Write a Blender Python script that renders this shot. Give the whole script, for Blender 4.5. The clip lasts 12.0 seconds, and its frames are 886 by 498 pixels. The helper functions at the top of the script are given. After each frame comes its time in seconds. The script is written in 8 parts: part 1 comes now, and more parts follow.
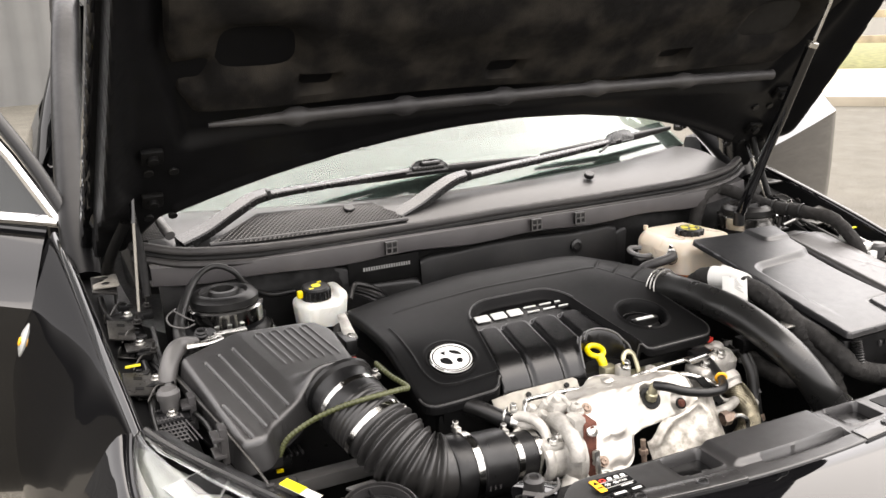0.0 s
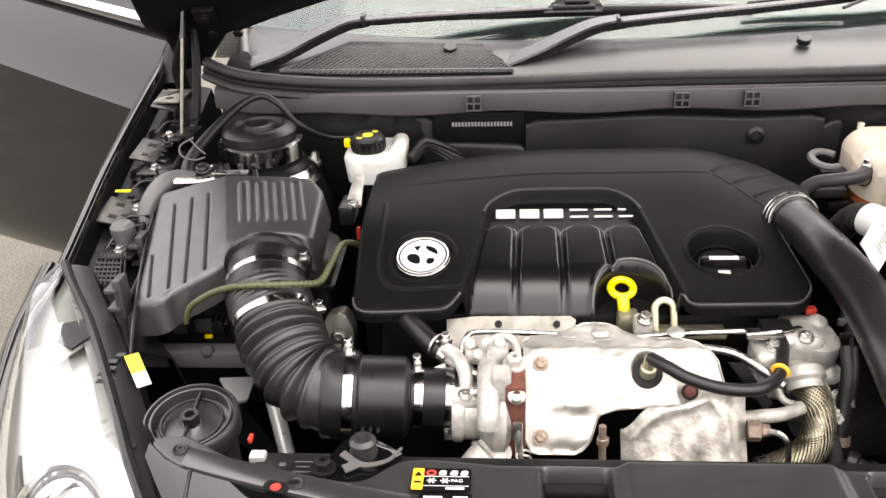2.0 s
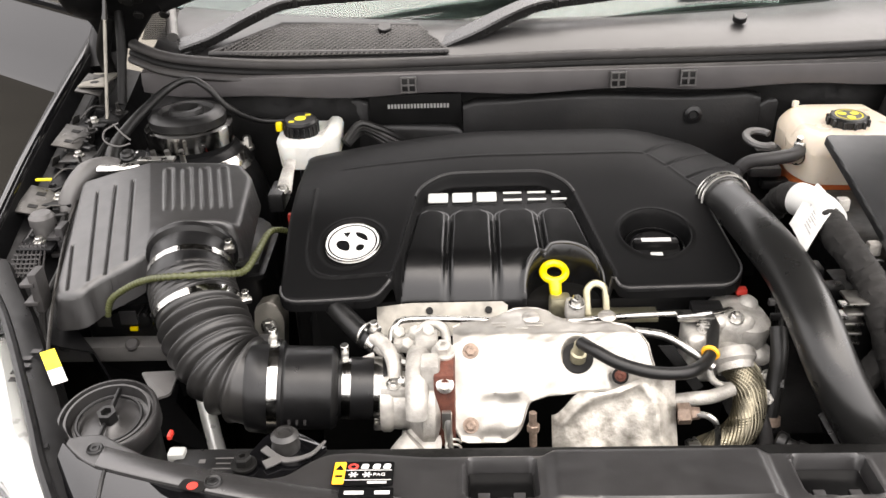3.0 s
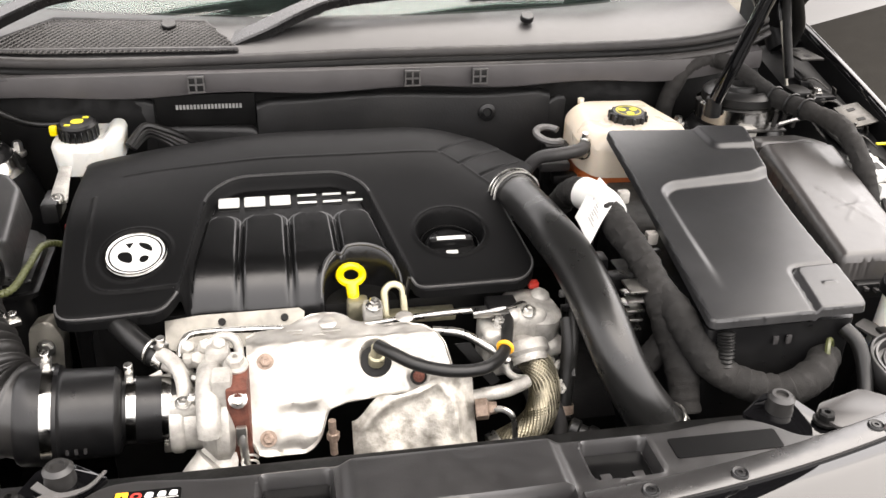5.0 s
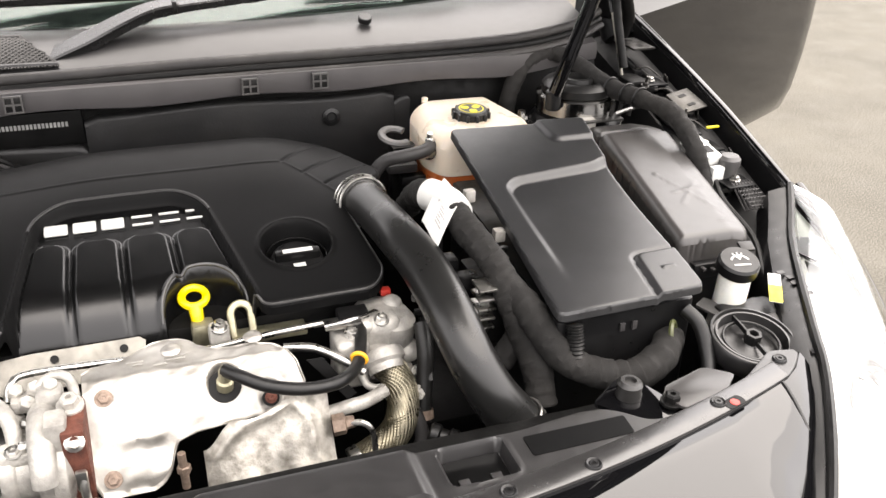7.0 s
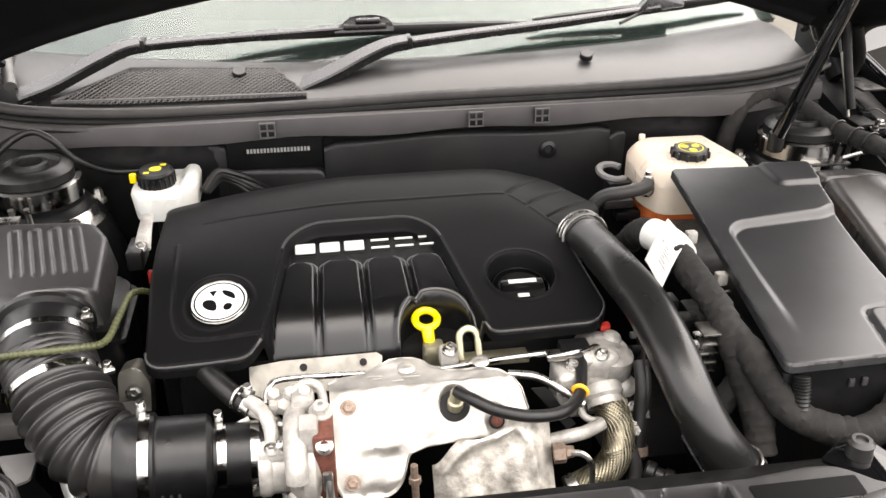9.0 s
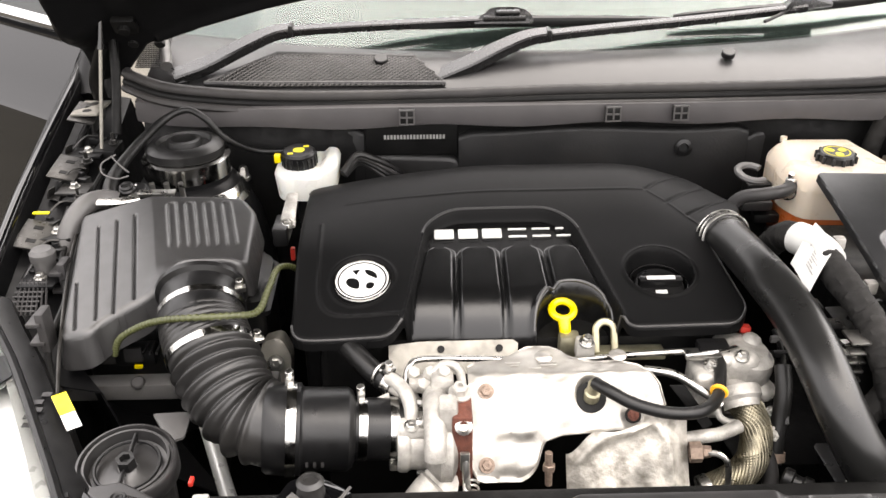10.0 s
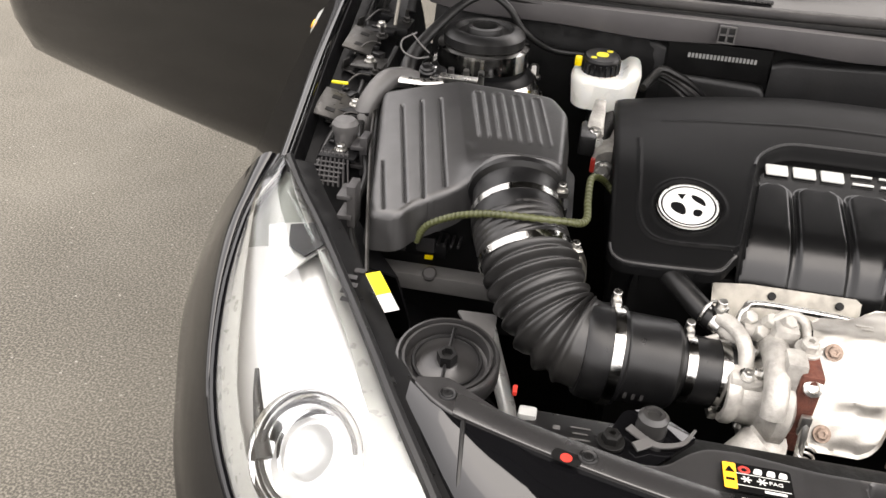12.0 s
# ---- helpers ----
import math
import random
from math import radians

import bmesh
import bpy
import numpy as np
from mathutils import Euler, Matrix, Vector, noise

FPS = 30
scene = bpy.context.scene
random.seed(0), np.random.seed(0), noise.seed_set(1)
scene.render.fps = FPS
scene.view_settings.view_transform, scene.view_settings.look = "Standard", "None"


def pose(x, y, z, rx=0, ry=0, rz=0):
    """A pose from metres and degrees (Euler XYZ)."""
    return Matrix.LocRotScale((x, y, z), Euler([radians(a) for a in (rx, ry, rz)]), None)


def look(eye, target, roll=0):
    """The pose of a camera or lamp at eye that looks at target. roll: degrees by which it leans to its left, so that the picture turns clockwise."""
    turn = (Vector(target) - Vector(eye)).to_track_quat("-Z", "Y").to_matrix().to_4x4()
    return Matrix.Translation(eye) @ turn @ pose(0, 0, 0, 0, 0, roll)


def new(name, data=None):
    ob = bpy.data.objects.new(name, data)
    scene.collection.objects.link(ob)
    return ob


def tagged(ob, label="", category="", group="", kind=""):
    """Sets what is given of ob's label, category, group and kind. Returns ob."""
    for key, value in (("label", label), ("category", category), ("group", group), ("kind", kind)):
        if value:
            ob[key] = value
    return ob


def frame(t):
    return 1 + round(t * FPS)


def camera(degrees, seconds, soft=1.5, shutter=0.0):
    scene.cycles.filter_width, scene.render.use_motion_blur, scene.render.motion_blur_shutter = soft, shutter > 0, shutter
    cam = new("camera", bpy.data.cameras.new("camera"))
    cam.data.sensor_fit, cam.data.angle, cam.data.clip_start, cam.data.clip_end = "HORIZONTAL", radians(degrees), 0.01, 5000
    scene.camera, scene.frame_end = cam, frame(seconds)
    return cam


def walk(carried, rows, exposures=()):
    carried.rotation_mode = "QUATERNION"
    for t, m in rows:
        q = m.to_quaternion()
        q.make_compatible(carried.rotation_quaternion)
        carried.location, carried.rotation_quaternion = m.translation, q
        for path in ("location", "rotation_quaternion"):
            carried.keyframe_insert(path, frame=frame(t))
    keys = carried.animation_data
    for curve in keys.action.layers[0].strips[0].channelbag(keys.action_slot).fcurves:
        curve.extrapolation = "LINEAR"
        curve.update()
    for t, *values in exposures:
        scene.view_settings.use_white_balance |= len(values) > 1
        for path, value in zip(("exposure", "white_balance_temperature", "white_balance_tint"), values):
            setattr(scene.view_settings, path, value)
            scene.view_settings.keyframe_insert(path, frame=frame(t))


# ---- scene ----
cam = camera(53.6, 12.0)
PATH = [
    (0, (-0.81, -0.811, 1.349), (-0.014, 0.945, 0.816), -2.4),
    (0.5, (-0.568, -0.687, 1.33), (-0.053, 1.143, 0.71), -2.4),
    (1, (-0.366, -0.644, 1.312), (-0.219, 1.215, 0.589), -2.2),
    (1.5, (-0.22, -0.647, 1.316), (-0.32, 1.177, 0.502), -2.2),
    (2, (-0.19, -0.637, 1.311), (-0.345, 1.153, 0.432), -2.4),
    (2.5, (-0.172, -0.622, 1.306), (-0.32, 1.156, 0.403), -2.8),
    (3, (-0.155, -0.614, 1.306), (-0.222, 1.16, 0.384), -2.1),
    (5, (-0.124, -0.597, 1.304), (0.212, 1.141, 0.373), 1.5),
    (5.5, (-0.112, -0.598, 1.304), (0.326, 1.119, 0.376), 1.7),
    (6, (-0.102, -0.595, 1.306), (0.427, 1.097, 0.38), 1.8),
    (6.5, (-0.096, -0.589, 1.309), (0.499, 1.083, 0.387), 1.6),
    (6.7, (-0.092, -0.586, 1.308), (0.524, 1.077, 0.383), 1.5),
    (8.3, (-0.116, -0.582, 1.317), (0.391, 1.099, 0.361), 0.3),
    (8.5, (-0.129, -0.587, 1.329), (0.302, 1.142, 0.421), -0.0),
    (9, (-0.162, -0.596, 1.345), (0.085, 1.172, 0.444), -0.6),
    (9.5, (-0.188, -0.599, 1.345), (-0.049, 1.182, 0.446), -0.7),
    (9.8, (-0.211, -0.599, 1.337), (-0.131, 1.186, 0.439), -0.5),
    (10, (-0.217, -0.606, 1.344), (-0.184, 1.175, 0.435), -0.6),
    (10.5, (-0.238, -0.605, 1.339), (-0.27, 1.171, 0.42), -0.4),
    (11, (-0.269, -0.604, 1.335), (-0.419, 1.148, 0.382), -0.8),
    (11.3, (-0.301, -0.603, 1.33), (-0.535, 1.16, 0.415), -1.2),
    (11.5, (-0.343, -0.599, 1.329), (-0.584, 1.15, 0.391), -0.2),
    (12, (-0.427, -0.556, 1.285), (-0.685, 1.118, 0.222), 4.0),
]
EXPOSURE = [(0, 1.48), (1.0, 1.63), (2.0, 1.6), (3.0, 1.6), (5.0, 1.66), (6.5, 1.62), (8.5, 1.65), (9.5, 1.66), (10.5, 1.62), (11.3, 1.52), (12.0, 1.39)]
walk(cam, [(t, look(eye, target, roll)) for t, eye, target, roll in PATH], [(t, stops, 7000, 14) for t, stops in EXPOSURE])


# ---- sky, sun and exposure ----
world = bpy.data.worlds.new("world")
scene.world = world
world.use_nodes = True
nt = world.node_tree
sky = nt.nodes.new("ShaderNodeTexSky")
sky.sky_type, sky.sun_disc = "NISHITA", False
sky.sun_elevation, sky.sun_rotation = radians(76), radians(82)
sky.dust_density, sky.air_density, sky.ozone_density = 5.0, 1.0, 1.0
soft_sky = nt.nodes.new("ShaderNodeHueSaturation")
soft_sky.inputs["Saturation"].default_value = 0.12
nt.links.new(sky.outputs[0], soft_sky.inputs["Color"])
veil = nt.nodes.new("ShaderNodeVectorMath")
veil.operation = "MINIMUM"
veil.inputs[1].default_value = (5.1, 5.1, 5.1)
nt.links.new(soft_sky.outputs[0], veil.inputs[0])
# an overcast dome, brightest towards the veiled sun
coord, split, lift_up, tinted = [nt.nodes.new(k) for k in ("ShaderNodeTexCoord", "ShaderNodeVectorMath", "ShaderNodeMapRange", "ShaderNodeMix")]
split.operation = "DOT_PRODUCT"
split.inputs[1].default_value = Vector((0.40, 0.05, 0.90)).normalized()
nt.links.new(coord.outputs["Generated"], split.inputs[0])
nt.links.new(split.outputs["Value"], lift_up.inputs["Value"])
lift_up.inputs["To Min"].default_value, lift_up.inputs["To Max"].default_value = 1.70, 2.40
tinted.data_type, tinted.blend_type = "RGBA", "MULTIPLY"
tinted.inputs["Factor"].default_value = 1.0
nt.links.new(veil.outputs[0], tinted.inputs["A"])
nt.links.new(lift_up.outputs[0], tinted.inputs["B"])
nt.links.new(tinted.outputs["Result"], nt.nodes["Background"].inputs["Color"])
nt.nodes["Background"].inputs["Strength"].default_value = 0.205
sun = new("sun", bpy.data.lights.new("sun", "SUN"))
sun.data.energy, sun.data.angle, sun.data.color = 0.9, radians(80), (1.0, 0.95, 0.88)
sun.matrix_world = look((1.4, 0.2, 6.8), (0, 0, 0.8))


# ---- materials ----
def mat(name, col, rough=0.5, metal=0.0, var=0.2, scale=25.0, bump=0.15, fine=500.0, coat=0.0, dust=0.0, trans=0.0, ior=1.5,
        dust_col=(0.13, 0.12, 0.10), dust_scale=9.0, sss=0.0, rvar=0.12, spec=0.5):
    """A surface with two scales of change in its colour, uneven gloss, fine relief and a film of dust."""
    m = bpy.data.materials.new(name)
    m.use_nodes = True
    n, k = m.node_tree.nodes, m.node_tree.links
    b = n["Principled BSDF"]
    b.inputs["Metallic"].default_value = metal
    b.inputs["Specular IOR Level"].default_value = spec
    b.inputs["Coat Weight"].default_value = coat
    b.inputs["Coat Roughness"].default_value = 0.03
    b.inputs["Coat IOR"].default_value = 1.56
    b.inputs["Transmission Weight"].default_value = trans
    b.inputs["IOR"].default_value = ior
    if sss:
        b.inputs["Subsurface Weight"].default_value = sss
        b.inputs["Subsurface Radius"].default_value = (0.02, 0.015, 0.01)
    tc = n.new("ShaderNodeTexCoord")

    def noise_node(s, detail):
        t = n.new("ShaderNodeTexNoise")
        t.inputs["Scale"].default_value, t.inputs["Detail"].default_value = s, detail
        k.new(tc.outputs["Object"], t.inputs["Vector"])
        return t

    big = noise_node(scale, 5)
    lo, hi = [max(c * (1 - var), 0) for c in col], [min(c * (1 + var), 1) for c in col]
    ramp = n.new("ShaderNodeValToRGB")
    ramp.color_ramp.elements[0].position, ramp.color_ramp.elements[1].position = 0.3, 0.7
    ramp.color_ramp.elements[0].color, ramp.color_ramp.elements[1].color = (*lo, 1), (*hi, 1)
    k.new(big.outputs["Fac"], ramp.inputs[0])
    out = ramp.outputs[0]
    if dust:
        dn = noise_node(dust_scale, 9)
        dr = n.new("ShaderNodeMapRange")
        dr.inputs["From Min"].default_value, dr.inputs["From Max"].default_value = 0.42, 0.75
        dr.inputs["To Max"].default_value = dust
        k.new(dn.outputs["Fac"], dr.inputs["Value"])
        mx = n.new("ShaderNodeMix")
        mx.data_type = "RGBA"
        k.new(dr.outputs[0], mx.inputs["Factor"])
        k.new(out, mx.inputs["A"])
        mx.inputs["B"].default_value = (*dust_col, 1)
        out = mx.outputs["Result"]
    k.new(out, b.inputs["Base Color"])
    rr = n.new("ShaderNodeMapRange")
    rr.inputs["From Min"].default_value, rr.inputs["From Max"].default_value = 0.3, 0.7
    rr.inputs["To Min"].default_value, rr.inputs["To Max"].default_value = max(rough - rvar, 0.01), min(rough + rvar, 1)
    k.new(noise_node(scale * 3, 4).outputs["Fac"], rr.inputs["Value"])
    k.new(rr.outputs[0], b.inputs["Roughness"])
    if bump:
        bp = n.new("ShaderNodeBump")
        bp.inputs["Strength"].default_value, bp.inputs["Distance"].default_value = bump, 0.001
        k.new(noise_node(fine, 3).outputs["Fac"], bp.inputs["Height"])
        k.new(bp.outputs[0], b.inputs["Normal"])
    return m


COVER = mat("cover_plastic", (0.0036, 0.0036, 0.0037), 0.44, bump=0.05, fine=1400, dust=0.0, spec=0.07, rvar=0.02, var=0.1)
GLOSSCOVER = mat("glossy_cover_plastic", (0.003, 0.003, 0.0031), 0.24, bump=0.0, dust=0.0, spec=0.45, rvar=0.03, var=0.1)
PLASTIC = mat("black_plastic", (0.0045, 0.0045, 0.0048), 0.35, bump=0.12, fine=900, dust=0.02, spec=0.35, rvar=0.08)
GREYPLA = mat("dusty_plastic", (0.026, 0.025, 0.0255), 0.45, bump=0.2, fine=900, dust=0.12, spec=0.35)
BATPLA = mat("battery_cover_plastic", (0.017, 0.0172, 0.0181), 0.32, bump=0.08, fine=1200, dust=0.02, rvar=0.04, spec=0.5)
RUBBER = mat("black_rubber", (0.0055, 0.0055, 0.0055), 0.40, bump=0.10, fine=400, dust=0.03, spec=0.35, rvar=0.08)
HOSERUB = mat("intake_hose_rubber", (0.015, 0.0145, 0.0142), 0.36, bump=0.08, fine=400, dust=0.05, spec=0.5, rvar=0.06)
SEAL = mat("seal_rubber", (0.026, 0.0245, 0.0245), 0.55, bump=0.2, fine=500, dust=0.12, spec=0.3)
DARK = mat("grimy_black_steel", (0.0035, 0.0035, 0.0035), 0.5, bump=0.3, fine=200, dust=0.02, spec=0.16)
SLAMPLA = mat("slam_plastic", (0.014, 0.0135, 0.0138), 0.36, bump=0.10, fine=900, dust=0.04, rvar=0.06, spec=0.65)
FUSEPLA = mat("fuse_lid_plastic", (0.035, 0.033, 0.032), 0.33, bump=0.05, fine=900, dust=0.0, var=0.1, rvar=0.03)
COWLPLA = mat("cowl_plastic", (0.016, 0.0153, 0.0158), 0.40, bump=0.08, fine=1200, dust=0.03, rvar=0.02, var=0.06, spec=0.52)
PAINT = mat("black_paint", (0.003, 0.003, 0.0034), 0.5, coat=1.0, bump=0.0, var=0.06, rvar=0.04, spec=0.0)
INNERPAINT = mat("inner_black_paint", (0.005, 0.005, 0.0053), 0.38, coat=0.0, bump=0.05, fine=300, spec=0.13, rvar=0.06)
FELT = mat("bonnet_felt", (0.0055, 0.005, 0.0046), 0.95, bump=0.9, fine=500, dust=0.8, dust_col=(0.040, 0.035, 0.028), dust_scale=14, spec=0.15)
TAPE = mat("loom_cloth_tape", (0.010, 0.0095, 0.009), 0.85, bump=0.7, fine=900, dust=0.3, dust_col=(0.05, 0.046, 0.042), spec=0.3)
ALU = mat("cast_aluminium", (0.40, 0.385, 0.355), 0.52, 0.35, var=0.4, scale=45, bump=0.8, fine=350, dust=0.35, dust_col=(0.16, 0.148, 0.13), dust_scale=40)
STEEL = mat("bright_steel", (0.50, 0.49, 0.465), 0.32, 1.0, bump=0.1, fine=300, var=0.2)
CLAMP = mat("clamp_steel", (0.44, 0.435, 0.42), 0.16, 1.0, bump=0.1, fine=300, var=0.15)
SHIELD = mat("heat_shield_aluminium", (0.45, 0.43, 0.395), 0.46, 0.85, var=0.3, scale=22, bump=0.35, fine=160, dust=0.3, dust_col=(0.16, 0.145, 0.12))
SHIELD2 = mat("stained_heat_shield", (0.46, 0.435, 0.39), 0.52, 0.6, var=0.45, scale=26, bump=0.7, fine=220, dust=1.0, dust_col=(0.15, 0.138, 0.115), dust_scale=75)
BRACKET = mat("dull_bracket_steel", (0.24, 0.228, 0.20), 0.5, 0.6, var=0.35, scale=40, bump=0.3, fine=200, dust=0.4, dust_scale=40)
RUST = mat("rusty_flange", (0.10, 0.032, 0.02), 0.75, 0.2, var=0.4, scale=90, bump=0.7, fine=500)
COPPER = mat("rusty_bolt", (0.22, 0.165, 0.13), 0.55, 0.6, var=0.3, scale=200)
ZINC = mat("yellow_zinc", (0.36, 0.335, 0.235), 0.42, 0.8, var=0.25, scale=60)
WHITEPLA = mat("white_tank_plastic", (0.64, 0.64, 0.60), 0.35, var=0.06, bump=0.1, sss=0.3)
TANKPLA = mat("coolant_tank_plastic", (0.62, 0.54, 0.44), 0.35, var=0.12, scale=12, bump=0.1, sss=0.35)
FLUID = mat("orange_coolant", (0.50, 0.13, 0.035), 0.35, var=0.15, bump=0.05, sss=0.3)
YELLOW = mat("yellow_plastic", (0.62, 0.48, 0.0), 0.35, var=0.05, bump=0.05)
YELLOWINK = mat("yellow_print", (0.58, 0.50, 0.01), 0.5, var=0.08, bump=0.0)
WHITE = mat("white_print", (0.55, 0.55, 0.53), 0.5, var=0.08, bump=0.0)
GREYINK = mat("grey_print", (0.32, 0.32, 0.31), 0.5, var=0.2, bump=0.0, scale=200)
PIPEPLA = mat("charge_pipe_plastic", (0.008, 0.008, 0.0078), 0.29, bump=0.03, fine=900, spec=0.45, rvar=0.03, var=0.2, scale=12)
AIRPLA = mat("air_box_plastic", (0.014, 0.0136, 0.0138), 0.40, bump=0.12, fine=900, dust=0.03, spec=0.85, rvar=0.06)
STRIPPLA = mat("edge_strip_plastic", (0.020, 0.0195, 0.0195), 0.24, bump=0.03, fine=900, spec=0.75, rvar=0.04, var=0.08)
RAILPLA = mat("water_rail_plastic", (0.050, 0.047, 0.048), 0.42, bump=0.12, fine=900, dust=0.08, spec=0.35, rvar=0.04, var=0.1)
MESHGREY = mat("grille_strand_plastic", (0.045, 0.043, 0.042), 0.45, bump=0.0, dust=0.08, spec=0.4)
WIPERPLA = mat("wiper_arm_paint", (0.006, 0.006, 0.006), 0.26, bump=0.0, var=0.1, spec=0.6, rvar=0.04)
PADPLA = mat("bulkhead_pad_plastic", (0.008, 0.008, 0.0083), 0.42, bump=0.25, fine=300, dust=0.05, spec=0.35, rvar=0.08)
PLATE = mat("worn_zinc_and_sheen", (0.036, 0.035, 0.034), 0.38, 0.7, var=0.4, scale=60, bump=0.2, dust=0.3)
ORANGE = mat("orange_print", (0.85, 0.40, 0.02), 0.5, var=0.06, bump=0.0)
RED = mat("red_plastic", (0.42, 0.03, 0.02), 0.4, var=0.1, bump=0.0)
GREENW = mat("green_conduit", (0.055, 0.060, 0.022), 0.45, var=0.2, bump=0.2)
CHROME = mat("chrome", (0.85, 0.85, 0.85), 0.06, 1.0, var=0.03, bump=0.0, rvar=0.03)
MIRRORBOWL = mat("lamp_reflector", (0.56, 0.56, 0.55), 0.36, 0.55, var=0.06, scale=14, bump=0.0, rvar=0.06)
LAMPGREY = mat("lamp_bezel", (0.38, 0.385, 0.37), 0.35, 0.3, var=0.05, bump=0.0)
BEZEL = mat("lamp_tip_bezel", (0.15, 0.16, 0.145), 0.4, 0.2, var=0.08, bump=0.0)
SNORKEL = mat("pale_grey_plastic", (0.065, 0.063, 0.062), 0.45, bump=0.12, fine=900, dust=0.1, var=0.12)
GLASS = mat("clear_lens", (0.97, 0.98, 0.98), 0.02, trans=1.0, var=0.01, bump=0.0, ior=1.45, rvar=0.01)
SCREEN = mat("windscreen_glass", (0.72, 0.88, 0.82), 0.02, trans=1.0, var=0.01, bump=0.0, ior=1.40, rvar=0.01, spec=0.5)
TINT = mat("tinted_side_glass", (0.05, 0.055, 0.055), 0.03, trans=0.6, var=0.05, bump=0.0, rvar=0.01)
TRIMDARK = mat("cabin_trim", (0.05, 0.05, 0.052), 0.7, bump=0.3, fine=800)
DASH = mat("dashboard_plastic", (0.010, 0.010, 0.0105), 0.7, bump=0.3, fine=800, spec=0.2)
BRAID = mat("steel_braid", (0.21, 0.19, 0.14), 0.36, 1.0, var=0.4, scale=60, bump=0.2)
ASPHALT = mat("asphalt", (0.058, 0.054, 0.046), 0.92, var=0.22, scale=2.2, bump=0.6, fine=260, dust=1.0, dust_col=(0.185, 0.173, 0.145), dust_scale=190, spec=0.2)
CHIPS = mat("stone_chips", (0.20, 0.19, 0.165), 0.85, var=0.4, scale=40.0, bump=0.3)
CONCRETE = mat("concrete_paving", (0.30, 0.265, 0.205), 0.9, var=0.12, scale=2.0, bump=0.4, fine=90)
CLADDING = mat("grey_cladding", (0.12, 0.12, 0.115), 0.5, var=0.08, scale=1.5, bump=0.0)
WOOD = mat("weathered_timber", (0.36, 0.30, 0.20), 0.8, var=0.25, scale=6.0, bump=0.4, fine=60)
GRASS = mat("verge_grass", (0.10, 0.10, 0.03), 0.95, var=0.4, scale=8.0, bump=0.8, fine=60)
SILVER = mat("silver_paint", (0.50, 0.50, 0.50), 0.25, 0.5, coat=1.0, var=0.03, bump=0.0)


# ---- building helpers ----
def at(p, d=(0, 0, 1), spin=0.0):
    """The pose that stands local z along d at the place p."""
    return Matrix.Translation(p) @ Vector(d).to_track_quat("Z", "Y").to_matrix().to_4x4() @ Matrix.Rotation(spin, 4, "Z")


def thing(name, label, category, p=(0, 0, 0), group="", kind=""):
    ob = new(name)
    ob.location = p
    ob.empty_display_size = 0.02
    return tagged(ob, label, category, group, kind)


def mesh_of(name, data, sharp=38):
    if isinstance(data, bmesh.types.BMesh):
        me = bpy.data.meshes.new(name)
        bmesh.ops.recalc_face_normals(data, faces=data.faces[:])
        data.to_mesh(me)
        data.free()
    else:
        me = bpy.data.meshes.new(name)
        me.from_pydata(data[0], [], data[1])
    me.polygons.foreach_set("use_smooth", [True] * len(me.polygons))
    me.set_sharp_from_angle(angle=radians(sharp))
    return me


def part(name, data, material, parent=None, label="", kind="", sharp=38):
    me = data if isinstance(data, bpy.types.Mesh) else mesh_of(name, data, sharp)
    if not me.materials:
        me.materials.append(material)
    ob = new(name, me)
    if parent is not None:
        ob.parent = parent
        if parent.type == "EMPTY":
            ob.location = -parent.location
    return tagged(ob, label, kind=kind)


def single(name, data, material, label, category, group="", kind="", sharp=38):
    """A thing that is one mesh."""
    return tagged(part(name, data, material, None, "", "", sharp), label, category, group, kind)


def bm_new():
    return bmesh.new()


def box(bm, c, s, m=None, bev=0.0, seg=2):
    r = bmesh.ops.create_cube(bm, size=1.0, matrix=(m or Matrix.Identity(4)) @ Matrix.Translation(c) @ Matrix.Diagonal((*s, 1)))
    if bev:
        edges = list({e for v in r["verts"] for e in v.link_edges})
        bmesh.ops.bevel(bm, geom=edges, offset=bev, segments=seg, affect="EDGES", profile=0.6)
    return bm


def lathe(bm, profile, m, n=24):
    """Turns (radius, height) pairs about the pose's z."""
    rows = []
    for r, z in profile:
        if r < 1e-6:
            rows.append([bm.verts.new(m @ Vector((0, 0, z)))])
        else:
            rows.append([bm.verts.new(m @ Vector((r * math.cos(a), r * math.sin(a), z))) for a in [2 * math.pi * i / n for i in range(n)]])
    for a, b in zip(rows, rows[1:]):
        for i in range(n):
            j = (i + 1) % n
            if len(a) == 1 and len(b) == 1:
                continue
            if len(a) == 1:
                bm.faces.new((a[0], b[i], b[j]))
            elif len(b) == 1:
                bm.faces.new((a[i], b[0], a[j]))
            else:
                bm.faces.new((a[i], b[i], b[j], a[j]))
    return bm


def disc(bm, m, r, h, bev=0.0, n=24):
    """A round block with softened rims, from the pose up to the height h."""
    b = bev or min(r, h) * 0.12
    return lathe(bm, [(0, 0), (r - b, 0), (r, b), (r, h - b), (r - b, h), (0, h)], m, n)


def smooth_path(pts, steps=6):
    p = [Vector(q) for q in pts]
    p = [p[0] * 2 - p[1]] + p + [p[-1] * 2 - p[-2]]
    out = []
    for i in range(1, len(p) - 2):
        for s in range(steps):
            t = s / steps
            a, b, c, d = p[i - 1], p[i], p[i + 1], p[i + 2]
            out.append(0.5 * (2 * b + (c - a) * t + (2 * a - 5 * b + 4 * c - d) * t * t + (3 * b - a - 3 * c + d) * t ** 3))
    return out + [p[-2]]


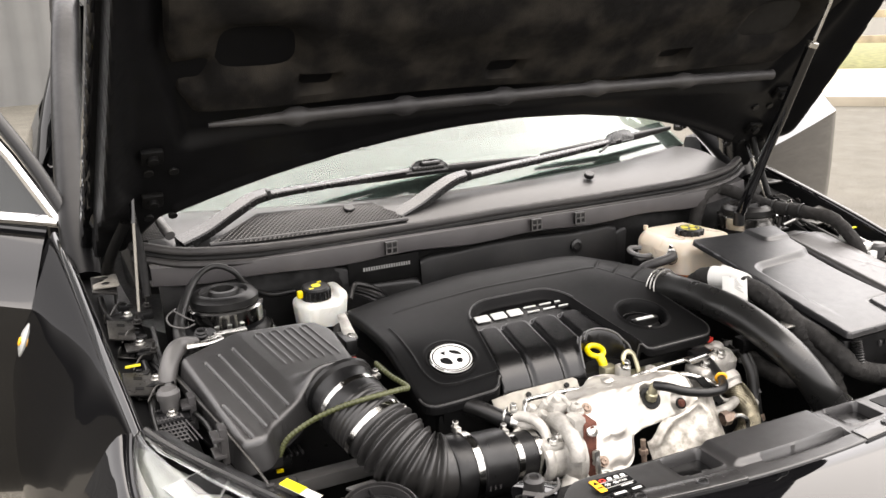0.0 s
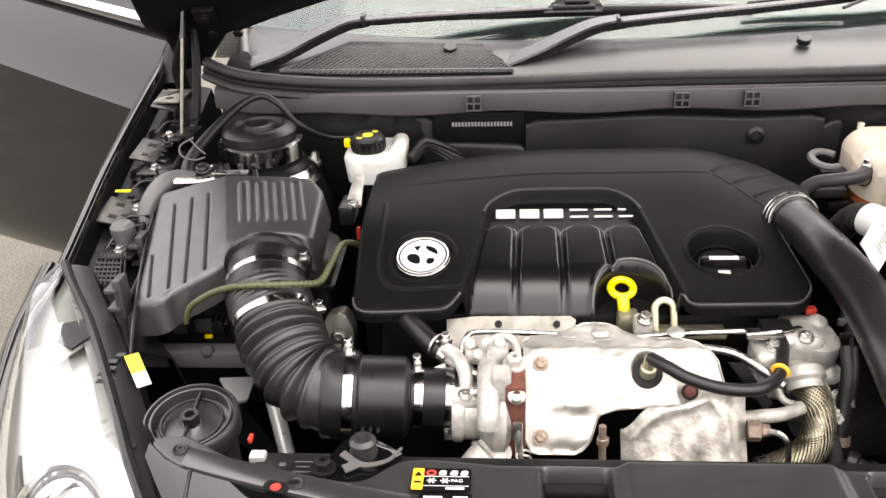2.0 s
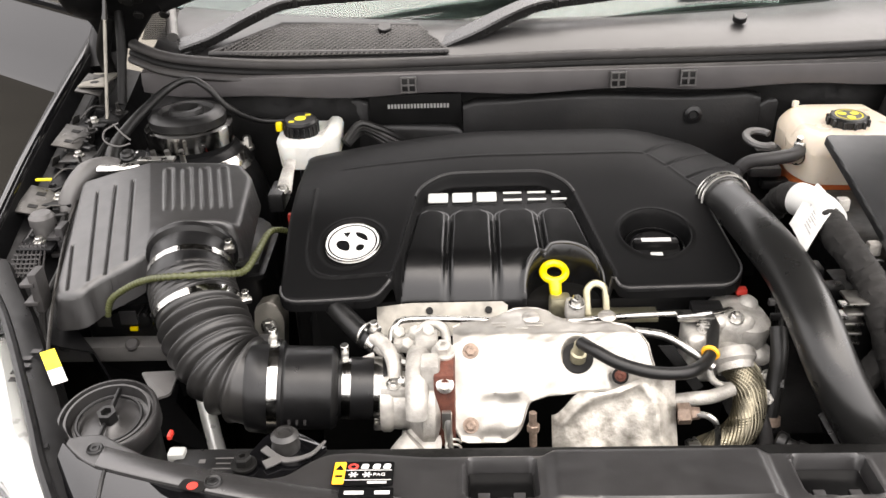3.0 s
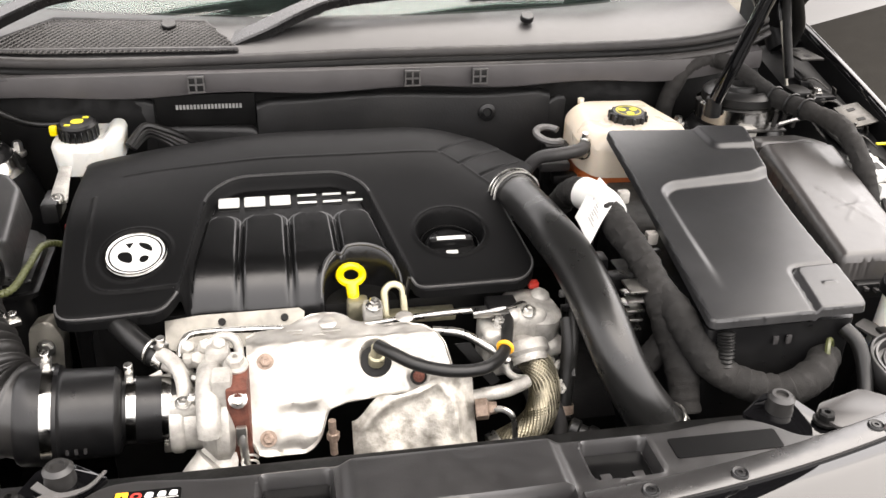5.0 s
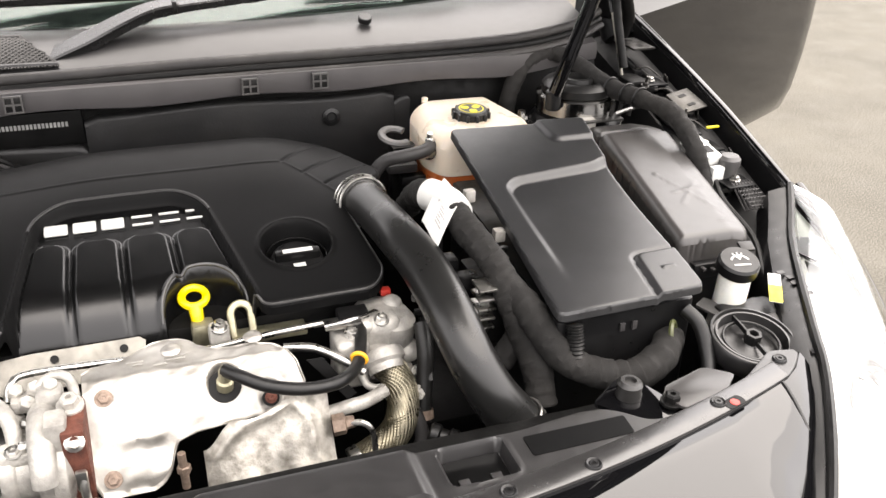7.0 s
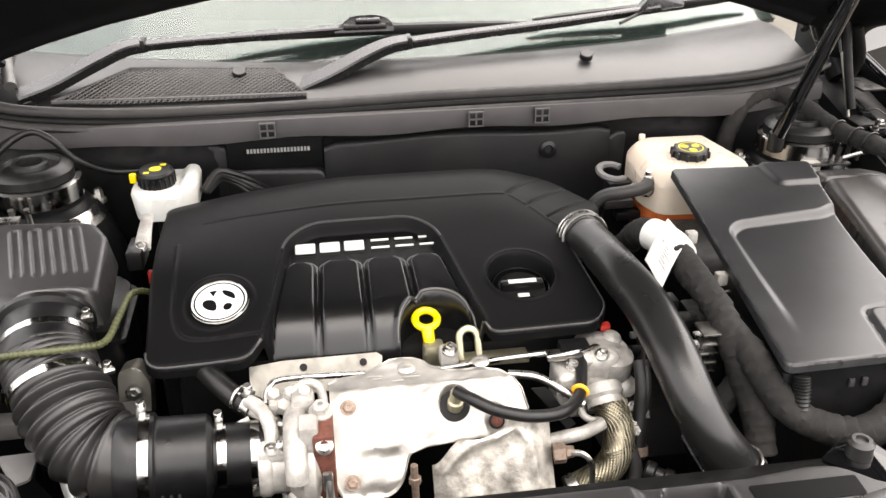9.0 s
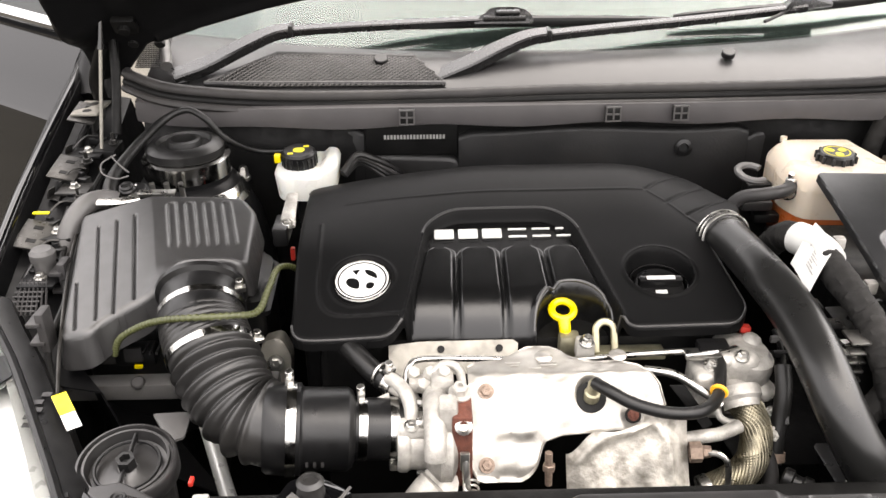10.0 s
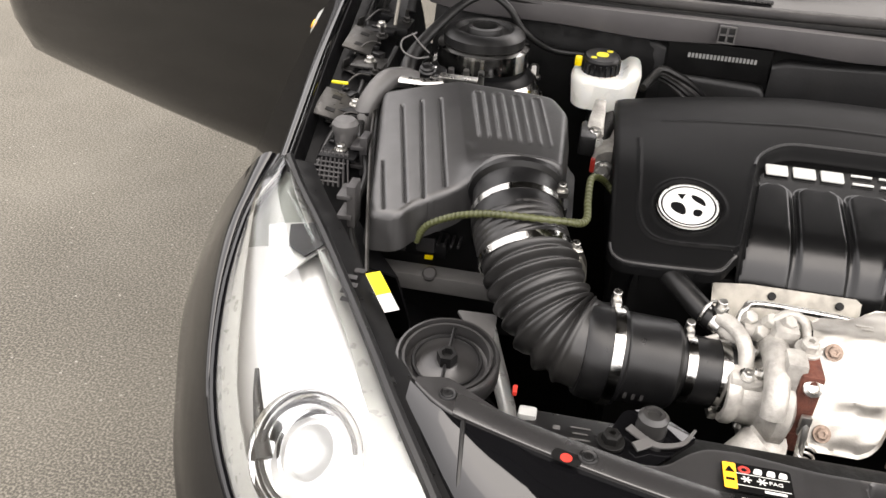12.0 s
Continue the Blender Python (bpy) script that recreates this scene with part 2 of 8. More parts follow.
def tube(bm, pts, r, n=12, steps=6, squash=1.0, up=(0, 0, 1)):
    """A tube along a smooth path; r is a radius or a function of the share of its length."""
    path = smooth_path(pts, steps) if steps > 1 else [Vector(q) for q in pts]
    total = max(len(path) - 1, 1)
    rows, side = [], None
    for i, p in enumerate(path):
        d = (path[min(i + 1, total)] - path[max(i - 1, 0)]).normalized()
        if side is None:
            side = d.cross(Vector(up))
            if side.length < 1e-3:
                side = d.cross(Vector((1, 0, 0)))
        side = (side - d * side.dot(d)).normalized()
        top = side.cross(d).normalized()
        rr = r(i / total) if callable(r) else r
        rows.append([bm.verts.new(p + side * (rr * math.cos(a)) + top * (rr * squash * math.sin(a))) for a in [2 * math.pi * j / n for j in range(n)]])
    for a, b in zip(rows, rows[1:]):
        for j in range(n):
            bm.faces.new((a[j], b[j], b[(j + 1) % n], a[(j + 1) % n]))
    bm.faces.new(rows[0])
    bm.faces.new(rows[-1][::-1])
    return bm


def strip(pts, w, h, steps=8):
    """A flat bar with softened top edges along a smooth path; w and h are functions of the share of its length."""
    bm = bm_new()
    path = smooth_path(pts, steps)
    rows = []
    for i, p in enumerate(path):
        q = i / (len(path) - 1)
        d = (path[min(i + 1, len(path) - 1)] - path[max(i - 1, 0)]).normalized()
        side = d.cross(Vector((0, -0.25, 1))).normalized()
        up = side.cross(d)
        a, b = w(q) / 2, h(q) / 2
        c = min(a, b) * 0.35
        rows.append([p + side * x + up * z for x, z in ((-a, -b), (-a, b - c), (-a + c, b), (a - c, b), (a, b - c), (a, -b))])
    loft(bm, rows, True)
    bm.verts.ensure_lookup_table()
    n = len(bm.verts)
    bm.faces.new([bm.verts[k] for k in range(6)])
    bm.faces.new([bm.verts[k] for k in range(n - 6, n)][::-1])
    return bm


def torus(bm, m, big, small, n=28, k=8, squash=1.0, arc=(0.0, 2 * math.pi)):
    whole = arc[1] - arc[0] > 6.28
    rows = []
    count = n if whole else n + 1
    for i in range(count):
        a = arc[0] + (arc[1] - arc[0]) * i / n
        rows.append([bm.verts.new(m @ Vector(((big + small * math.cos(b)) * math.cos(a), (big + small * math.cos(b)) * math.sin(a), small * squash * math.sin(b))))
                     for b in [2 * math.pi * j / k for j in range(k)]])
    for i in range(n):
        a, b = rows[i], rows[(i + 1) % count]
        for j in range(k):
            bm.faces.new((a[j], b[j], b[(j + 1) % k], a[(j + 1) % k]))
    if not whole:
        bm.faces.new(rows[0][::-1])
        bm.faces.new(rows[-1])
    return bm


def prism(bm, outline, h, m=None, bev=0.0, seg=2):
    """A flat outline, thickened from the pose's z = 0 to h."""
    m = m or Matrix.Identity(4)
    lo = [bm.verts.new(m @ Vector((x, y, 0))) for x, y in outline]
    hi = [bm.verts.new(m @ Vector((x, y, h))) for x, y in outline]
    n = len(outline)
    top = bm.faces.new(hi)
    faces = [top, bm.faces.new(lo[::-1])] + [bm.faces.new((lo[i], lo[(i + 1) % n], hi[(i + 1) % n], hi[i])) for i in range(n)]
    if bev:
        bmesh.ops.bevel(bm, geom=list(top.edges), offset=bev, segments=seg, affect="EDGES", profile=0.6)
    return bm


def loft(bm, rows, closed=False):
    """A skin over rows of points, all of one length."""
    vs = [[bm.verts.new(p) for p in row] for row in rows]
    n = len(rows[0])
    for a, b in zip(vs, vs[1:]):
        for j in range(n if closed else n - 1):
            bm.faces.new((a[j], a[(j + 1) % n], b[(j + 1) % n], b[j]))
    return bm


def thick(bm, t):
    """Gives a skin its thickness."""
    bmesh.ops.recalc_face_normals(bm, faces=bm.faces[:])
    bmesh.ops.solidify(bm, geom=bm.faces[:], thickness=t)
    return bm


def slab(rows, d):
    """A pane: a skin, its copy moved by d, and the edges between them, closed all round."""
    bm, d = bm_new(), Vector(d)
    up = [[bm.verts.new(Vector(p)) for p in row] for row in rows]
    lo = [[bm.verts.new(Vector(p) + d) for p in row] for row in rows]
    m, n = len(rows), len(rows[0])
    for i in range(m - 1):
        for j in range(n - 1):
            bm.faces.new((up[i][j], up[i][j + 1], up[i + 1][j + 1], up[i + 1][j]))
            bm.faces.new((lo[i][j], lo[i + 1][j], lo[i + 1][j + 1], lo[i][j + 1]))
    rim = [(i, 0) for i in range(m)] + [(m - 1, j) for j in range(1, n)] + [(i, n - 1) for i in range(m - 2, -1, -1)] + [(0, j) for j in range(n - 2, 0, -1)]
    for (i, j), (k, l) in zip(rim, rim[1:] + rim[:1]):
        bm.faces.new((up[i][j], up[k][l], lo[k][l], lo[i][j]))
    return bm


def rounded(outline, rounds=2, cut=0.25):
    pts = [np.array(p, float) for p in outline]
    for _ in range(rounds):
        out = []
        for a, b in zip(pts, pts[1:] + pts[:1]):
            out += [a + (b - a) * cut, b - (b - a) * cut]
        pts = out
    return [tuple(p) for p in pts]


def corners(outline, r, n=5):
    """The outline with each corner rounded off by the radius r."""
    out, k = [], len(outline)
    for i in range(k):
        p, a, b = Vector(outline[i]), Vector(outline[i - 1]), Vector(outline[(i + 1) % k])
        d1, d2 = (a - p), (b - p)
        c = min(r, d1.length * 0.45, d2.length * 0.45)
        p1, p2 = p + d1.normalized() * c, p + d2.normalized() * c
        for s in range(n + 1):
            t = s / n
            out.append(tuple(p1 * (1 - t) ** 2 + p * (2 * t * (1 - t)) + p2 * t * t))
    return out


def away(X, Y, outline):
    """Distance from the outline, negative inside."""
    d, inside = np.full(X.shape, 1e9), np.zeros(X.shape, bool)
    pts = np.array(outline, float)
    for (x1, y1), (x2, y2) in zip(pts, np.roll(pts, -1, 0)):
        ex, ey = x2 - x1, y2 - y1
        t = np.clip(((X - x1) * ex + (Y - y1) * ey) / max(ex * ex + ey * ey, 1e-12), 0, 1)
        d = np.minimum(d, np.hypot(X - x1 - t * ex, Y - y1 - t * ey))
        cross = ((y1 > Y) != (y2 > Y)) & (X < ex * (Y - y1) / (ey if abs(ey) > 1e-12 else 1e-12) + x1)
        inside ^= cross
    return np.where(inside, -d, d)


def step(a, b, x):
    t = np.clip((x - a) / (b - a), 0, 1)
    return t * t * (3 - 2 * t)


def moulded(outline, top, res, r, skirt, lean=0.0):
    """A moulded cover: its top follows top(x, y), its rim is rounded by r and its sides drop by skirt. lean: how far the sides spread."""
    pts = np.array(outline)
    xs = np.arange(pts[:, 0].min() - 4 * res, pts[:, 0].max() + 4 * res, res)
    ys = np.arange(pts[:, 1].min() - 4 * res, pts[:, 1].max() + 4 * res, res)
    X, Y = np.meshgrid(xs, ys)
    D = away(X, Y, outline)
    gy, gx = np.gradient(D, res)
    ln = np.maximum(np.hypot(gx, gy), 1e-6)
    gx, gy = gx / ln, gy / ln
    out = np.maximum(D, 0)
    PX, PY = X - gx * out, Y - gy * out
    low = D > 1.6 * res
    PX, PY = np.where(low, PX + gx * lean, PX), np.where(low, PY + gy * lean, PY)
    t = np.clip((r + D) / r, 0, 1)
    Z = top(PX, PY) - r * (1 - np.sqrt(np.maximum(1 - t * t, 0))) - np.where(low, skirt, 0)
    keep = D < 3.1 * res
    ids, verts, faces = -np.ones(X.shape, int), [], []
    for i, j in zip(*np.nonzero(keep)):
        ids[i, j] = len(verts)
        verts.append((PX[i, j], PY[i, j], Z[i, j]))
    for i in range(X.shape[0] - 1):
        for j in range(X.shape[1] - 1):
            q = (ids[i, j], ids[i, j + 1], ids[i + 1, j + 1], ids[i + 1, j])
            if min(q) >= 0:
                faces.append(q)
    return verts, faces


def taped(pts, r, seed=0.0, n=20, steps=22, wraps=0.016):
    """A loom wound with cloth tape: overlapping turns, lumps and creases."""
    bm = bm_new()
    path = smooth_path(pts, steps)
    side, run, rows = None, 0.0, []
    for i, p in enumerate(path):
        d = (path[min(i + 1, len(path) - 1)] - path[max(i - 1, 0)]).normalized()
        run += (p - path[i - 1]).length if i else 0
        if side is None:
            side = d.cross(Vector((0, 0, 1))).normalized()
        side = (side - d * side.dot(d)).normalized()
        top = side.cross(d)
        row = []
        for j in range(n):
            a = 2 * math.pi * j / n
            out = side * math.cos(a) + top * math.sin(a)
            turn = (run / wraps + j / n + 0.35 * noise.noise((p + out * r) * 25 + Vector((seed, 0, 0)))) % 1.0
            lump = 0.11 * noise.noise(p * 38 + Vector((seed, 7, 0))) + 0.09 * noise.noise((p + out * r) * 130 + Vector((seed, 0, 3))) + 0.07 * turn
            row.append(bm.verts.new(p + out * (r * (0.96 + lump))))
        rows.append(row)
    for a, b in zip(rows, rows[1:]):
        for j in range(n):
            bm.faces.new((a[j], b[j], b[(j + 1) % n], a[(j + 1) % n]))
    bm.faces.new(rows[0])
    bm.faces.new(rows[-1][::-1])
    return bm


def bolt(name, p, d, r, h, material, parent, label=""):
    """A hexagon head on its washer."""
    bm = bm_new()
    disc(bm, at(p, d), r * 1.45, h * 0.3, n=16)
    lathe(bm, [(r, h * 0.25), (r, h * 0.85), (r * 0.8, h), (r * 0.4, h), (r * 0.35, h * 0.7), (0, h * 0.7)], at(p, d), 6)
    return part(name, bm, material, parent, label, sharp=25)


def band(bm, p, d, r, w, t=0.0015):
    """A clamp's band round a hose."""
    return lathe(bm, [(r, -w / 2), (r + t, -w / 2), (r + t, w / 2), (r, w / 2)], at(p, d), 28)


def clamp(p, d, r, w, parent, screw=(0, 0, 1), label="bright steel hose clamp"):
    bm = band(bm_new(), p, d, r, w)
    ob = part("hose_clamp", bm, CLAMP, parent, label)
    s = Vector(screw).normalized()
    q = Vector(p) + s * (r + 0.004)
    bm = bm_new()
    box(bm, (0, 0, 0), (w * 0.9, 0.014, 0.008), Matrix.Translation(q) @ Vector(d).to_track_quat("X", "Z").to_matrix().to_4x4(), 0.0015)
    disc(bm, at(q + Vector((0, 0.003, 0.002)), (0, -0.2, 1)), 0.0045, 0.009, n=8)
    part("screw_block", bm, STEEL, ob)
    return ob


# ---- ground and surroundings ----
bm = bm_new()
loft(bm, [[(x, y, 0) for x in (-60, -12, -4, 4, 8.6, 30, 80)] for y in (-60, -12, 0, 12, 60, 120)])
tagged(part("ground", bm, ASPHALT, None, "worn pale grey asphalt of a yard", "structure"), category="ground")
rng = random.Random(11)
chips = bm_new()
for k in range(320):
    x, y, r = rng.uniform(-2.6, -0.95), rng.uniform(-0.7, 1.9), rng.uniform(0.0015, 0.0042)
    M = Matrix.Translation((x, y, r * 0.3)) @ Matrix.Rotation(rng.uniform(0, 6), 4, "Z") @ Matrix.Diagonal((1, rng.uniform(0.6, 1), 0.6, 1))
    bmesh.ops.create_icosphere(chips, subdivisions=1, radius=r, matrix=M)
tagged(part("stone_chips", chips, CHIPS, None, "pale loose stone chips on the asphalt", "stuff"), category="stones")
KERB = Matrix.Translation((7.9, 6.7, 0)) @ Matrix.Rotation(radians(-48), 4, "Z")
bm = box(bm_new(), (0, 2.2, 0.0), (60, 4.2, 0.24), KERB, 0.02)
tagged(part("pavement", bm, CONCRETE, None, "pale concrete footway behind a low kerb", "structure"), category="pavement")
bm = box(bm_new(), (0, 9.3, 0.0), (60, 10, 0.26), KERB, 0.02)
tagged(part("verge", bm, GRASS, None, "dry yellow-green grass verge", "structure"), category="grass")
fence = thing("rail_fence", "weathered timber post and rail fence on the verge", "fence", tuple(KERB @ Vector((0, 4.9, 0.12))))
for i in range(9):
    part("post", box(bm_new(), (-9 + i * 2.2, 4.9, 0.7), (0.12, 0.12, 1.2), KERB, 0.01), WOOD, fence)
for z in (0.55, 0.95):
    part("rail", box(bm_new(), (-0.2, 4.82, z), (19, 0.04, 0.12), KERB, 0.005), WOOD, fence)
wall = thing("clad_building", "pale grey corrugated metal wall of a shed", "building", (-7, 16, 0))
bm = bm_new()
rows = [[(-30 + 0.1 * i, 16 + (0.05 if i % 4 in (1, 2) else 0), z) for i in range(420)] for z in (0, 6)]
part("wall", thick(loft(bm, rows), 0.02), CLADDING, wall)
part("gutter", tube(bm_new(), [(-30, 15.9, 6), (12, 15.9, 6)], 0.08, steps=1), SILVER, wall)

# ---- the car's body ----
car = thing("car", "black estate car with its bonnet and both front doors open", "car", (0, 1.5, 0))
EDGE = [(0.747, 0.30, 0.832), (0.756, 0.40, 0.858), (0.766, 0.50, 0.882), (0.776, 0.62, 0.908), (0.786, 0.74, 0.932), (0.798, 0.86, 0.953), (0.808, 0.96, 0.968)]
SKIN = [(0.0, 0.0), (0.004, 0.0), (0.010, -0.006), (0.020, -0.026), (0.034, -0.056), (0.054, -0.10), (0.078, -0.16), (0.098, -0.235), (0.106, -0.31), (0.104, -0.39), (0.098, -0.48), (0.09, -0.58)]
for s, side in ((-1, "left"), (1, "right")):
    rows = []
    for x, y, z in [tuple(p) for p in smooth_path(EDGE, 4)]:
        f = 1.10 + 0.22 * min((y - 0.30) / 0.2, 1) - 0.15 * float(step(0.72, 0.94, y))
        rows.append([(s * (x - 0.005), y, z - 0.012), (s * (x - 0.004), y, z - 0.004)] + [(s * (x + a * f), y, z + b) for a, b, _ in [tuple(p) for p in smooth_path([(a, b, 0) for a, b in SKIN], 3)]])
    wing = part("front_wing", thick(loft(bm_new(), rows), 0.001), PAINT, car, "glossy black front wing", sharp=70)
    # inner wing with its shelf
    rows = [[(s * (x - 0.004), y, z - 0.010), (s * (x - 0.008), y, z - 0.042), (s * (x - 0.040), y, z - 0.050), (s * (x - 0.075), y, z - 0.058), (s * (x - 0.09), y, z - 0.11), (s * (x - 0.10), y, z - 0.16), (s * (x - 0.20), y, z - 0.22), (s * (x - 0.22), y, z - 0.5)] for x, y, z in
            [(0.672, 0.225, 0.800)] + EDGE[:-1]]
    part("inner_wing", thick(loft(bm_new(), rows), 0.002), INNERPAINT, car, "black painted inner wing")

lamp = part("side_repeater", lathe(bm_new(), [(0, 0.010), (0.012, 0.009), (0.021, 0.004), (0.024, -0.016)], at((-0.886, 0.860, 0.799), (-1, -0.12, 0.45)) @ Matrix.Diagonal((0.8, 1.5, 1, 1)), 28), LAMPGREY, car, "clear side repeater lamp on the wing")
part("amber_bulb", disc(bm_new(), at((-0.8940, 0.857, 0.799), (-1, -0.12, 0.45)), 0.008, 0.004, 0.001, 16), ORANGE, lamp, "amber bulb")

# bumper top and front panel under the bonnet's leading edge
def lamp_line(x):
    return float(np.interp(abs(x), [0.40, 0.415, 0.450, 0.491, 0.540], [-0.34, -0.195, -0.150, -0.094, -0.022])) - 0.004


LIP = ((0.0, 0.0), (-0.02, -0.003), (-0.05, -0.012), (-0.085, -0.026), (-0.12, -0.045), (-0.155, -0.075), (-0.19, -0.12), (-0.215, -0.20), (-0.22, -0.34), (-0.20, -0.55))
rows = []
for i in range(49):
    x = -0.535 + 1.07 * i / 48
    f = -0.1095 + 0.355 * x * x + 8.0 * max(abs(x) - 0.485, 0) ** 2
    most = max(f - lamp_line(x), 0.002)
    k = min(1.0, most / 0.20)
    rows.append([(x, f + 0.006, 0.784)] + [(x, f + dy * k, 0.7872 + (dz if k == 1 else dz * k)) for dy, dz in LIP])
bumper = part("front_bumper", thick(loft(bm_new(), rows), 0.003), PAINT, car, "glossy black bumper and bonnet lip")
FLANK = [(0.872, 0.31, 0.65), (0.860, 0.255, 0.645), (0.845, 0.195, 0.635), (0.815, 0.115, 0.62), (0.775, 0.02, 0.60), (0.722, -0.065, 0.58), (0.64, -0.15, 0.56), (0.53, -0.225, 0.55)]
RIM = [(0.757, 0.312, 0.826), (0.764, 0.270, 0.806), (0.766, 0.215, 0.786), (0.757, 0.130, 0.748), (0.730, 0.035, 0.702), (0.682, -0.045, 0.662), (0.605, -0.130, 0.628), (0.510, -0.200, 0.610)]
for s in (-1, 1):
    rows = []
    for (x1, y1, z1), (x2, y2, z2) in zip(smooth_path(RIM, 4), smooth_path(FLANK, 4)):
        a, b = Vector((x1, y1, z1)), Vector((x2, y2, z2))
        o = (b - a)
        o.z = 0
        line = [a + o * 0.02 + Vector((0, 0, -0.03)), a + o * 0.06 + Vector((0, 0, 0.002)), a + o * 0.25 + Vector((0, 0, -0.006)), a + o * 0.62 + Vector((0, 0, (b.z - a.z) * 0.38)), a + o * 0.9 + Vector((0, 0, (b.z - a.z) * 0.75)), b, b + Vector((-0.004, 0.004, -0.12)), b + Vector((-0.03, 0.03, -0.30)), b + Vector((-0.08, 0.06, -0.40))]
        rows.append([(s * p.x, p.y, p.z) for p in smooth_path(line, 3)])
    part("bumper_corner", thick(loft(bm_new(), rows), 0.002), PAINT, car, "black bumper corner below the headlamp", sharp=70)
    f = -0.1095 + 0.355 * 0.482 ** 2
    k = min(1.0, (f - lamp_line(0.482)) / 0.20)
    part("shut_line", tube(bm_new(), [(s * (0.482 + 0.12 * dy * k), f + dy * k, 0.7870 + dz * k) for dy, dz in LIP[:6]], 0.0022, 6, 3), RUBBER, bumper)

# ---- bonnet ----
HOOD = Matrix(((1, 0, 0, 0), (0, -0.669, -0.743, 0.763), (0, 0.743, -0.669, 1.0), (0, 0, 0, 1)))
half = lambda u: 0.765 - 0.08 * u - 0.10 * max(u - 0.75, 0) ** 1.5


def hood_outline(inset, front):
    right = [(half(u) - inset, u) for u in (-0.09 + inset, 0.0, 0.1, 0.2, 0.35, 0.5, 0.7, 0.85, 0.95, 1.05)]
    lead = [(x, front - 0.16 * x * x) for x in (0.6, 0.4, 0.2, 0, -0.2, -0.4, -0.6)]
    rear = [(x, 0.193 + inset * 0.3 - 0.42 * x * x) for x in (-0.64, -0.55, -0.45, -0.3, -0.15, 0, 0.15, 0.3, 0.45, 0.55, 0.64)]
    ears = [(0.70, -0.07 + inset * 0.6), (0.74, -0.09 + inset)]
    return [(-x, u) for x, u in ears[::-1]] + rear + ears + right + lead + [(-x, u) for x, u in right[::-1]]


def in_hood(data):
    return [tuple(HOOD @ Vector(v)) for v in data[0]], data[1]


bonnet = part("bonnet", in_hood(moulded(hood_outline(0.0, 1.2), lambda x, u: -0.03 + 0 * x, 0.004, 0.006, 0.02)), PAINT, car, "raised black bonnet with a felt-lined underside")


def frame_depth(x, u):
    ring = step(0.0, 0.03, away(x, u, rounded([(-0.64, 0.22), (-0.45, 0.245), (0, 0.255), (0.45, 0.245), (0.64, 0.22), (0.62, 1.0), (-0.62, 1.0)], 1)))
    lip = 0.006 * np.exp(-((u - (0.205 - 0.42 * x * x)) / 0.012) ** 2) * (np.abs(x) < 0.62)
    return -0.012 + 0.018 * ring + lip + 0.045 * step(0.665, 0.735, np.abs(x)) * step(0.0, 0.12, u)


part("inner_panel", in_hood(moulded(hood_outline(0.018, 1.16), frame_depth, 0.0045, 0.006, 0.075)), INNERPAINT, bonnet, "black inner panel")


def felt_depth(x, u):
    z = 0.004 + 0 * x
    z = z + 0.010 * np.exp(-((u - 0.46 + 0.03 * np.cos(4 * x)) / 0.05) ** 2)
    for cx, cu, rx, ru, d in ((-0.50, 0.40, 0.07, 0.05, 0.03), (-0.60, 0.36, 0.03, 0.03, 0.02), (0.50, 0.40, 0.07, 0.05, 0.03)):
        z = z - d * np.exp(-((x - cx) / rx) ** 4 - ((u - cu) / ru) ** 4)
    for cx in (-0.40, -0.065, 0.295):
        z = z - 0.03 * np.exp(-((x - cx) / 0.030) ** 6 - ((u - 0.327) / 0.016) ** 6)
    return z + 0.004 * np.sin(9 * x) * np.sin(7 * u)


felt = part("insulation_pad", in_hood(moulded(rounded([(-0.645, 0.285), (-0.5, 0.275), (0, 0.28), (0.5, 0.275), (0.645, 0.285), (0.63, 1.02), (-0.63, 1.02)], 2), felt_depth, 0.009, 0.012, 0.02)), FELT, bonnet, "dusty black felt insulation pad")
bm = bm_new()
path = [(x, 0.262 + 0.006 * math.cos(3 * x), 0.012) for x in np.linspace(-0.57, 0.585, 80)]
bumps = (-0.43, -0.241, -0.053, 0.145, 0.352)
tube(bm, [HOOD @ Vector(p) for p in path], lambda s: 0.011 + 0.006 * max(math.exp(-((-0.57 + 1.155 * s - b) / 0.016) ** 4) for b in bumps) - 0.007 * max(0, 1 - s * 8), 12, 1)
part("stiffening_bar", bm, GREYPLA, bonnet, "grey moulded bar across the pad")
for x in (-0.655, 0.655):
    for u in (0.20, 0.088):
        bm = box(bm_new(), (x, u, 0.012), (0.035, 0.03, 0.012), HOOD, 0.004)
        disc(bm, HOOD @ at((x, u, 0.016), (0, 0, 1)), 0.009, 0.01, n=12)
        part("hinge_bracket", bm, DARK, bonnet)
for x in (-0.70, -0.66, -0.62, 0.62, 0.66, 0.70):
    for u in (0.02, 0.14):
        part("plug", disc(bm_new(), HOOD @ at((x, u + 0.02 * abs(x), 0.004), (0, 0, 1)), 0.008, 0.006, n=12), RUBBER, bonnet)

# ---- windscreen, cowl and cabin ----
def base_line(x):
    return 0.82 + 0.33 * x * x, 0.975 + 0.012 * x * x


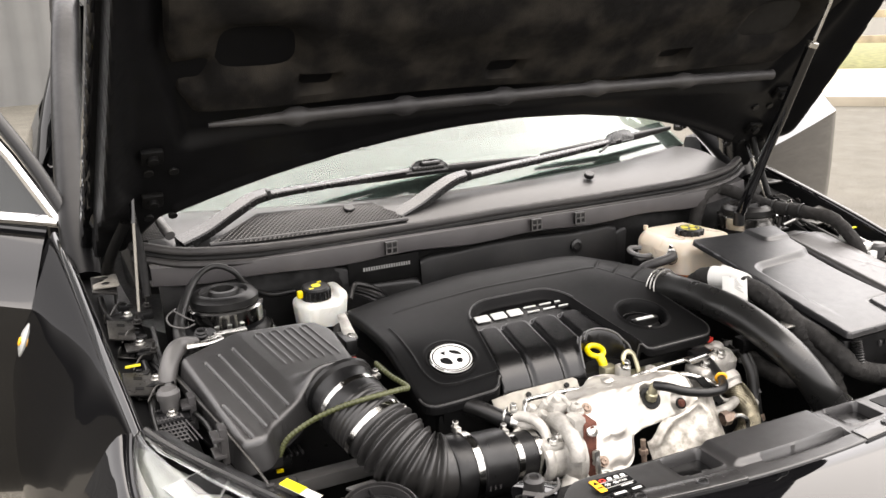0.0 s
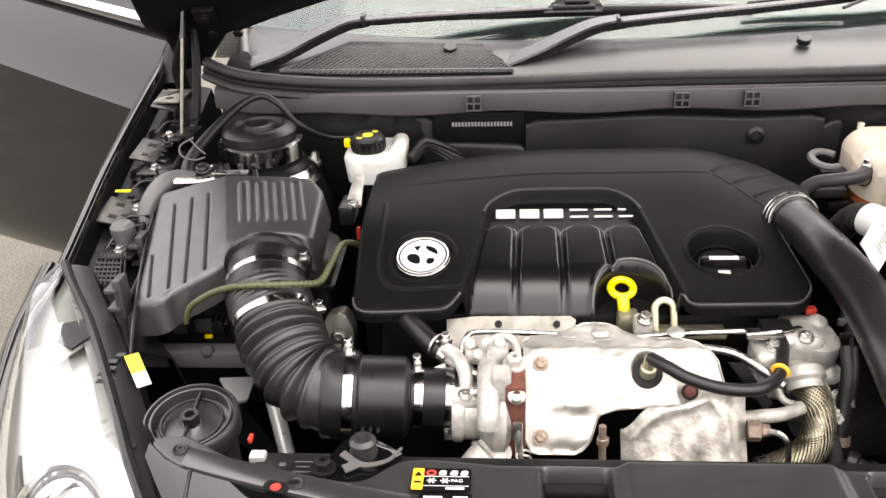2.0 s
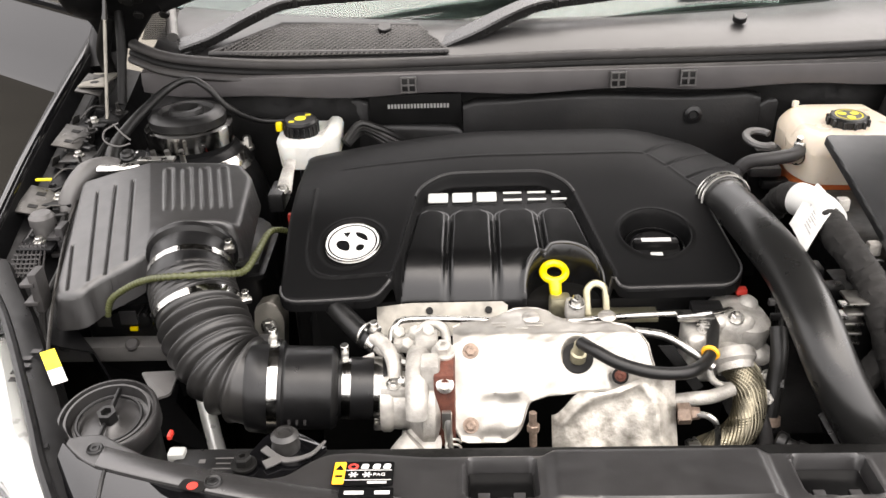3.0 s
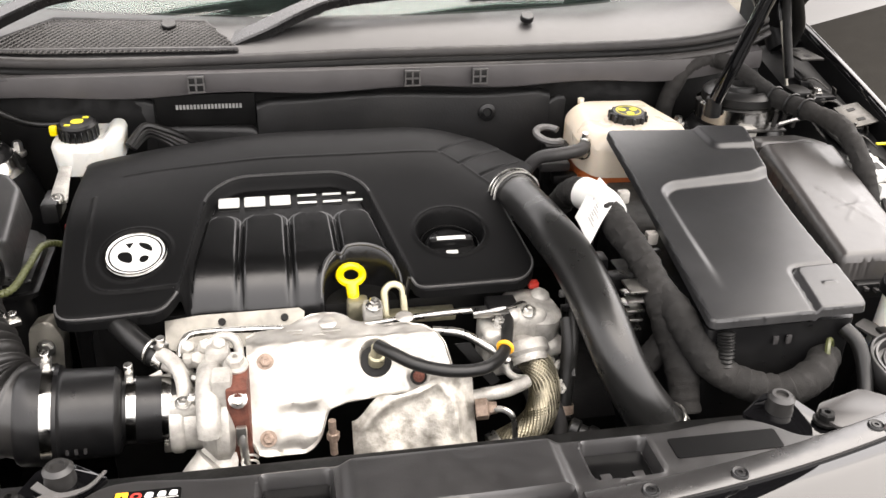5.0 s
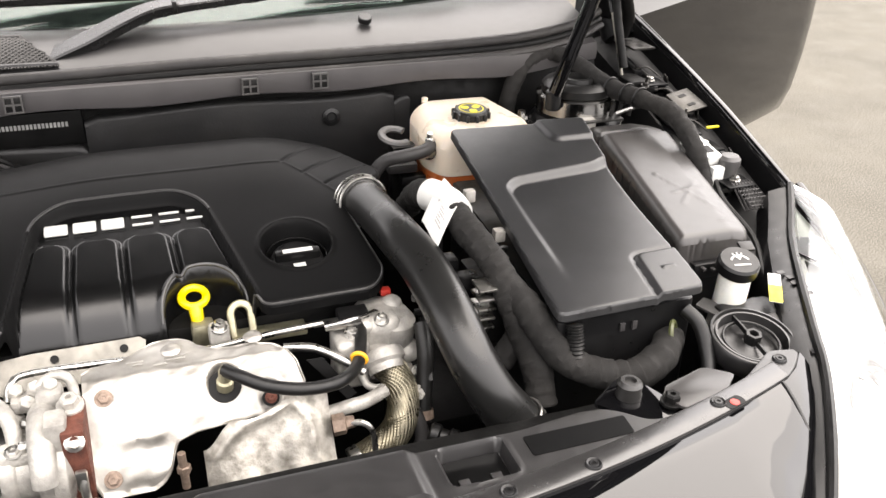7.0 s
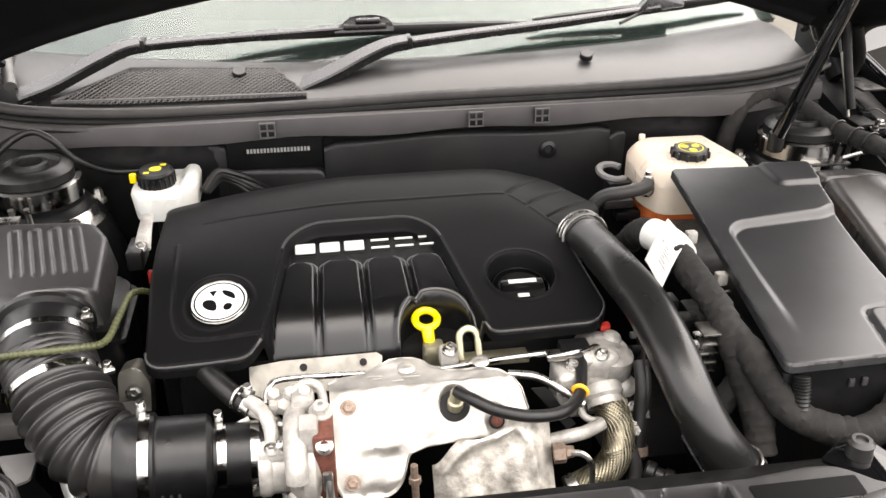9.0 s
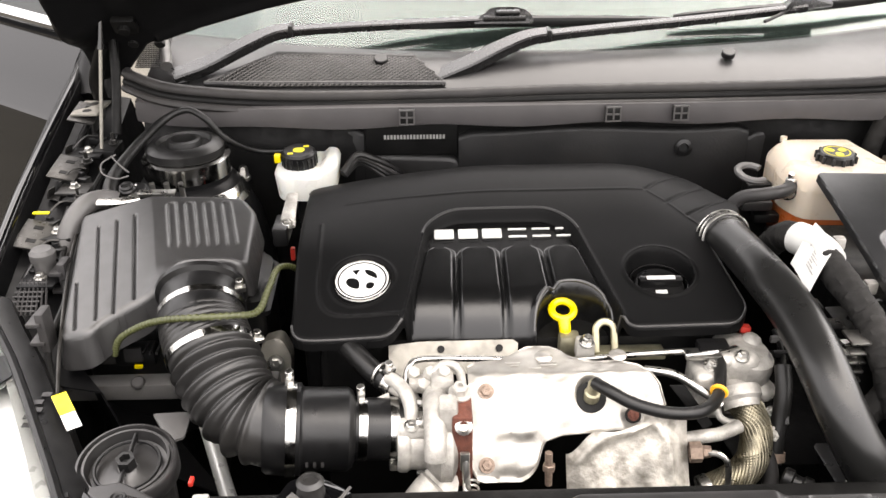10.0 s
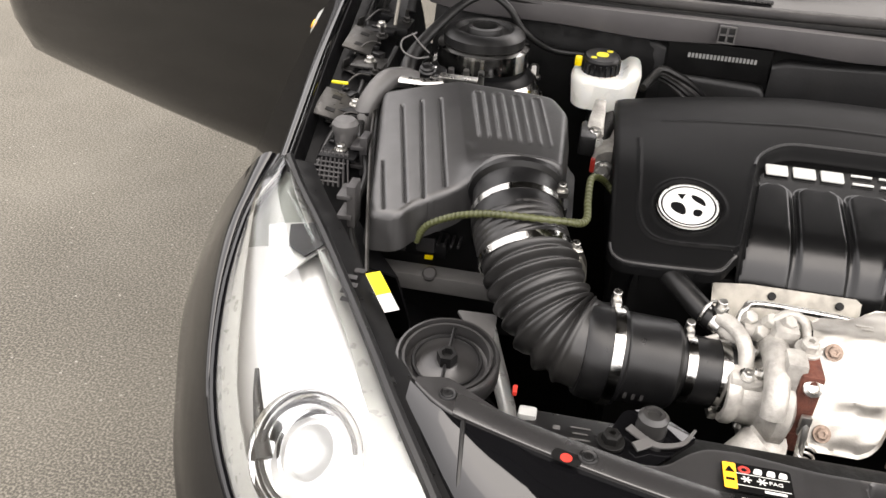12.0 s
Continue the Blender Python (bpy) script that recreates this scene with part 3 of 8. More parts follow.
rows = []
for k in range(9):
    t = k / 8
    rows.append([(x * (1 - 0.18 * t), base_line(x)[0] + 0.72 * t - 0.05 * t * t, base_line(x)[1] + 0.40 * t + 0.06 * t * (1 - t)) for x in np.linspace(-0.70, 0.70, 17)])
screen = part("windscreen", slab(rows, (0, 0.002, -0.004)), SCREEN, car, "green-tinted windscreen mirroring the sky")
screen.visible_shadow = False
rows = [[(x * (1 - 0.18 * t), base_line(x)[0] + 0.72 * t - 0.05 * t * t + 0.003, base_line(x)[1] + 0.40 * t + 0.06 * t * (1 - t) - 0.007) for x in np.linspace(-0.70, 0.70, 17)] for t in (0.0, 0.04, 0.08, 0.12)]
part("frit_band", slab(rows, (0, 0.0005, -0.001)), DASH, screen, "black ceramic band along the glass foot")
part("dashboard", box(bm_new(), (0, 1.28, 0.88), (1.36, 0.62, 0.16), None, 0.05, 3), DASH, car, "dark dashboard")
bm = bm_new()
loft(bm, [[(x, y, 1.385 + 0.07 * math.cos(x * 1.5) - 0.01 * (y - 2.4) ** 2) for x in np.linspace(-0.66, 0.66, 9)] for y in np.linspace(1.55, 3.6, 9)])
part("roof", thick(bm, 0.03), PAINT, car)
part("cabin_floor", box(bm_new(), (0, 2.5, 0.3), (1.5, 2.9, 0.1), None, 0.03), TRIMDARK, car)
# closed body behind the front doors
BELT = [(2.02, 0.800, 1.00), (2.6, 0.815, 1.01), (3.2, 0.805, 1.02), (3.8, 0.755, 1.03), (4.1, 0.66, 1.00), (4.18, 0.50, 0.96)]
for s in (-1, 1):
    rows = []
    for y, x, z in [tuple(p) for p in smooth_path(BELT, 5)]:
        arch = 0.36 * max(0.0, 1 - ((y - 3.25) / 0.37) ** 2) ** 0.5
        low = max(0.26, arch)
        rows.append([(s * (x - 0.03 + 0.11 * math.sin(math.pi * min(q * 1.15 + 0.05, 1))), y, z + (low - z) * q) for q in np.linspace(0, 1, 12)])
    part("rear_side", thick(loft(bm_new(), rows), 0.003), PAINT, car, "", "", 70)
    rows = [[(s * (x - 0.03 - 0.16 * q - 0.02 * q * q), y - 0.05 * q * (y > 3.9), z + (1.375 - 0.012 * (y - 2.4) ** 2 * 1.6 - z) * q) for q in np.linspace(0, 1, 5)] for y, x, z in BELT[:5]]
    part("rear_side_glass", slab(rows, (-s * 0.004, 0, 0)), TINT, car)
    for y in (0.62, 3.25):
        wheel = part("wheel", lathe(bm_new(), [(0.20, -0.10), (0.31, -0.105), (0.328, -0.085), (0.328, 0.085), (0.31, 0.105), (0.20, 0.10)], at((s * 0.78, y, 0.328), (s, 0, 0)), 40), RUBBER, car, "black tyre on a grey alloy wheel")
        part("rim", lathe(bm_new(), [(0.205, 0.10), (0.20, 0.06), (0.07, 0.05), (0.05, 0.075), (0, 0.075)], at((s * 0.78, y, 0.328), (s, 0, 0)), 40), SILVER, wheel)
rows = [[(x, 4.18 - 0.10 * abs(x / 0.5) ** 3 + 0.02 * math.sin(math.pi * q), 0.96 - 0.68 * q) for x in np.linspace(-0.66, 0.66, 9)] for q in np.linspace(0, 1, 7)]
part("tailgate", thick(loft(bm_new(), rows), 0.003), PAINT, car, "", "", 70)
rows = [[(x * (1 - 0.1 * q), 4.15 - 0.10 * abs(x / 0.5) ** 3 - 0.5 * q, 0.97 + 0.39 * q) for x in np.linspace(-0.66, 0.66, 9)] for q in np.linspace(0, 1, 5)]
part("rear_window", slab(rows, (0, -0.004, 0)), TINT, car)
for x in (-0.38, 0.38):
    part("front_seat", box(bm_new(), (x, 2.2, 0.85), (0.48, 0.16, 0.75), None, 0.06, 3), TRIMDARK, car)
for s in (-1, 1):
    tube_pts = [(s * 0.772, 0.83, 0.90), (s * 0.772, 0.90, 0.965), (s * 0.764, 1.05, 1.06), (s * 0.735, 1.35, 1.24), (s * 0.70, 1.66, 1.40), (s * 0.68, 2.4, 1.45), (s * 0.66, 3.5, 1.36)]
    part("roof_pillar", tube(bm_new(), tube_pts, 0.032, 16), INNERPAINT, car)
    part("centre_pillar", tube(bm_new(), [(s * 0.80, 2.05, 0.4), (s * 0.78, 2.08, 0.95), (s * 0.62, 2.15, 1.42)], 0.05, 12), PAINT, car)
    part("sill", box(bm_new(), (s * 0.82, 2.0, 0.28), (0.12, 2.4, 0.16), None, 0.04), PAINT, car)

# cowl panel and scuttle
rows = []
for x in np.linspace(-0.66, 0.66, 41):
    yb, zb = base_line(x)
    e = max(abs(x) - 0.45, 0) / 0.2
    y0, z0 = 0.712 + 0.045 * e * e, 0.939 + 0.014 * e * e
    rows.append([(x, y0, z0 - 0.03), (x, y0, z0)] + [(x, y0 + (yb + 0.012 - y0) * t, z0 + (zb - z0) * t + 0.014 * math.sin(math.pi * t)) for t in np.linspace(0.08, 1, 9)])
cowl = single("cowl_panel", thick(loft(bm_new(), rows), 0.004), COWLPLA, "dusty dark grey plastic cowl panel below the windscreen", "cowl", kind="structure")


def on_cowl(x, t, lift=0.0):
    yb, zb = base_line(x)
    e = max(abs(x) - 0.45, 0) / 0.2
    y0, z0 = 0.712 + 0.045 * e * e, 0.939 + 0.014 * e * e
    return Vector((x, y0 + (yb + 0.012 - y0) * t, z0 + (zb - z0) * t + 0.014 * math.sin(math.pi * t) + lift))


seal_path = [(-0.69, 0.775, 0.965), (-0.675, 0.745, 0.968), (-0.60, 0.712, 0.955), (-0.44, 0.70, 0.945), (-0.22, 0.70, 0.944), (0, 0.70, 0.948), (0.24, 0.70, 0.949), (0.48, 0.703, 0.952), (0.60, 0.72, 0.962), (0.68, 0.765, 0.972)]
seal = thing("bonnet_seal", "grey rubber bonnet seal along the cowl", "seal", (0, 0.70, 0.92), kind="structure")
part("bulb", tube(bm_new(), seal_path, 0.0085, 10, 8), SEAL, seal)
# a dark tube takes the place of the shade between bulb and bead
part("groove", tube(bm_new(), [(x, y - 0.007, z - 0.011) for x, y, z in seal_path], 0.0070, 10, 8), DARK, seal, "dark tube standing for the shaded gap between the lips")
part("bead", tube(bm_new(), [(x, y - 0.014, z - 0.019) for x, y, z in seal_path], 0.0080, 10, 8, 0.8), SEAL, seal)
rail = thing("scuttle_rail", "grey plastic water rail with square clips", "rail", (0, 0.69, 0.9), kind="structure")
rows = []
for x in np.linspace(-0.67, 0.66, 45):
    e = max(abs(x) - 0.42, 0) / 0.25
    y, w = 0.682 + 0.05 * e * e, 0.003 * math.sin(23 * x)
    rows.append([(x, y + 0.012, 0.936), (x, y - 0.006, 0.932), (x, y - 0.010, 0.915), (x, y - 0.008, 0.902 + w), (x, y + 0.006, 0.897 + w), (x, y + 0.06, 0.89)])
part("gutter", thick(loft(bm_new(), rows), 0.003), RAILPLA, rail)
for x in (-0.246, 0.067, 0.170):
    clip = part("clip", box(bm_new(), (x, 0.667, 0.92), (0.024, 0.008, 0.024), None, 0.002), PLASTIC, rail, "square black clip")
    cross_bars = box(bm_new(), (x, 0.6622, 0.92), (0.019, 0.002, 0.0026), None)
    box(cross_bars, (x, 0.6619, 0.92), (0.0026, 0.002, 0.019), None)
    for k in (-1, 1):
        box(cross_bars, (x, 0.6625, 0.92 + 0.0108 * k), (0.024, 0.002, 0.0022), None)
        box(cross_bars, (x + 0.0108 * k, 0.6628, 0.92), (0.0022, 0.002, 0.019), None)
    part("cross_rib", cross_bars, SNORKEL, clip)
bm = bm_new()
rows = [[(x, 0.735 - 0.02 * step(0.90, 0.86, z) * (abs(x) > 0.33), z) for x in np.linspace(-0.66, 0.66, 23)] for z in (0.91, 0.87, 0.85, 0.80, 0.72, 0.55, 0.35)]
tagged(part("wall_bulkhead", thick(loft(bm_new(), rows), 0.006), DARK, None, "black sound-deadened engine bulkhead", "structure"), category="bulkhead")

bm = box(bm_new(), (-0.241, 0.7285, 0.862), (0.148, 0.012, 0.05), None, 0.003)
pad = thing("bulkhead_pad", "black moulded sound pad on the bulkhead with a notch", "sound pad", (0.0, 0.725, 0.55), kind="structure")
for x0, x1, top in ((-0.60, -0.317, 0.884), (-0.3165, -0.166, 0.836), (-0.1655, 0.30, 0.880), (0.3005, 0.56, 0.868)):
    rows = []
    for x in np.linspace(x0, x1, 24):
        end = 0.008 * (math.exp(-(x - x0) / 0.004) + math.exp(-(x1 - x) / 0.004))
        z = top + 0.003 * math.sin(19 * x + 1) - end
        rows.append([(x, 0.735, z + 0.001), (x, 0.727, z), (x, 0.7215, z - 0.004), (x, 0.7195, z - 0.010), (x, 0.7190 - 0.002 * math.sin(31 * x), 0.80), (x, 0.719, 0.70), (x, 0.719, 0.55)])
    part("panel", loft(bm_new(), rows), PADPLA, pad)
plate = tagged(part("identity_plate", bm, DARK, None, "black stamped recess with a row of faint grey marks", "structure"), category="plate")
for i in range(19):
    part("mark", box(bm_new(), (-0.283 + i * 0.0052, 0.7215, 0.868), (0.0034, 0.0006, 0.007)), GREYINK, plate)
part("bulkhead_plug", lathe(bm_new(), [(0.014, 0), (0.014, 0.004), (0.008, 0.006), (0.006, 0.003), (0, 0.003)], at((0.196, 0.7185, 0.844), (0, -1, 0.1))), PLASTIC, plate)

# ---- engine mass and bay floor ----
tagged(part("floor_undertray", box(bm_new(), (0, 0.33, 0.33), (1.5, 1.0, 0.04), None, 0.01), DARK, None, "black undertray below the engine", "structure"), category="undertray")
engine = thing("engine_block", "grimy dark engine block under its cover", "engine", (0, 0.35, 0.35))
part("block", box(bm_new(), (-0.10, 0.42, 0.57), (0.50, 0.34, 0.42), None, 0.02), DARK, engine)
part("sump", box(bm_new(), (-0.08, 0.30, 0.45), (0.42, 0.22, 0.18), None, 0.03), DARK, engine)
part("gearbox", box(bm_new(), (0.30, 0.36, 0.50), (0.30, 0.26, 0.22), None, 0.06), DARK, engine)
part("cylinder_head", box(bm_new(), (-0.11, 0.33, 0.74), (0.46, 0.16, 0.10), None, 0.01), DARK, engine)
part("radiator", box(bm_new(), (0, 0.02, 0.55), (0.72, 0.05, 0.40), None, 0.006), DARK, engine, "black radiator pack")

# ---- engine cover ----
cover = thing("engine_cover", "satin black plastic engine cover with a ribbed panel", "engine cover", (-0.1, 0.42, 0.75))
COVER_OUT = corners([(-0.376, 0.228), (-0.262, 0.220), (-0.247, 0.248), (-0.10, 0.240), (-0.004, 0.246), (0.008, 0.2225), (0.130, 0.2245), (0.1490, 0.250), (0.1300, 0.391), (0.196, 0.438), (0.200, 0.462), (0.166, 0.525),
                     (0.125, 0.585), (0.075, 0.622), (-0.10, 0.632), (-0.26, 0.622), (-0.35, 0.598), (-0.384, 0.555)], 0.024)
PANEL = corners([(-0.250, 0.215), (-0.219, 0.400), (-0.190, 0.426), (-0.062, 0.426), (-0.034, 0.402), (0.006, 0.215)], 0.032)
BORDER = [(p.x, p.y) for p in smooth_path([(-0.353, 0.415, 0), (-0.350, 0.33, 0), (-0.348, 0.293, 0), (-0.336, 0.2666, 0), (-0.308, 0.257, 0), (-0.248, 0.2535, 0)], 4)]
CREASE = [(-0.325, 0.465), (-0.276, 0.468), (-0.17, 0.4695), (-0.022, 0.4695), (0.074, 0.4705), (0.100, 0.442), (0.132, 0.392)]


def near_line(x, y, pts):
    d = np.full(np.shape(x), 1e9)
    for (x1, y1), (x2, y2) in zip(pts, pts[1:]):
        ex, ey = x2 - x1, y2 - y1
        t = np.clip(((x - x1) * ex + (y - y1) * ey) / (ex * ex + ey * ey), 0, 1)
        d = np.minimum(d, np.hypot(x - x1 - t * ex, y - y1 - t * ey))
    return d


def cover_top(x, y):
    z = sum(np.interp(y + d, [0.16, 0.20, 0.24, 0.28, 0.32, 0.36, 0.40, 0.44, 0.48, 0.51, 0.54, 0.57, 0.60, 0.63, 0.70], [0.804, 0.814, 0.824, 0.833, 0.843, 0.8525, 0.8625, 0.874, 0.8835, 0.889, 0.889, 0.879, 0.860, 0.835, 0.77]) for d in np.linspace(-0.024, 0.024, 13)) / 13
    z = z - 0.014 * step(-0.2, -0.38, x) * step(0.36, 0.24, y)
    fall = sum(np.interp(x + d, [-0.40, -0.37, -0.285, -0.20, -0.15, 0.06, 0.10, 0.146, 0.20], [0.036, 0.030, 0.015, 0.005, 0.0, 0.0, 0.008, 0.024, 0.036]) for d in np.linspace(-0.03, 0.03, 9)) / 9
    z = z - fall * step(0.36, 0.54, y)
    z = z + 0.0018 * np.exp(-(near_line(x, y, BORDER) / 0.0019) ** 2)
    crease = near_line(x, y, CREASE)
    z = z + 0.0008 * np.exp(-(crease / 0.0018) ** 2)
    for k in range(3):
        z = z - 0.0018 * np.exp(-(near_line(x, y, [(0.074 + 0.0225 * k, 0.4705 - 0.026 * k), (0.150 + 0.017 * k, 0.552 - 0.040 * k)]) / 0.0020) ** 2)
    d = away(x, y, PANEL)
    z = z + 0.0032 * np.exp(-((d - 0.002) / 0.0027) ** 2)
    inside = step(0.001, -0.006, d)
    edge, top_gap = -d, np.maximum(0.374 - y, 0)
    for a, b in (((-0.187, 0.20), (-0.181, 0.40)), ((-0.128, 0.20), (-0.128, 0.40)), ((-0.067, 0.20), (-0.076, 0.40))):
        edge = np.minimum(edge, near_line(x, y, [a, b]))
    edge = 0.016 - np.hypot(np.maximum(0.016 - edge, 0), np.maximum(0.016 - top_gap, 0))
    z_panel = z - 0.011 + 0.0070 * step(0.0004, 0.0078, edge)
    roll = np.clip(0.300 - y, 0, 0.0535)
    z_panel = z_panel - 0.0555 + np.sqrt(0.0555 ** 2 - roll ** 2) - 2.5 * np.maximum(0.2465 - y, 0)
    z = z * (1 - inside) + z_panel * inside
    # the oil filler's well
    q = np.hypot(x - 0.0595, y - 0.312)
    z = z + 0.002 * np.exp(-((q - 0.0425) / 0.0025) ** 2) - 0.030 * step(0.0405, 0.0345, q)
    # the arch round the dipstick
    a = np.hypot(x + 0.051, (y - 0.248) * 0.95)
    z = z + 0.006 * np.exp(-((a - 0.0455) / 0.0040) ** 2) - 0.045 * step(0.0430, 0.0375, a)
    # the badge's dish
    b = np.hypot(x + 0.2965, y - 0.309)
    return z + 0.0015 * np.exp(-((b - 0.039) / 0.002) ** 2) - 0.002 * step(0.037, 0.035, b)


verts, faces = moulded(COVER_OUT, cover_top, 0.0016, 0.006, 0.009, 0.0)
middle = np.array([np.mean([verts[k][:2] for k in f], axis=0) for f in faces])
gloss = away(middle[:, 0], middle[:, 1], PANEL) < -0.0065
shell = part("shell", (verts, faces), COVER, cover)
shell.data.materials.append(GLOSSCOVER)
shell.data.polygons.foreach_set("material_index", [int(g) for g in gloss])


def on_cover(x, y, lift=0.0):
    return Vector((x, y, float(cover_top(np.array([x]), np.array([y]))[0]) + lift))


def cover_pose(x, y, lift=0.0, size=0.012):
    a, b = on_cover(x, y + size) - on_cover(x, y - size), on_cover(x + size, y) - on_cover(x - size, y)
    a.normalize(), b.normalize()
    c = b.cross(a).normalized()
    a = c.cross(b)
    m = Matrix((b, a, c)).transposed().to_4x4()
    m.translation = on_cover(x, y, lift)
    return m


# added paler beads that stand for the highlight on front rims and panel border
EDGE_GLINTS = [[p for p in COVER_OUT if p[0] < -0.245 and p[1] < 0.56], [p for p in COVER_OUT if p[0] > -0.006 and p[1] < 0.40], [p for p in PANEL if p[1] > 0.26]]
for pts, inset in zip(EDGE_GLINTS, (0.0016, 0.0016, -0.0026)):
    line = []
    for (x1, y1), (x2, y2) in zip(pts, pts[1:]):
        n = max(1, int(math.hypot(x2 - x1, y2 - y1) / 0.006))
        line += [(x1 + (x2 - x1) * k / n, y1 + (y2 - y1) * k / n) for k in range(n)]
    line.append(pts[-1])
    P = np.array(line)
    T = np.gradient(P, axis=0)
    T = T / np.maximum(np.hypot(T[:, :1], T[:, 1:]), 1e-9)
    N = np.stack([-T[:, 1], T[:, 0]], 1)
    probe = P[len(P) // 2] + N[len(P) // 2] * 0.004
    outline = COVER_OUT if inset > 0 else PANEL
    P = P + N * inset * (1 if away(np.array(probe[0]), np.array(probe[1]), outline) < 0 else -1)
    down = 0.0024 if inset > 0 else -0.0008
    part("lip", tube(bm_new(), [on_cover(float(x), float(y), -down) for x, y in P], 0.0017, 8, 1), AIRPLA, cover)
arch = [(-0.051 + 0.0445 * math.cos(a), 0.248 + 0.0468 * math.sin(a)) for a in np.linspace(0.05, math.pi - 0.05, 48)]
part("arch_rim", tube(bm_new(), [on_cover(-0.051 + (x + 0.051) * 1.02, 0.248 + (y - 0.248) * 1.02, 0.0004) for x, y in arch], 0.0020, 8, 1), AIRPLA, cover, "rounded rim over the dipstick")
well = at((0.0595, 0.311, 0.8235), (0, -0.22, 1))
part("well_ring", torus(bm_new(), well, 0.0350, 0.0016, 40, 8), GLOSSCOVER, cover)
part("under_skirt", prism(bm_new(), corners([(-0.366, 0.262), (-0.262, 0.262), (-0.262, 0.60), (-0.34, 0.585), (-0.376, 0.548)], 0.012), 0.085, Matrix.Translation((0, 0, 0.715))), COVER, cover)
m = cover_pose(-0.2965, 0.309, 0.0003, 0.05)
m.translation = Vector((-0.2965, 0.309, 0.8355))
badge = part("badge", disc(bm_new(), m, 0.0335, 0.003, 0.0008, 40), WHITE, cover, "round white badge with a dark abstract mark")
part("rim", torus(bm_new(), m @ Matrix.Translation((0, 0, 0.003)), 0.0325, 0.0012, 40, 6), CHROME, badge)
ink = bm_new()
torus(ink, m @ Matrix.Translation((0, 0, 0.003)), 0.0285, 0.0010, 40, 4, 0.3)
prism(ink, rounded([(-0.017, 0.004), (-0.004, 0.002), (-0.002, -0.016), (-0.014, -0.012), (-0.020, -0.004)], 2), 0.0004, m @ Matrix.Translation((0, 0, 0.003)))
prism(ink, rounded([(0.002, 0.018), (0.016, 0.012), (0.019, 0.0), (0.012, 0.004), (0.004, 0.010)], 2), 0.0004, m @ Matrix.Translation((0, 0, 0.003)))
prism(ink, rounded([(0.006, -0.004), (0.016, -0.006), (0.012, -0.016), (0.004, -0.014)], 2), 0.0004, m @ Matrix.Translation((0, 0, 0.003)))
prism(ink, [(-0.012, 0.016), (-0.007, 0.008), (-0.003, 0.017)], 0.0004, m @ Matrix.Translation((0, 0, 0.003)))
part("mark", ink, COVER, badge)
# the brand strip: six plain silver blocks
for i in range(6):
    x = -0.197 + 0.0305 * i + (0.002 if i > 2 else 0)
    mm = cover_pose(-0.13, 0.3975, 0.0012, 0.006)
    mm.translation = Vector((x, 0.3975 + 0.012 * (x + 0.13), mm.translation.z))
    w = 0.0125 if i < 3 else 0.0115
    bm = box(bm_new(), (0, 0, 0.0008), (2 * w, 0.0170, 0.0022), mm, 0.002, 2) if i < 3 else bm_new()
    if i > 2:
        for v in (-0.0070, 0.0070):
            box(bm, (0, v, 0.0008), (2 * w, 0.0026, 0.0022), mm, 0.0004, 1)
    part("brand_block", bm, WHITE, cover, "plain raised silver block")
m = at((0.0595, 0.310, 0.813), (0, -0.26, 1))
cap = part("oil_cap", lathe(bm_new(), [(0, 0.012), (0.012, 0.012), (0.028, 0.012), (0.030, 0.010), (0.031, -0.01), (0.031, -0.02)], m, 32), PLASTIC, cover, "black oil filler cap")
part("grip", box(bm_new(), (0, 0, 0.017), (0.052, 0.010, 0.012), m, 0.003), PLASTIC, cap)
part("print", box(bm_new(), (0, 0.0, 0.0236), (0.034, 0.006, 0.0006), m), WHITE, cap, "unreadable white print")
part("print", box(bm_new(), (0, -0.013, 0.0125), (0.014, 0.006, 0.0006), m), WHITE, cap)

# ---- dipstick and lifting eye ----
dip = thing("oil_dipstick", "bright yellow ring-handled oil dipstick", "dipstick", (-0.062, 0.25, 0.78))
m = at((-0.0615, 0.272, 0.813), (0.0, -0.36, 0.93))
part("ring_handle", torus(bm_new(), m, 0.0130, 0.0045, 28, 8), YELLOW, dip)
part("stem", tube(bm_new(), [(-0.0615, 0.259, 0.807), (-0.061, 0.252, 0.799), (-0.060, 0.248, 0.782)], lambda s: 0.0075 - 0.001 * s, 10), YELLOW, dip)
part("tube_collar", box(bm_new(), (-0.057, 0.244, 0.783), (0.024, 0.020, 0.030), Matrix.Identity(4), 0.005), ZINC, dip, "zinc-plated tube bracket")
part("lug", box(bm_new(), (-0.042, 0.226, 0.790), (0.022, 0.018, 0.026), Matrix.Identity(4), 0.006), ALU, dip)
bolt("bolt", (-0.042, 0.220, 0.800), (0.1, -0.3, 1), 0.006, 0.012, STEEL, dip)
eye = thing("lifting_eye", "yellow-zinc slotted engine lifting eye", "bracket", (-0.017, 0.235, 0.77))
m = Matrix.Translation((-0.016, 0.226, 0.766)) @ Matrix.Rotation(radians(62), 4, "X")
loop_pts = [m @ Vector((0.0108 * math.cos(a), 0.029 + 0.0108 * math.sin(a) + (0.010 if math.sin(a) > 0 else -0.010), 0)) for a in np.linspace(0, 2 * math.pi, 25)]
bm = tube(bm_new(), loop_pts, 0.0042, 8, 1, 0.6)
box(bm, (0, 0.006, 0), (0.026, 0.012, 0.005), m, 0.001)
part("eye_plate", bm, ZINC, eye)
part("foot", box(bm_new(), (0.012, 0.236, 0.776), (0.08, 0.022, 0.008), None, 0.002), ZINC, eye)

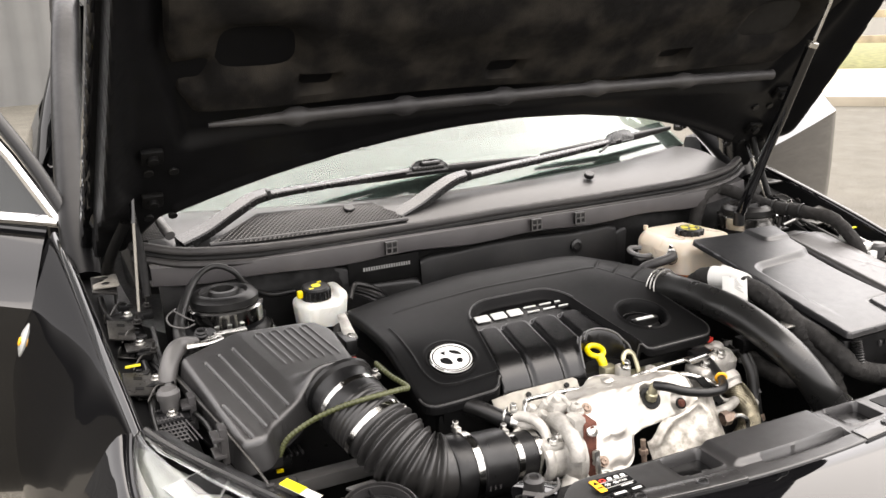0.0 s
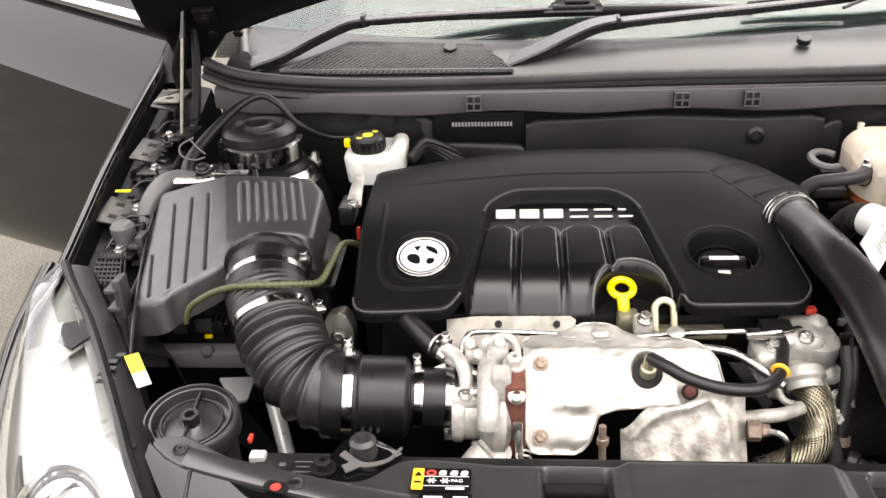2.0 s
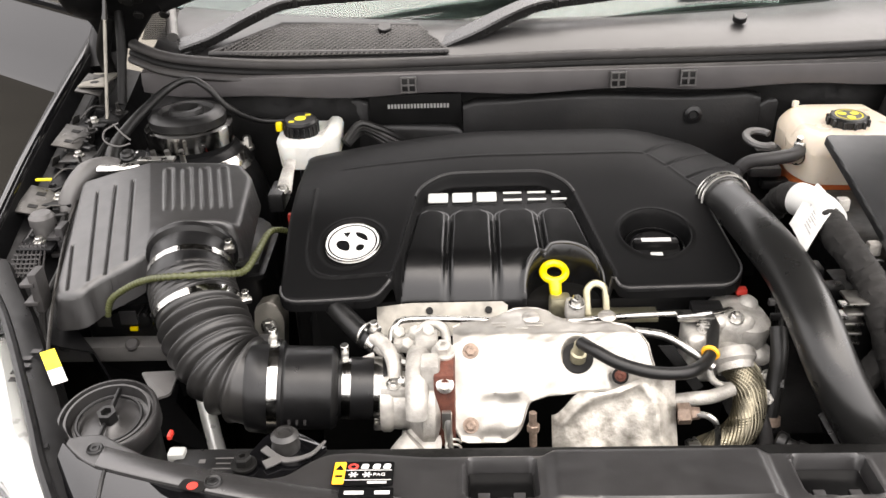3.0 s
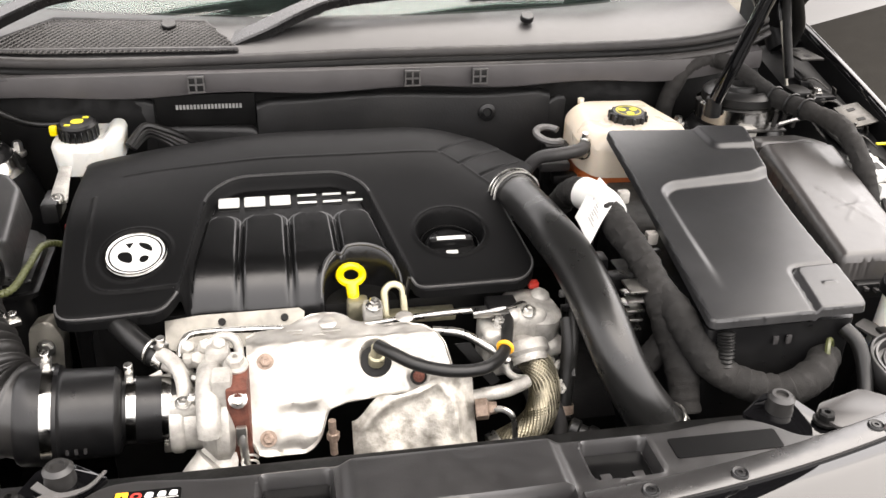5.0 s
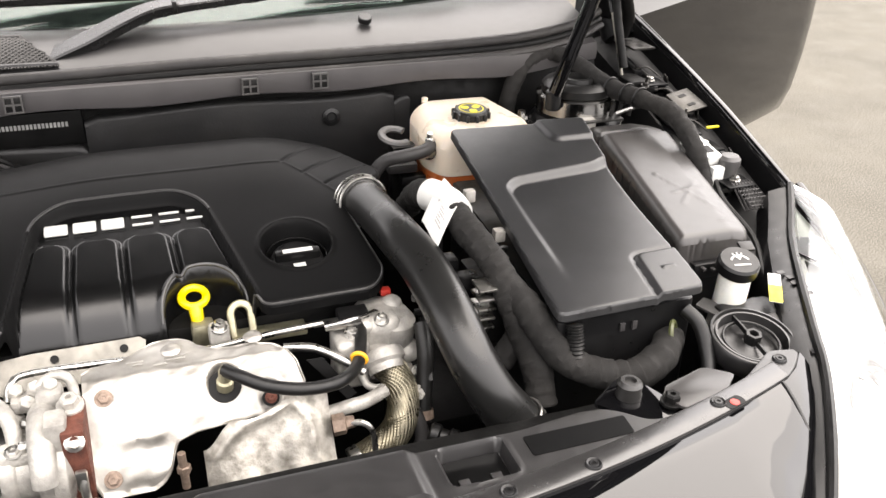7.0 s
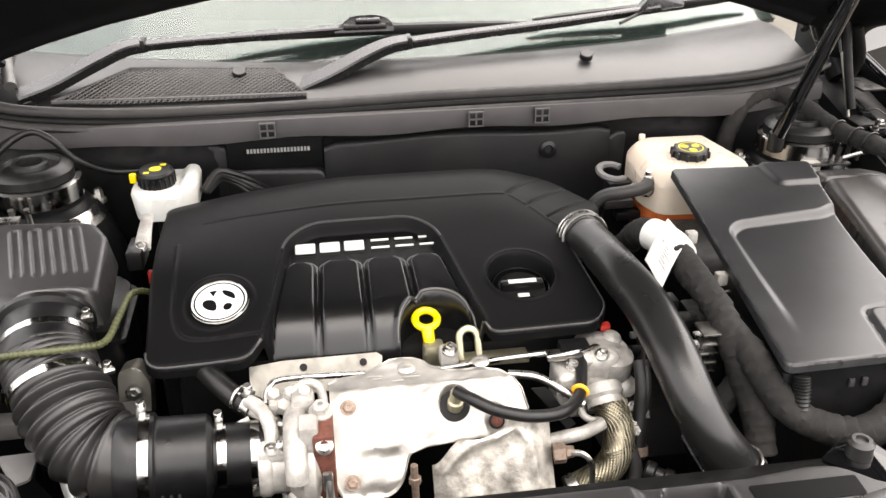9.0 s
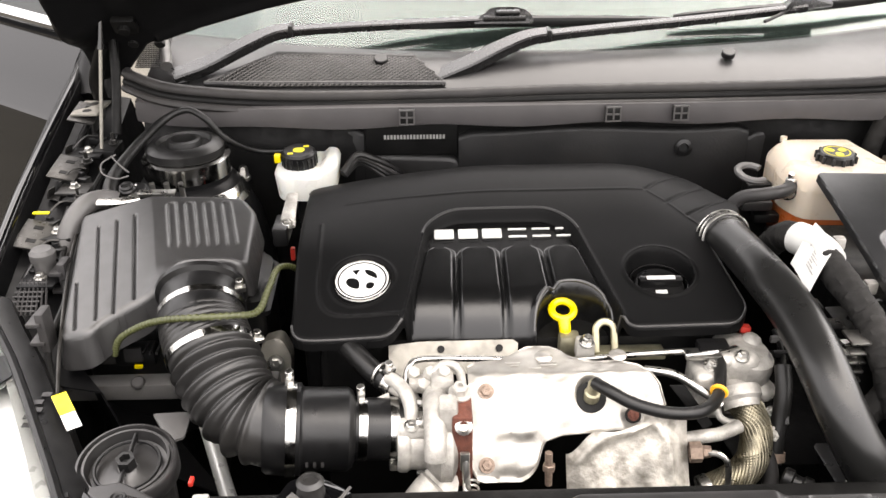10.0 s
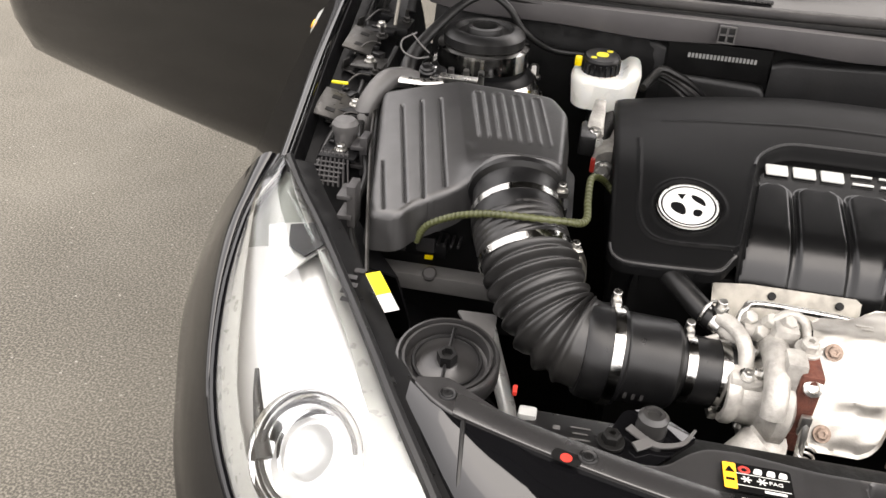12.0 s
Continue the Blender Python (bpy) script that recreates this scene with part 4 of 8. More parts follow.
# ---- air filter box ----
airbox = thing("air_filter_box", "black plastic air filter housing with a ribbed lid", "air filter", (-0.55, 0.37, 0.6))
AIR_OUT = corners([(-0.676, 0.445), (-0.615, 0.492), (-0.462, 0.492), (-0.428, 0.470), (-0.424, 0.31), (-0.436, 0.300), (-0.520, 0.298), (-0.585, 0.252), (-0.636, 0.245), (-0.652, 0.285)], 0.02)
LID = corners([(-0.672, 0.452), (-0.584, 0.476), (-0.460, 0.468), (-0.439, 0.438), (-0.434, 0.306), (-0.505, 0.302), (-0.548, 0.274), (-0.586, 0.251), (-0.600, 0.232), (-0.632, 0.234)], 0.010)
GROOVES = [((-0.596, 0.435), (-0.558, 0.279)), ((-0.618, 0.430), (-0.578, 0.262)), ((-0.640, 0.421), (-0.596, 0.253)), ((-0.638, 0.319), (-0.617, 0.242))]


def air_top(x, y):
    """A lid that slopes to the front, with a tilted side, cut grooves, four loop-shaped ribs and an arch over the outlet."""
    ridge = (x + 0.581) - (0.465 - y) * 0.27
    z = 0.877 - 0.22 * (0.45 - y) - 0.13 * np.maximum(-ridge, 0) - 0.05 * np.maximum(ridge - 0.09, 0)
    for a, b in GROOVES:
        z = z - 0.0034 * np.exp(-(near_line(x, y, [a, b]) / 0.0014) ** 2)
    for k in range(4):
        tx = -0.552 + 0.0237 * k
        q = near_line(x, y, [(tx, 0.450), (tx + 0.022, 0.368)])
        z = z + 0.0018 * np.exp(-((q - 0.0058) / 0.0014) ** 2) * step(0.362, 0.372, y)
    return z + 0.030 * np.exp(-((x + 0.474) / 0.052) ** 4) * step(0.340, 0.300, y)


part("lid", moulded(LID, air_top, 0.0013, 0.008, 0.034, 0.006), AIRPLA, airbox, "ribbed black lid")
bm = bm_new()
prism(bm, [(x, y if y > 0.40 else 0.40 + (y - 0.40) * 0.58) for x, y in AIR_OUT], 0.19, Matrix.Translation((0, 0, 0.60)), 0.004)
part("lower_case", bm, PLASTIC, airbox)
part("flange", prism(bm_new(), [(-0.55 + (x + 0.55) * 1.06, 0.40 + (y - 0.40) * (1.05 if y > 0.40 else 0.64)) for x, y in AIR_OUT], 0.006, Matrix.Translation((0, 0, 0.772)), 0.001), PLASTIC, airbox)
for y in (0.25, 0.37):
    bm = box(bm_new(), (-0.672 + 0.16 * (0.37 - y), y, 0.815), (0.010, 0.024, 0.05), None, 0.002)
    for dz in (-0.012, 0.012):
        box(bm, (-0.679 + 0.16 * (0.37 - y), y, 0.815 + dz), (0.016, 0.03, 0.005), None, 0.001)
    part("latch", bm, GREYPLA, airbox)
bm = lathe(bm_new(), [(0.048, -0.02), (0.049, 0.0), (0.047, 0.004), (0.047, 0.03), (0.052, 0.034), (0.052, 0.04)], at((-0.475, 0.250, 0.826), (-0.15, 0.88, 0.35)), 32)
part("outlet_collar", bm, PLASTIC, airbox)
sensor = part("air_flow_sensor", box(bm_new(), (-0.5790, 0.3100, 0.7400), (0.05, 0.025, 0.024), None, 0.005), PLASTIC, airbox, "black air flow sensor plug")
part("plug_nose", box(bm_new(), (-0.6100, 0.3090, 0.7380), (0.026, 0.018, 0.016), None, 0.003), GREYPLA, sensor, "dark grey connector nose")
for k in range(4):
    part("rib", box(bm_new(), (-0.5640 + 0.008 * k, 0.3010, 0.7530), (0.003, 0.026, 0.004), None, 0.001), GREYPLA, sensor)
part("latch", box(bm_new(), (-0.5790, 0.2965, 0.7470), (0.022, 0.006, 0.020), None, 0.002), GREYPLA, sensor)
part("mounting_boss", lathe(bm_new(), [(0.026, -0.02), (0.026, 0.0), (0.022, 0.004), (0.019, 0.001), (0, 0.001)], at((-0.5790, 0.3390, 0.7500), (0, -0.6, 0.8)), 28), PLASTIC, sensor)
part("lock_tab", box(bm_new(), (-0.5740, 0.2930, 0.7320), (0.010, 0.004, 0.005), None, 0.001), YELLOW, sensor)
part("snorkel", tube(bm_new(), [(-0.640, 0.500, 0.862), (-0.660, 0.492, 0.868), (-0.676, 0.474, 0.866), (-0.690, 0.450, 0.845), (-0.698, 0.430, 0.81)], 0.0140, 14), SNORKEL, airbox, "pale grey snorkel")
part("clip_block", box(bm_new(), (-0.412, 0.455, 0.835), (0.020, 0.050, 0.026), Matrix.Identity(4), 0.004), PLASTIC, airbox)
part("bracket_arm", tube(bm_new(), [(-0.405, 0.452, 0.842), (-0.404, 0.475, 0.852), (-0.402, 0.505, 0.866)], lambda q: 0.0115 - 0.004 * q, 14, 5, 0.4), ALU, airbox, "cast alloy bracket arm")
bolt("bolt", (-0.405, 0.450, 0.846), (0.1, -0.5, 0.85), 0.006, 0.005, STEEL, airbox)
cross = thing("front_crossmember", "grey plastic crossmember with push rivets", "crossmember", (-0.53, 0.27, 0.71), kind="structure")
part("bar", box(bm_new(), (-0.535, 0.270, 0.718), (0.27, 0.026, 0.022), None, 0.004), SNORKEL, cross)
for x in (-0.648, -0.5665):
    part("rivet", disc(bm_new(), at((x, 0.264, 0.726), (0, -0.5, 0.85)), 0.0085, 0.008, 0.002), GREYPLA, cross)
lug = thing("engine_mount_bracket", "dull olive-grey cast bracket between air box and engine", "bracket", (-0.41, 0.32, 0.66))
part("casting", prism(bm_new(), corners([(-0.020, -0.045), (0.018, -0.040), (0.022, 0.012), (0.010, 0.036), (-0.014, 0.030)], 0.008), 0.030, Matrix.Translation((-0.412, 0.335, 0.715)) @ Matrix.Rotation(radians(78), 4, "X"), 0.004), BRACKET, lug)
bolt("bolt", (-0.408, 0.300, 0.728), (0, -1, 0.3), 0.007, 0.006, STEEL, lug)

# ---- intake hose ----
hose = thing("intake_hose", "black ribbed rubber intake hose with steel clamps", "hose", (-0.42, 0.15, 0.7))
HOSE = [(-0.477, 0.262, 0.828), (-0.471, 0.236, 0.820), (-0.457, 0.207, 0.805), (-0.438, 0.175, 0.784), (-0.412, 0.148, 0.765), (-0.370, 0.136, 0.756)]
GROOVE = ((0.445, 0.0045), (0.503, 0.0055), (0.562, 0.0055), (0.640, 0.0055), (0.715, 0.0055), (0.785, 0.0055), (0.842, 0.0050))


def hose_radius(q):
    """Smooth barrels parted by cut grooves, each with a raised lip behind it."""
    r = 0.0478 - 0.0030 * step(0.50, 0.75, q)
    for g, deep in GROOVE:
        r = r - deep * math.exp(-((q - g) / 0.0130) ** 2) + 0.0030 * math.exp(-((q - g - 0.027) / 0.0110) ** 2)
    return float(r) if q > 0.36 else 0.0475 + 0.0012 * abs(math.sin(q * 90))


part("ribbed_hose", tube(bm_new(), HOSE, hose_radius, 44, 48), HOSERUB, hose, sharp=50)
clamp((-0.475, 0.252, 0.826), (-0.2, 0.85, 0.3), 0.0485, 0.008, hose, (0.8, 0.3, 0.5))
clamp((-0.459, 0.209, 0.8055), (-0.35, 0.80, 0.5), 0.0480, 0.008, hose, (0.95, 0.3, 0.1))
AX = Vector((1, 0.09, -0.10)).normalized()
p0 = Vector((-0.368, 0.136, 0.756))
prof = [(0.03, -0.026), (0.044, -0.026), (0.0470, -0.022), (0.0480, -0.010), (0.0485, -0.006), (0.0485, 0.012), (0.0450, 0.014), (0.0440, 0.016), (0.0440, 0.062), (0.040, 0.067), (0.034, 0.069), (0.033, 0.072), (0.033, 0.120), (0.02, 0.121)]
reson = part("resonator", lathe(bm_new(), prof, at(p0, AX), 40), PLASTIC, hose, "smooth black resonator canister")
clamp(p0 + AX * 0.003, AX, 0.0490, 0.010, hose, (0, 0.3, 0.9))
clamp(p0 + AX * 0.077, AX, 0.0330, 0.009, hose, (0, 0.3, 0.9))
clamp(p0 + AX * 0.110, AX, 0.0330, 0.009, hose, (0, -0.5, -0.7))
for k in range(3):
    part("moulded_mark", box(bm_new(), (0.020 + 0.008 * k, -0.0424, -0.010), (0.003, 0.001, 0.012), Matrix.Translation(p0) @ Vector(AX).to_track_quat("X", "Z").to_matrix().to_4x4()), GREYPLA, reson)
vent = thing("breather_hose", "black breather hose with a steel elbow", "hose", (-0.28, 0.2, 0.78))
part("hose", tube(bm_new(), [(-0.312, 0.235, 0.795), (-0.297, 0.212, 0.793), (-0.275, 0.190, 0.783), (-0.258, 0.178, 0.778)], 0.012, 14), RUBBER, vent)
part("elbow", tube(bm_new(), [(-0.262, 0.180, 0.779), (-0.246, 0.170, 0.775), (-0.237, 0.162, 0.765), (-0.236, 0.156, 0.745)], 0.0095, 14), ALU, vent)
clamp((-0.262, 0.180, 0.779), (0.7, -0.5, -0.2), 0.0125, 0.010, vent)
for k in range(5):
    p = Vector((-0.300, 0.2145, 0.8035)).lerp(Vector((-0.272, 0.1855, 0.7935)), k / 4)
    part("print", box(bm_new(), (0, 0, 0), (0.0030, 0.0045 if k % 2 else 0.003, 0.0006), at(p, (0.1, -0.35, 0.93), 0.8)), WHITE, vent, "unreadable white print" if k == 0 else "")
conduit = thing("sensor_conduit", "green-grey convoluted sensor conduit", "cable", (-0.48, 0.2, 0.8))
part("sleeve", tube(bm_new(), [(-0.582, 0.250, 0.778), (-0.570, 0.244, 0.803), (-0.541, 0.232, 0.826), (-0.509, 0.210, 0.847), (-0.478, 0.196, 0.858), (-0.428, 0.196, 0.860), (-0.405, 0.220, 0.850), (-0.404, 0.285, 0.841), (-0.402, 0.345, 0.836), (-0.388, 0.377, 0.820), (-0.37, 0.38, 0.80)], lambda s: 0.0037 + 0.0006 * math.sin(s * 400), 8, 24), GREENW, conduit, sharp=80)

# ---- turbocharger ----
turbo = thing("turbocharger", "cast aluminium turbocharger with a rusty flange", "turbocharger", (-0.22, 0.14, 0.65))
c = Vector((-0.214, 0.134, 0.738))
m = at(c, (1, 0.04, -0.04))
part("compressor_nose", lathe(bm_new(), [(0.024, -0.040), (0.031, -0.040), (0.033, -0.037), (0.033, -0.030), (0.030, -0.026), (0.031, -0.010), (0.040, -0.002), (0.046, 0.004), (0.046, 0.016), (0.036, 0.022), (0.02, 0.024)], m, 36), ALU, turbo)
spiral = [c + Vector((0.004 - 0.004 * i / 20, 0.047 * math.cos(a), 0.047 * math.sin(a))) for i, a in enumerate(np.linspace(-2.6, 2.9, 21))]
part("scroll", tube(bm_new(), spiral, lambda q: 0.020 - 0.009 * q, 16, 3), ALU, turbo)
for a in (0.2, 1.1, 2.0, -0.8, -1.7):
    bolt("bolt", tuple(c + Vector((-0.012, 0.040 * math.cos(a), 0.040 * math.sin(a)))), (-1, 0.2 * math.cos(a), 0.3), 0.0042, 0.008, STEEL, turbo)
part("outlet", tube(bm_new(), [c + Vector((0.002, -0.040, -0.026)), c + Vector((-0.010, -0.046, -0.038)), c + Vector((-0.022, -0.050, -0.056)), c + Vector((-0.028, -0.048, -0.078))], 0.021, 18), ALU, turbo)
part("outlet_rubber", tube(bm_new(), [c + Vector((-0.027, -0.049, -0.072)), c + Vector((-0.034, -0.046, -0.10)), c + Vector((-0.04, -0.04, -0.13))], 0.026, 18, 3), RUBBER, turbo, "black rubber outlet sleeve")
bm = box(bm_new(), (-0.205, 0.158, 0.790), (0.024, 0.022, 0.030), None, 0.005)
box(bm, (-0.200, 0.118, 0.775), (0.020, 0.028, 0.052), None, 0.006)
box(bm, (-0.237, 0.122, 0.764), (0.030, 0.024, 0.014), None, 0.004)
part("boss", bm, ALU, turbo)
bolt("bolt", (-0.238, 0.116, 0.771), (0, -0.3, 1), 0.0055, 0.006, STEEL, turbo)
part("elbow", tube(bm_new(), [(-0.262, 0.176, 0.789), (-0.254, 0.165, 0.792), (-0.244, 0.150, 0.789), (-0.239, 0.138, 0.780), (-0.238, 0.130, 0.768)], 0.0075, 14), ALU, turbo)
flange = part("rusty_flange", box(bm_new(), (-0.186, 0.128, 0.748), (0.021, 0.056, 0.090), Matrix.Identity(4), 0.004), RUST, turbo, "rust-brown turbine flange")
part("copper_washer", disc(bm_new(), at((-0.187, 0.138, 0.792), (0, -0.2, 1)), 0.0115, 0.003, n=20), COPPER, flange, "copper washer")
bolt("bolt", (-0.187, 0.138, 0.794), (0, -0.2, 1), 0.0085, 0.014, ALU, flange)
part("hex_plug", lathe(bm_new(), [(0.009, 0), (0.009, 0.004), (0.0055, 0.006), (0.004, 0.003), (0, 0.003)], at((-0.185, 0.101, 0.781), (0, -0.75, 0.65)), 12), STEEL, flange)
part("actuator_rod", tube(bm_new(), [(-0.183, 0.094, 0.752), (-0.183, 0.088, 0.735), (-0.181, 0.084, 0.70)], 0.0042, 10), STEEL, turbo)
part("clevis", box(bm_new(), (-0.184, 0.091, 0.745), (0.010, 0.006, 0.022), None, 0.002), STEEL, turbo)
coil = [Vector((-0.178 + 0.0075 * math.cos(a), 0.080 + 0.0075 * math.sin(a), 0.725 - 0.0011 * a)) for a in np.linspace(0, 44, 176)]
part("actuator_spring", tube(bm_new(), coil, 0.0014, 6, 1), STEEL, turbo)
part("oil_feed", tube(bm_new(), [(-0.216, 0.168, 0.800), (-0.202, 0.176, 0.806), (-0.188, 0.172, 0.803), (-0.184, 0.160, 0.790), (-0.185, 0.152, 0.77)], 0.0050, 10), ALU, turbo)
bm = bm_new()
for p in ((-0.238, 0.178, 0.790), (-0.220, 0.172, 0.794), (-0.228, 0.164, 0.784), (-0.206, 0.164, 0.800)):
    disc(bm, at(p, (0.3, -0.4, 0.8)), 0.007, 0.012, n=6)
box(bm, (-0.224, 0.170, 0.786), (0.034, 0.020, 0.014), None, 0.004)
part("union_block", bm, ALU, turbo)
part("vacuum_pipe", tube(bm_new(), [(-0.262, 0.165, 0.775), (-0.278, 0.160, 0.770), (-0.292, 0.158, 0.764), (-0.298, 0.155, 0.75)], 0.0035, 8), ALU, turbo)
part("wire_clip", torus(bm_new(), at((-0.272, 0.188, 0.786), (0.7, -0.6, -0.1)), 0.0135, 0.0018, 20, 6), STEEL, turbo)

# ---- heat shields ----
shield = thing("heat_shield", "pressed aluminium exhaust heat shield, bright and bolted", "heat shield", (-0.06, 0.15, 0.7))
PROFILE = [(0.222, 0.797), (0.208, 0.798), (0.185, 0.798), (0.169, 0.797), (0.157, 0.790), (0.147, 0.774), (0.137, 0.759), (0.127, 0.746), (0.117, 0.734), (0.109, 0.721), (0.100, 0.708)]


def profile(q):
    q = min(max(q, 0.0), 1.0) * (len(PROFILE) - 1)
    k = min(int(q), len(PROFILE) - 2)
    return [PROFILE[k][n] + (PROFILE[k + 1][n] - PROFILE[k][n]) * (q - k) for n in (0, 1)]


rows = []
for x in np.linspace(-0.1775, 0.0312, 84):
    x = float(x)
    upper_edge = float(np.interp(x, [-0.178, -0.169, -0.142, -0.128, -0.1195, -0.110, -0.098, -0.084, -0.076, -0.068, -0.051, -0.034, -0.0125, 0.007, 0.019, 0.026, 0.0312], [0.215, 0.174, 0.160, 0.115, 0.070, 0.015, 0.002, 0.015, 0.060, 0.128, 0.178, 0.187, 0.180, 0.221, 0.311, 0.403, 0.520]))
    lower_edge = float(np.interp(x, [-0.178, -0.1745, -0.170, -0.163, -0.124, -0.1155, -0.110, -0.1064, -0.103, -0.0985, -0.0795, -0.01, 0.0277, 0.0312], [0.86, 0.93, 0.985, 1.0, 1.0, 0.97, 0.93, 0.885, 0.80, 0.735, 0.698, 0.668, 0.627, 0.58]))
    row = []
    for j in range(40):
        q = upper_edge + (lower_edge - upper_edge) * j / 39
        y, z = profile(q)
        lift = 0.0013 * math.sin(x * 48 + q * 5) * math.sin(q * 8) + 0.0006 * math.sin(x * 190 + 20 * q) * math.sin(q * 37 + x * 60)
        lift += 0.0030 * math.exp(-((x + 0.128) / 0.024) ** 4 - ((q - 0.665) / 0.030) ** 2) - 0.0026 * math.exp(-((x + 0.128) / 0.026) ** 4 - ((q - 0.755) / 0.040) ** 2) + 0.0022 * math.exp(-((x + 0.128) / 0.028) ** 4 - ((q - 0.90) / 0.05) ** 2)
        lift += 0.0022 * math.exp(-((math.hypot(x + 0.005, (q - 0.575) * 0.12) - 0.013) / 0.003) ** 2)
        lift += 0.0025 * math.exp(-(min(q - upper_edge, lower_edge - q) / 0.012) ** 2)
        dip = math.exp(-(math.hypot(x + 0.047, (q - 0.44) * 0.14) / 0.0135) ** 6)
        row.append((x, y - lift * 0.8 + 0.010 * dip, z + lift * 0.5 - 0.012 * dip))
    rows.append(row)
part("upper_shield", thick(loft(bm_new(), rows), 0.0012), SHIELD, shield)
for p in ((-0.159, 0.152, 0.787), (-0.160, 0.108, 0.724)):
    bolt("bolt", p, (0, -0.75, 0.65), 0.0058, 0.004, COPPER, shield, "rusty bolt head")
for p in ((-0.093, 0.196, 0.800), (-0.011, 0.196, 0.800)):
    part("dimple", lathe(bm_new(), [(0.010, 0), (0.007, 0.003), (0, 0.004)], at(p, (0, -0.1, 1)), 16), SHIELD, shield)
for k, (dx, w) in enumerate(((-0.128, 0.016), (-0.126, 0.010), (-0.104, 0.012), (-0.090, 0.020), (-0.090, 0.020))):
    part("etched_mark", box(bm_new(), (dx, 0.186 - 0.005 * (k % 3), 0.7992), (w, 0.0022, 0.0006)), ALU, shield)
part("bolt_hole", disc(bm_new(), at((-0.005, 0.1335, 0.7655), (0, -0.8, 0.6)), 0.0085, 0.003, n=20), DARK, shield, "dark recessed bolt")
bolt("bolt", (-0.005, 0.1312, 0.7675), (0, -0.8, 0.6), 0.0042, 0.003, RUST, shield, "rust-brown bolt head")
part("sensor_port", disc(bm_new(), at((-0.047, 0.153, 0.775), (0, -0.7, 0.7)), 0.0165, 0.004, n=24), DARK, shield)
rows = []
for x in np.linspace(-0.076, 0.050, 44):
    x = float(x)
    row = []
    start = 0.30 * float(step(-0.045, -0.076, x))
    for j in range(30):
        q = start + (1 - start) * j / 29
        round_off = abs((x + 0.012) / 0.070) ** 4
        z_top = 0.757 + 0.022 * float(step(-0.03, 0.03, x))
        ridge = float(near_line(np.array(x), np.array(q * 0.09), [(-0.066, 0.034), (-0.050, 0.018), (-0.030, 0.004), (0.012, 0.006), (0.026, 0.030), (0.034, 0.085)]))
        lift = 0.0045 * math.exp(-(ridge / 0.0055) ** 2) + 0.0005 * math.sin(x * 90 + 7 * q) * math.sin(11 * q) + 0.004 * math.exp(-((x - 0.005) / 0.022) ** 2 - ((q - 0.55) / 0.22) ** 2)
        y = 0.118 - 0.046 * q ** 1.25 + 0.016 * round_off
        row.append((x, y - lift, z_top - 0.075 * q - 0.010 * round_off + 0.5 * lift))
    rows.append(row)
part("lower_shield", thick(loft(bm_new(), rows), 0.0012), SHIELD2, shield, "stained lower shield with a pressed ridge")
bm = disc(bm_new(), at((-0.096, 0.098, 0.705), (-0.02, 0.1, 1)), 0.0040, 0.040, n=12)
disc(bm, at((-0.096, 0.1005, 0.722), (-0.02, 0.1, 1)), 0.0068, 0.008, n=6)
part("stud", bm, COPPER, shield, "rusty stud and nut")
part("dark_stay", prism(bm_new(), [(0.036, 0.0), (0.052, 0.0), (0.084, -0.045), (0.074, -0.050)], 0.002, Matrix.Translation((0, 0.152, 0.79)) @ Matrix.Rotation(radians(75), 4, "X")), DARK, shield)
bm = bm_new()
bm.faces.new([bm.verts.new(p) for p in ((-0.265, 0.241, 0.7885), (-0.228, 0.244, 0.7912), (-0.122, 0.245, 0.7912), (-0.116, 0.242, 0.788), (-0.119, 0.219, 0.765), (-0.264, 0.214, 0.763))])
part("rear_bracket", thick(bm, 0.0015), BRACKET, shield, "dull pressed bracket plate")
for x in (-0.205, -0.138):
    part("rivet_hole", disc(bm_new(), at((x, 0.2365, 0.7850), (0, -0.7, 0.75)), 0.0042, 0.002, n=14), DARK, shield)
lambda_probe = thing("exhaust_sensor", "steel exhaust temperature sensor with a black sleeved lead", "sensor", (-0.047, 0.15, 0.77))
m = at((-0.047, 0.150, 0.776), (0.05, -0.25, 1))
part("hex_body", lathe(bm_new(), [(0.0085, 0), (0.0085, 0.010), (0.0065, 0.012), (0.0065, 0.024), (0.0045, 0.028), (0, 0.028)], m, 12), ZINC, lambda_probe)
part("lead", tube(bm_new(), [(-0.046, 0.145, 0.800), (-0.033, 0.130, 0.800), (-0.010, 0.117, 0.793), (0.025, 0.110, 0.786), (0.062, 0.119, 0.780), (0.088, 0.148, 0.776), (0.100, 0.180, 0.782), (0.108, 0.212, 0.790)], 0.0068, 12), RUBBER, lambda_probe)
part("orange_tie", torus(bm_new(), at((0.092, 0.156, 0.777), (0.4, 0.8, 0.1)), 0.0075, 0.0025, 16, 6), ORANGE, lambda_probe)

# ---- pipes and the valve casting beside the engine ----
pipe = thing("steel_pipe", "thin bright steel pipe along the engine", "pipe", (-0.08, 0.2, 0.79))
part("tube_run", tube(bm_new(), [(-0.245, 0.176, 0.785), (-0.240, 0.186, 0.797), (-0.225, 0.197, 0.799), (-0.15, 0.203, 0.793), (-0.10, 0.208, 0.785), (-0.05, 0.210, 0.785), (0.02, 0.213, 0.789), (0.088, 0.214, 0.791)], 0.0036, 10), STEEL, pipe)
pipe = thing("steel_pipe", "short bright steel pipe into the valve casting", "pipe", (0.06, 0.17, 0.77))
part("tube_run", tube(bm_new(), [(0.020, 0.195, 0.780), (0.050, 0.187, 0.779), (0.075, 0.172, 0.770), (0.098, 0.158, 0.757)], 0.0050, 10), STEEL, pipe)
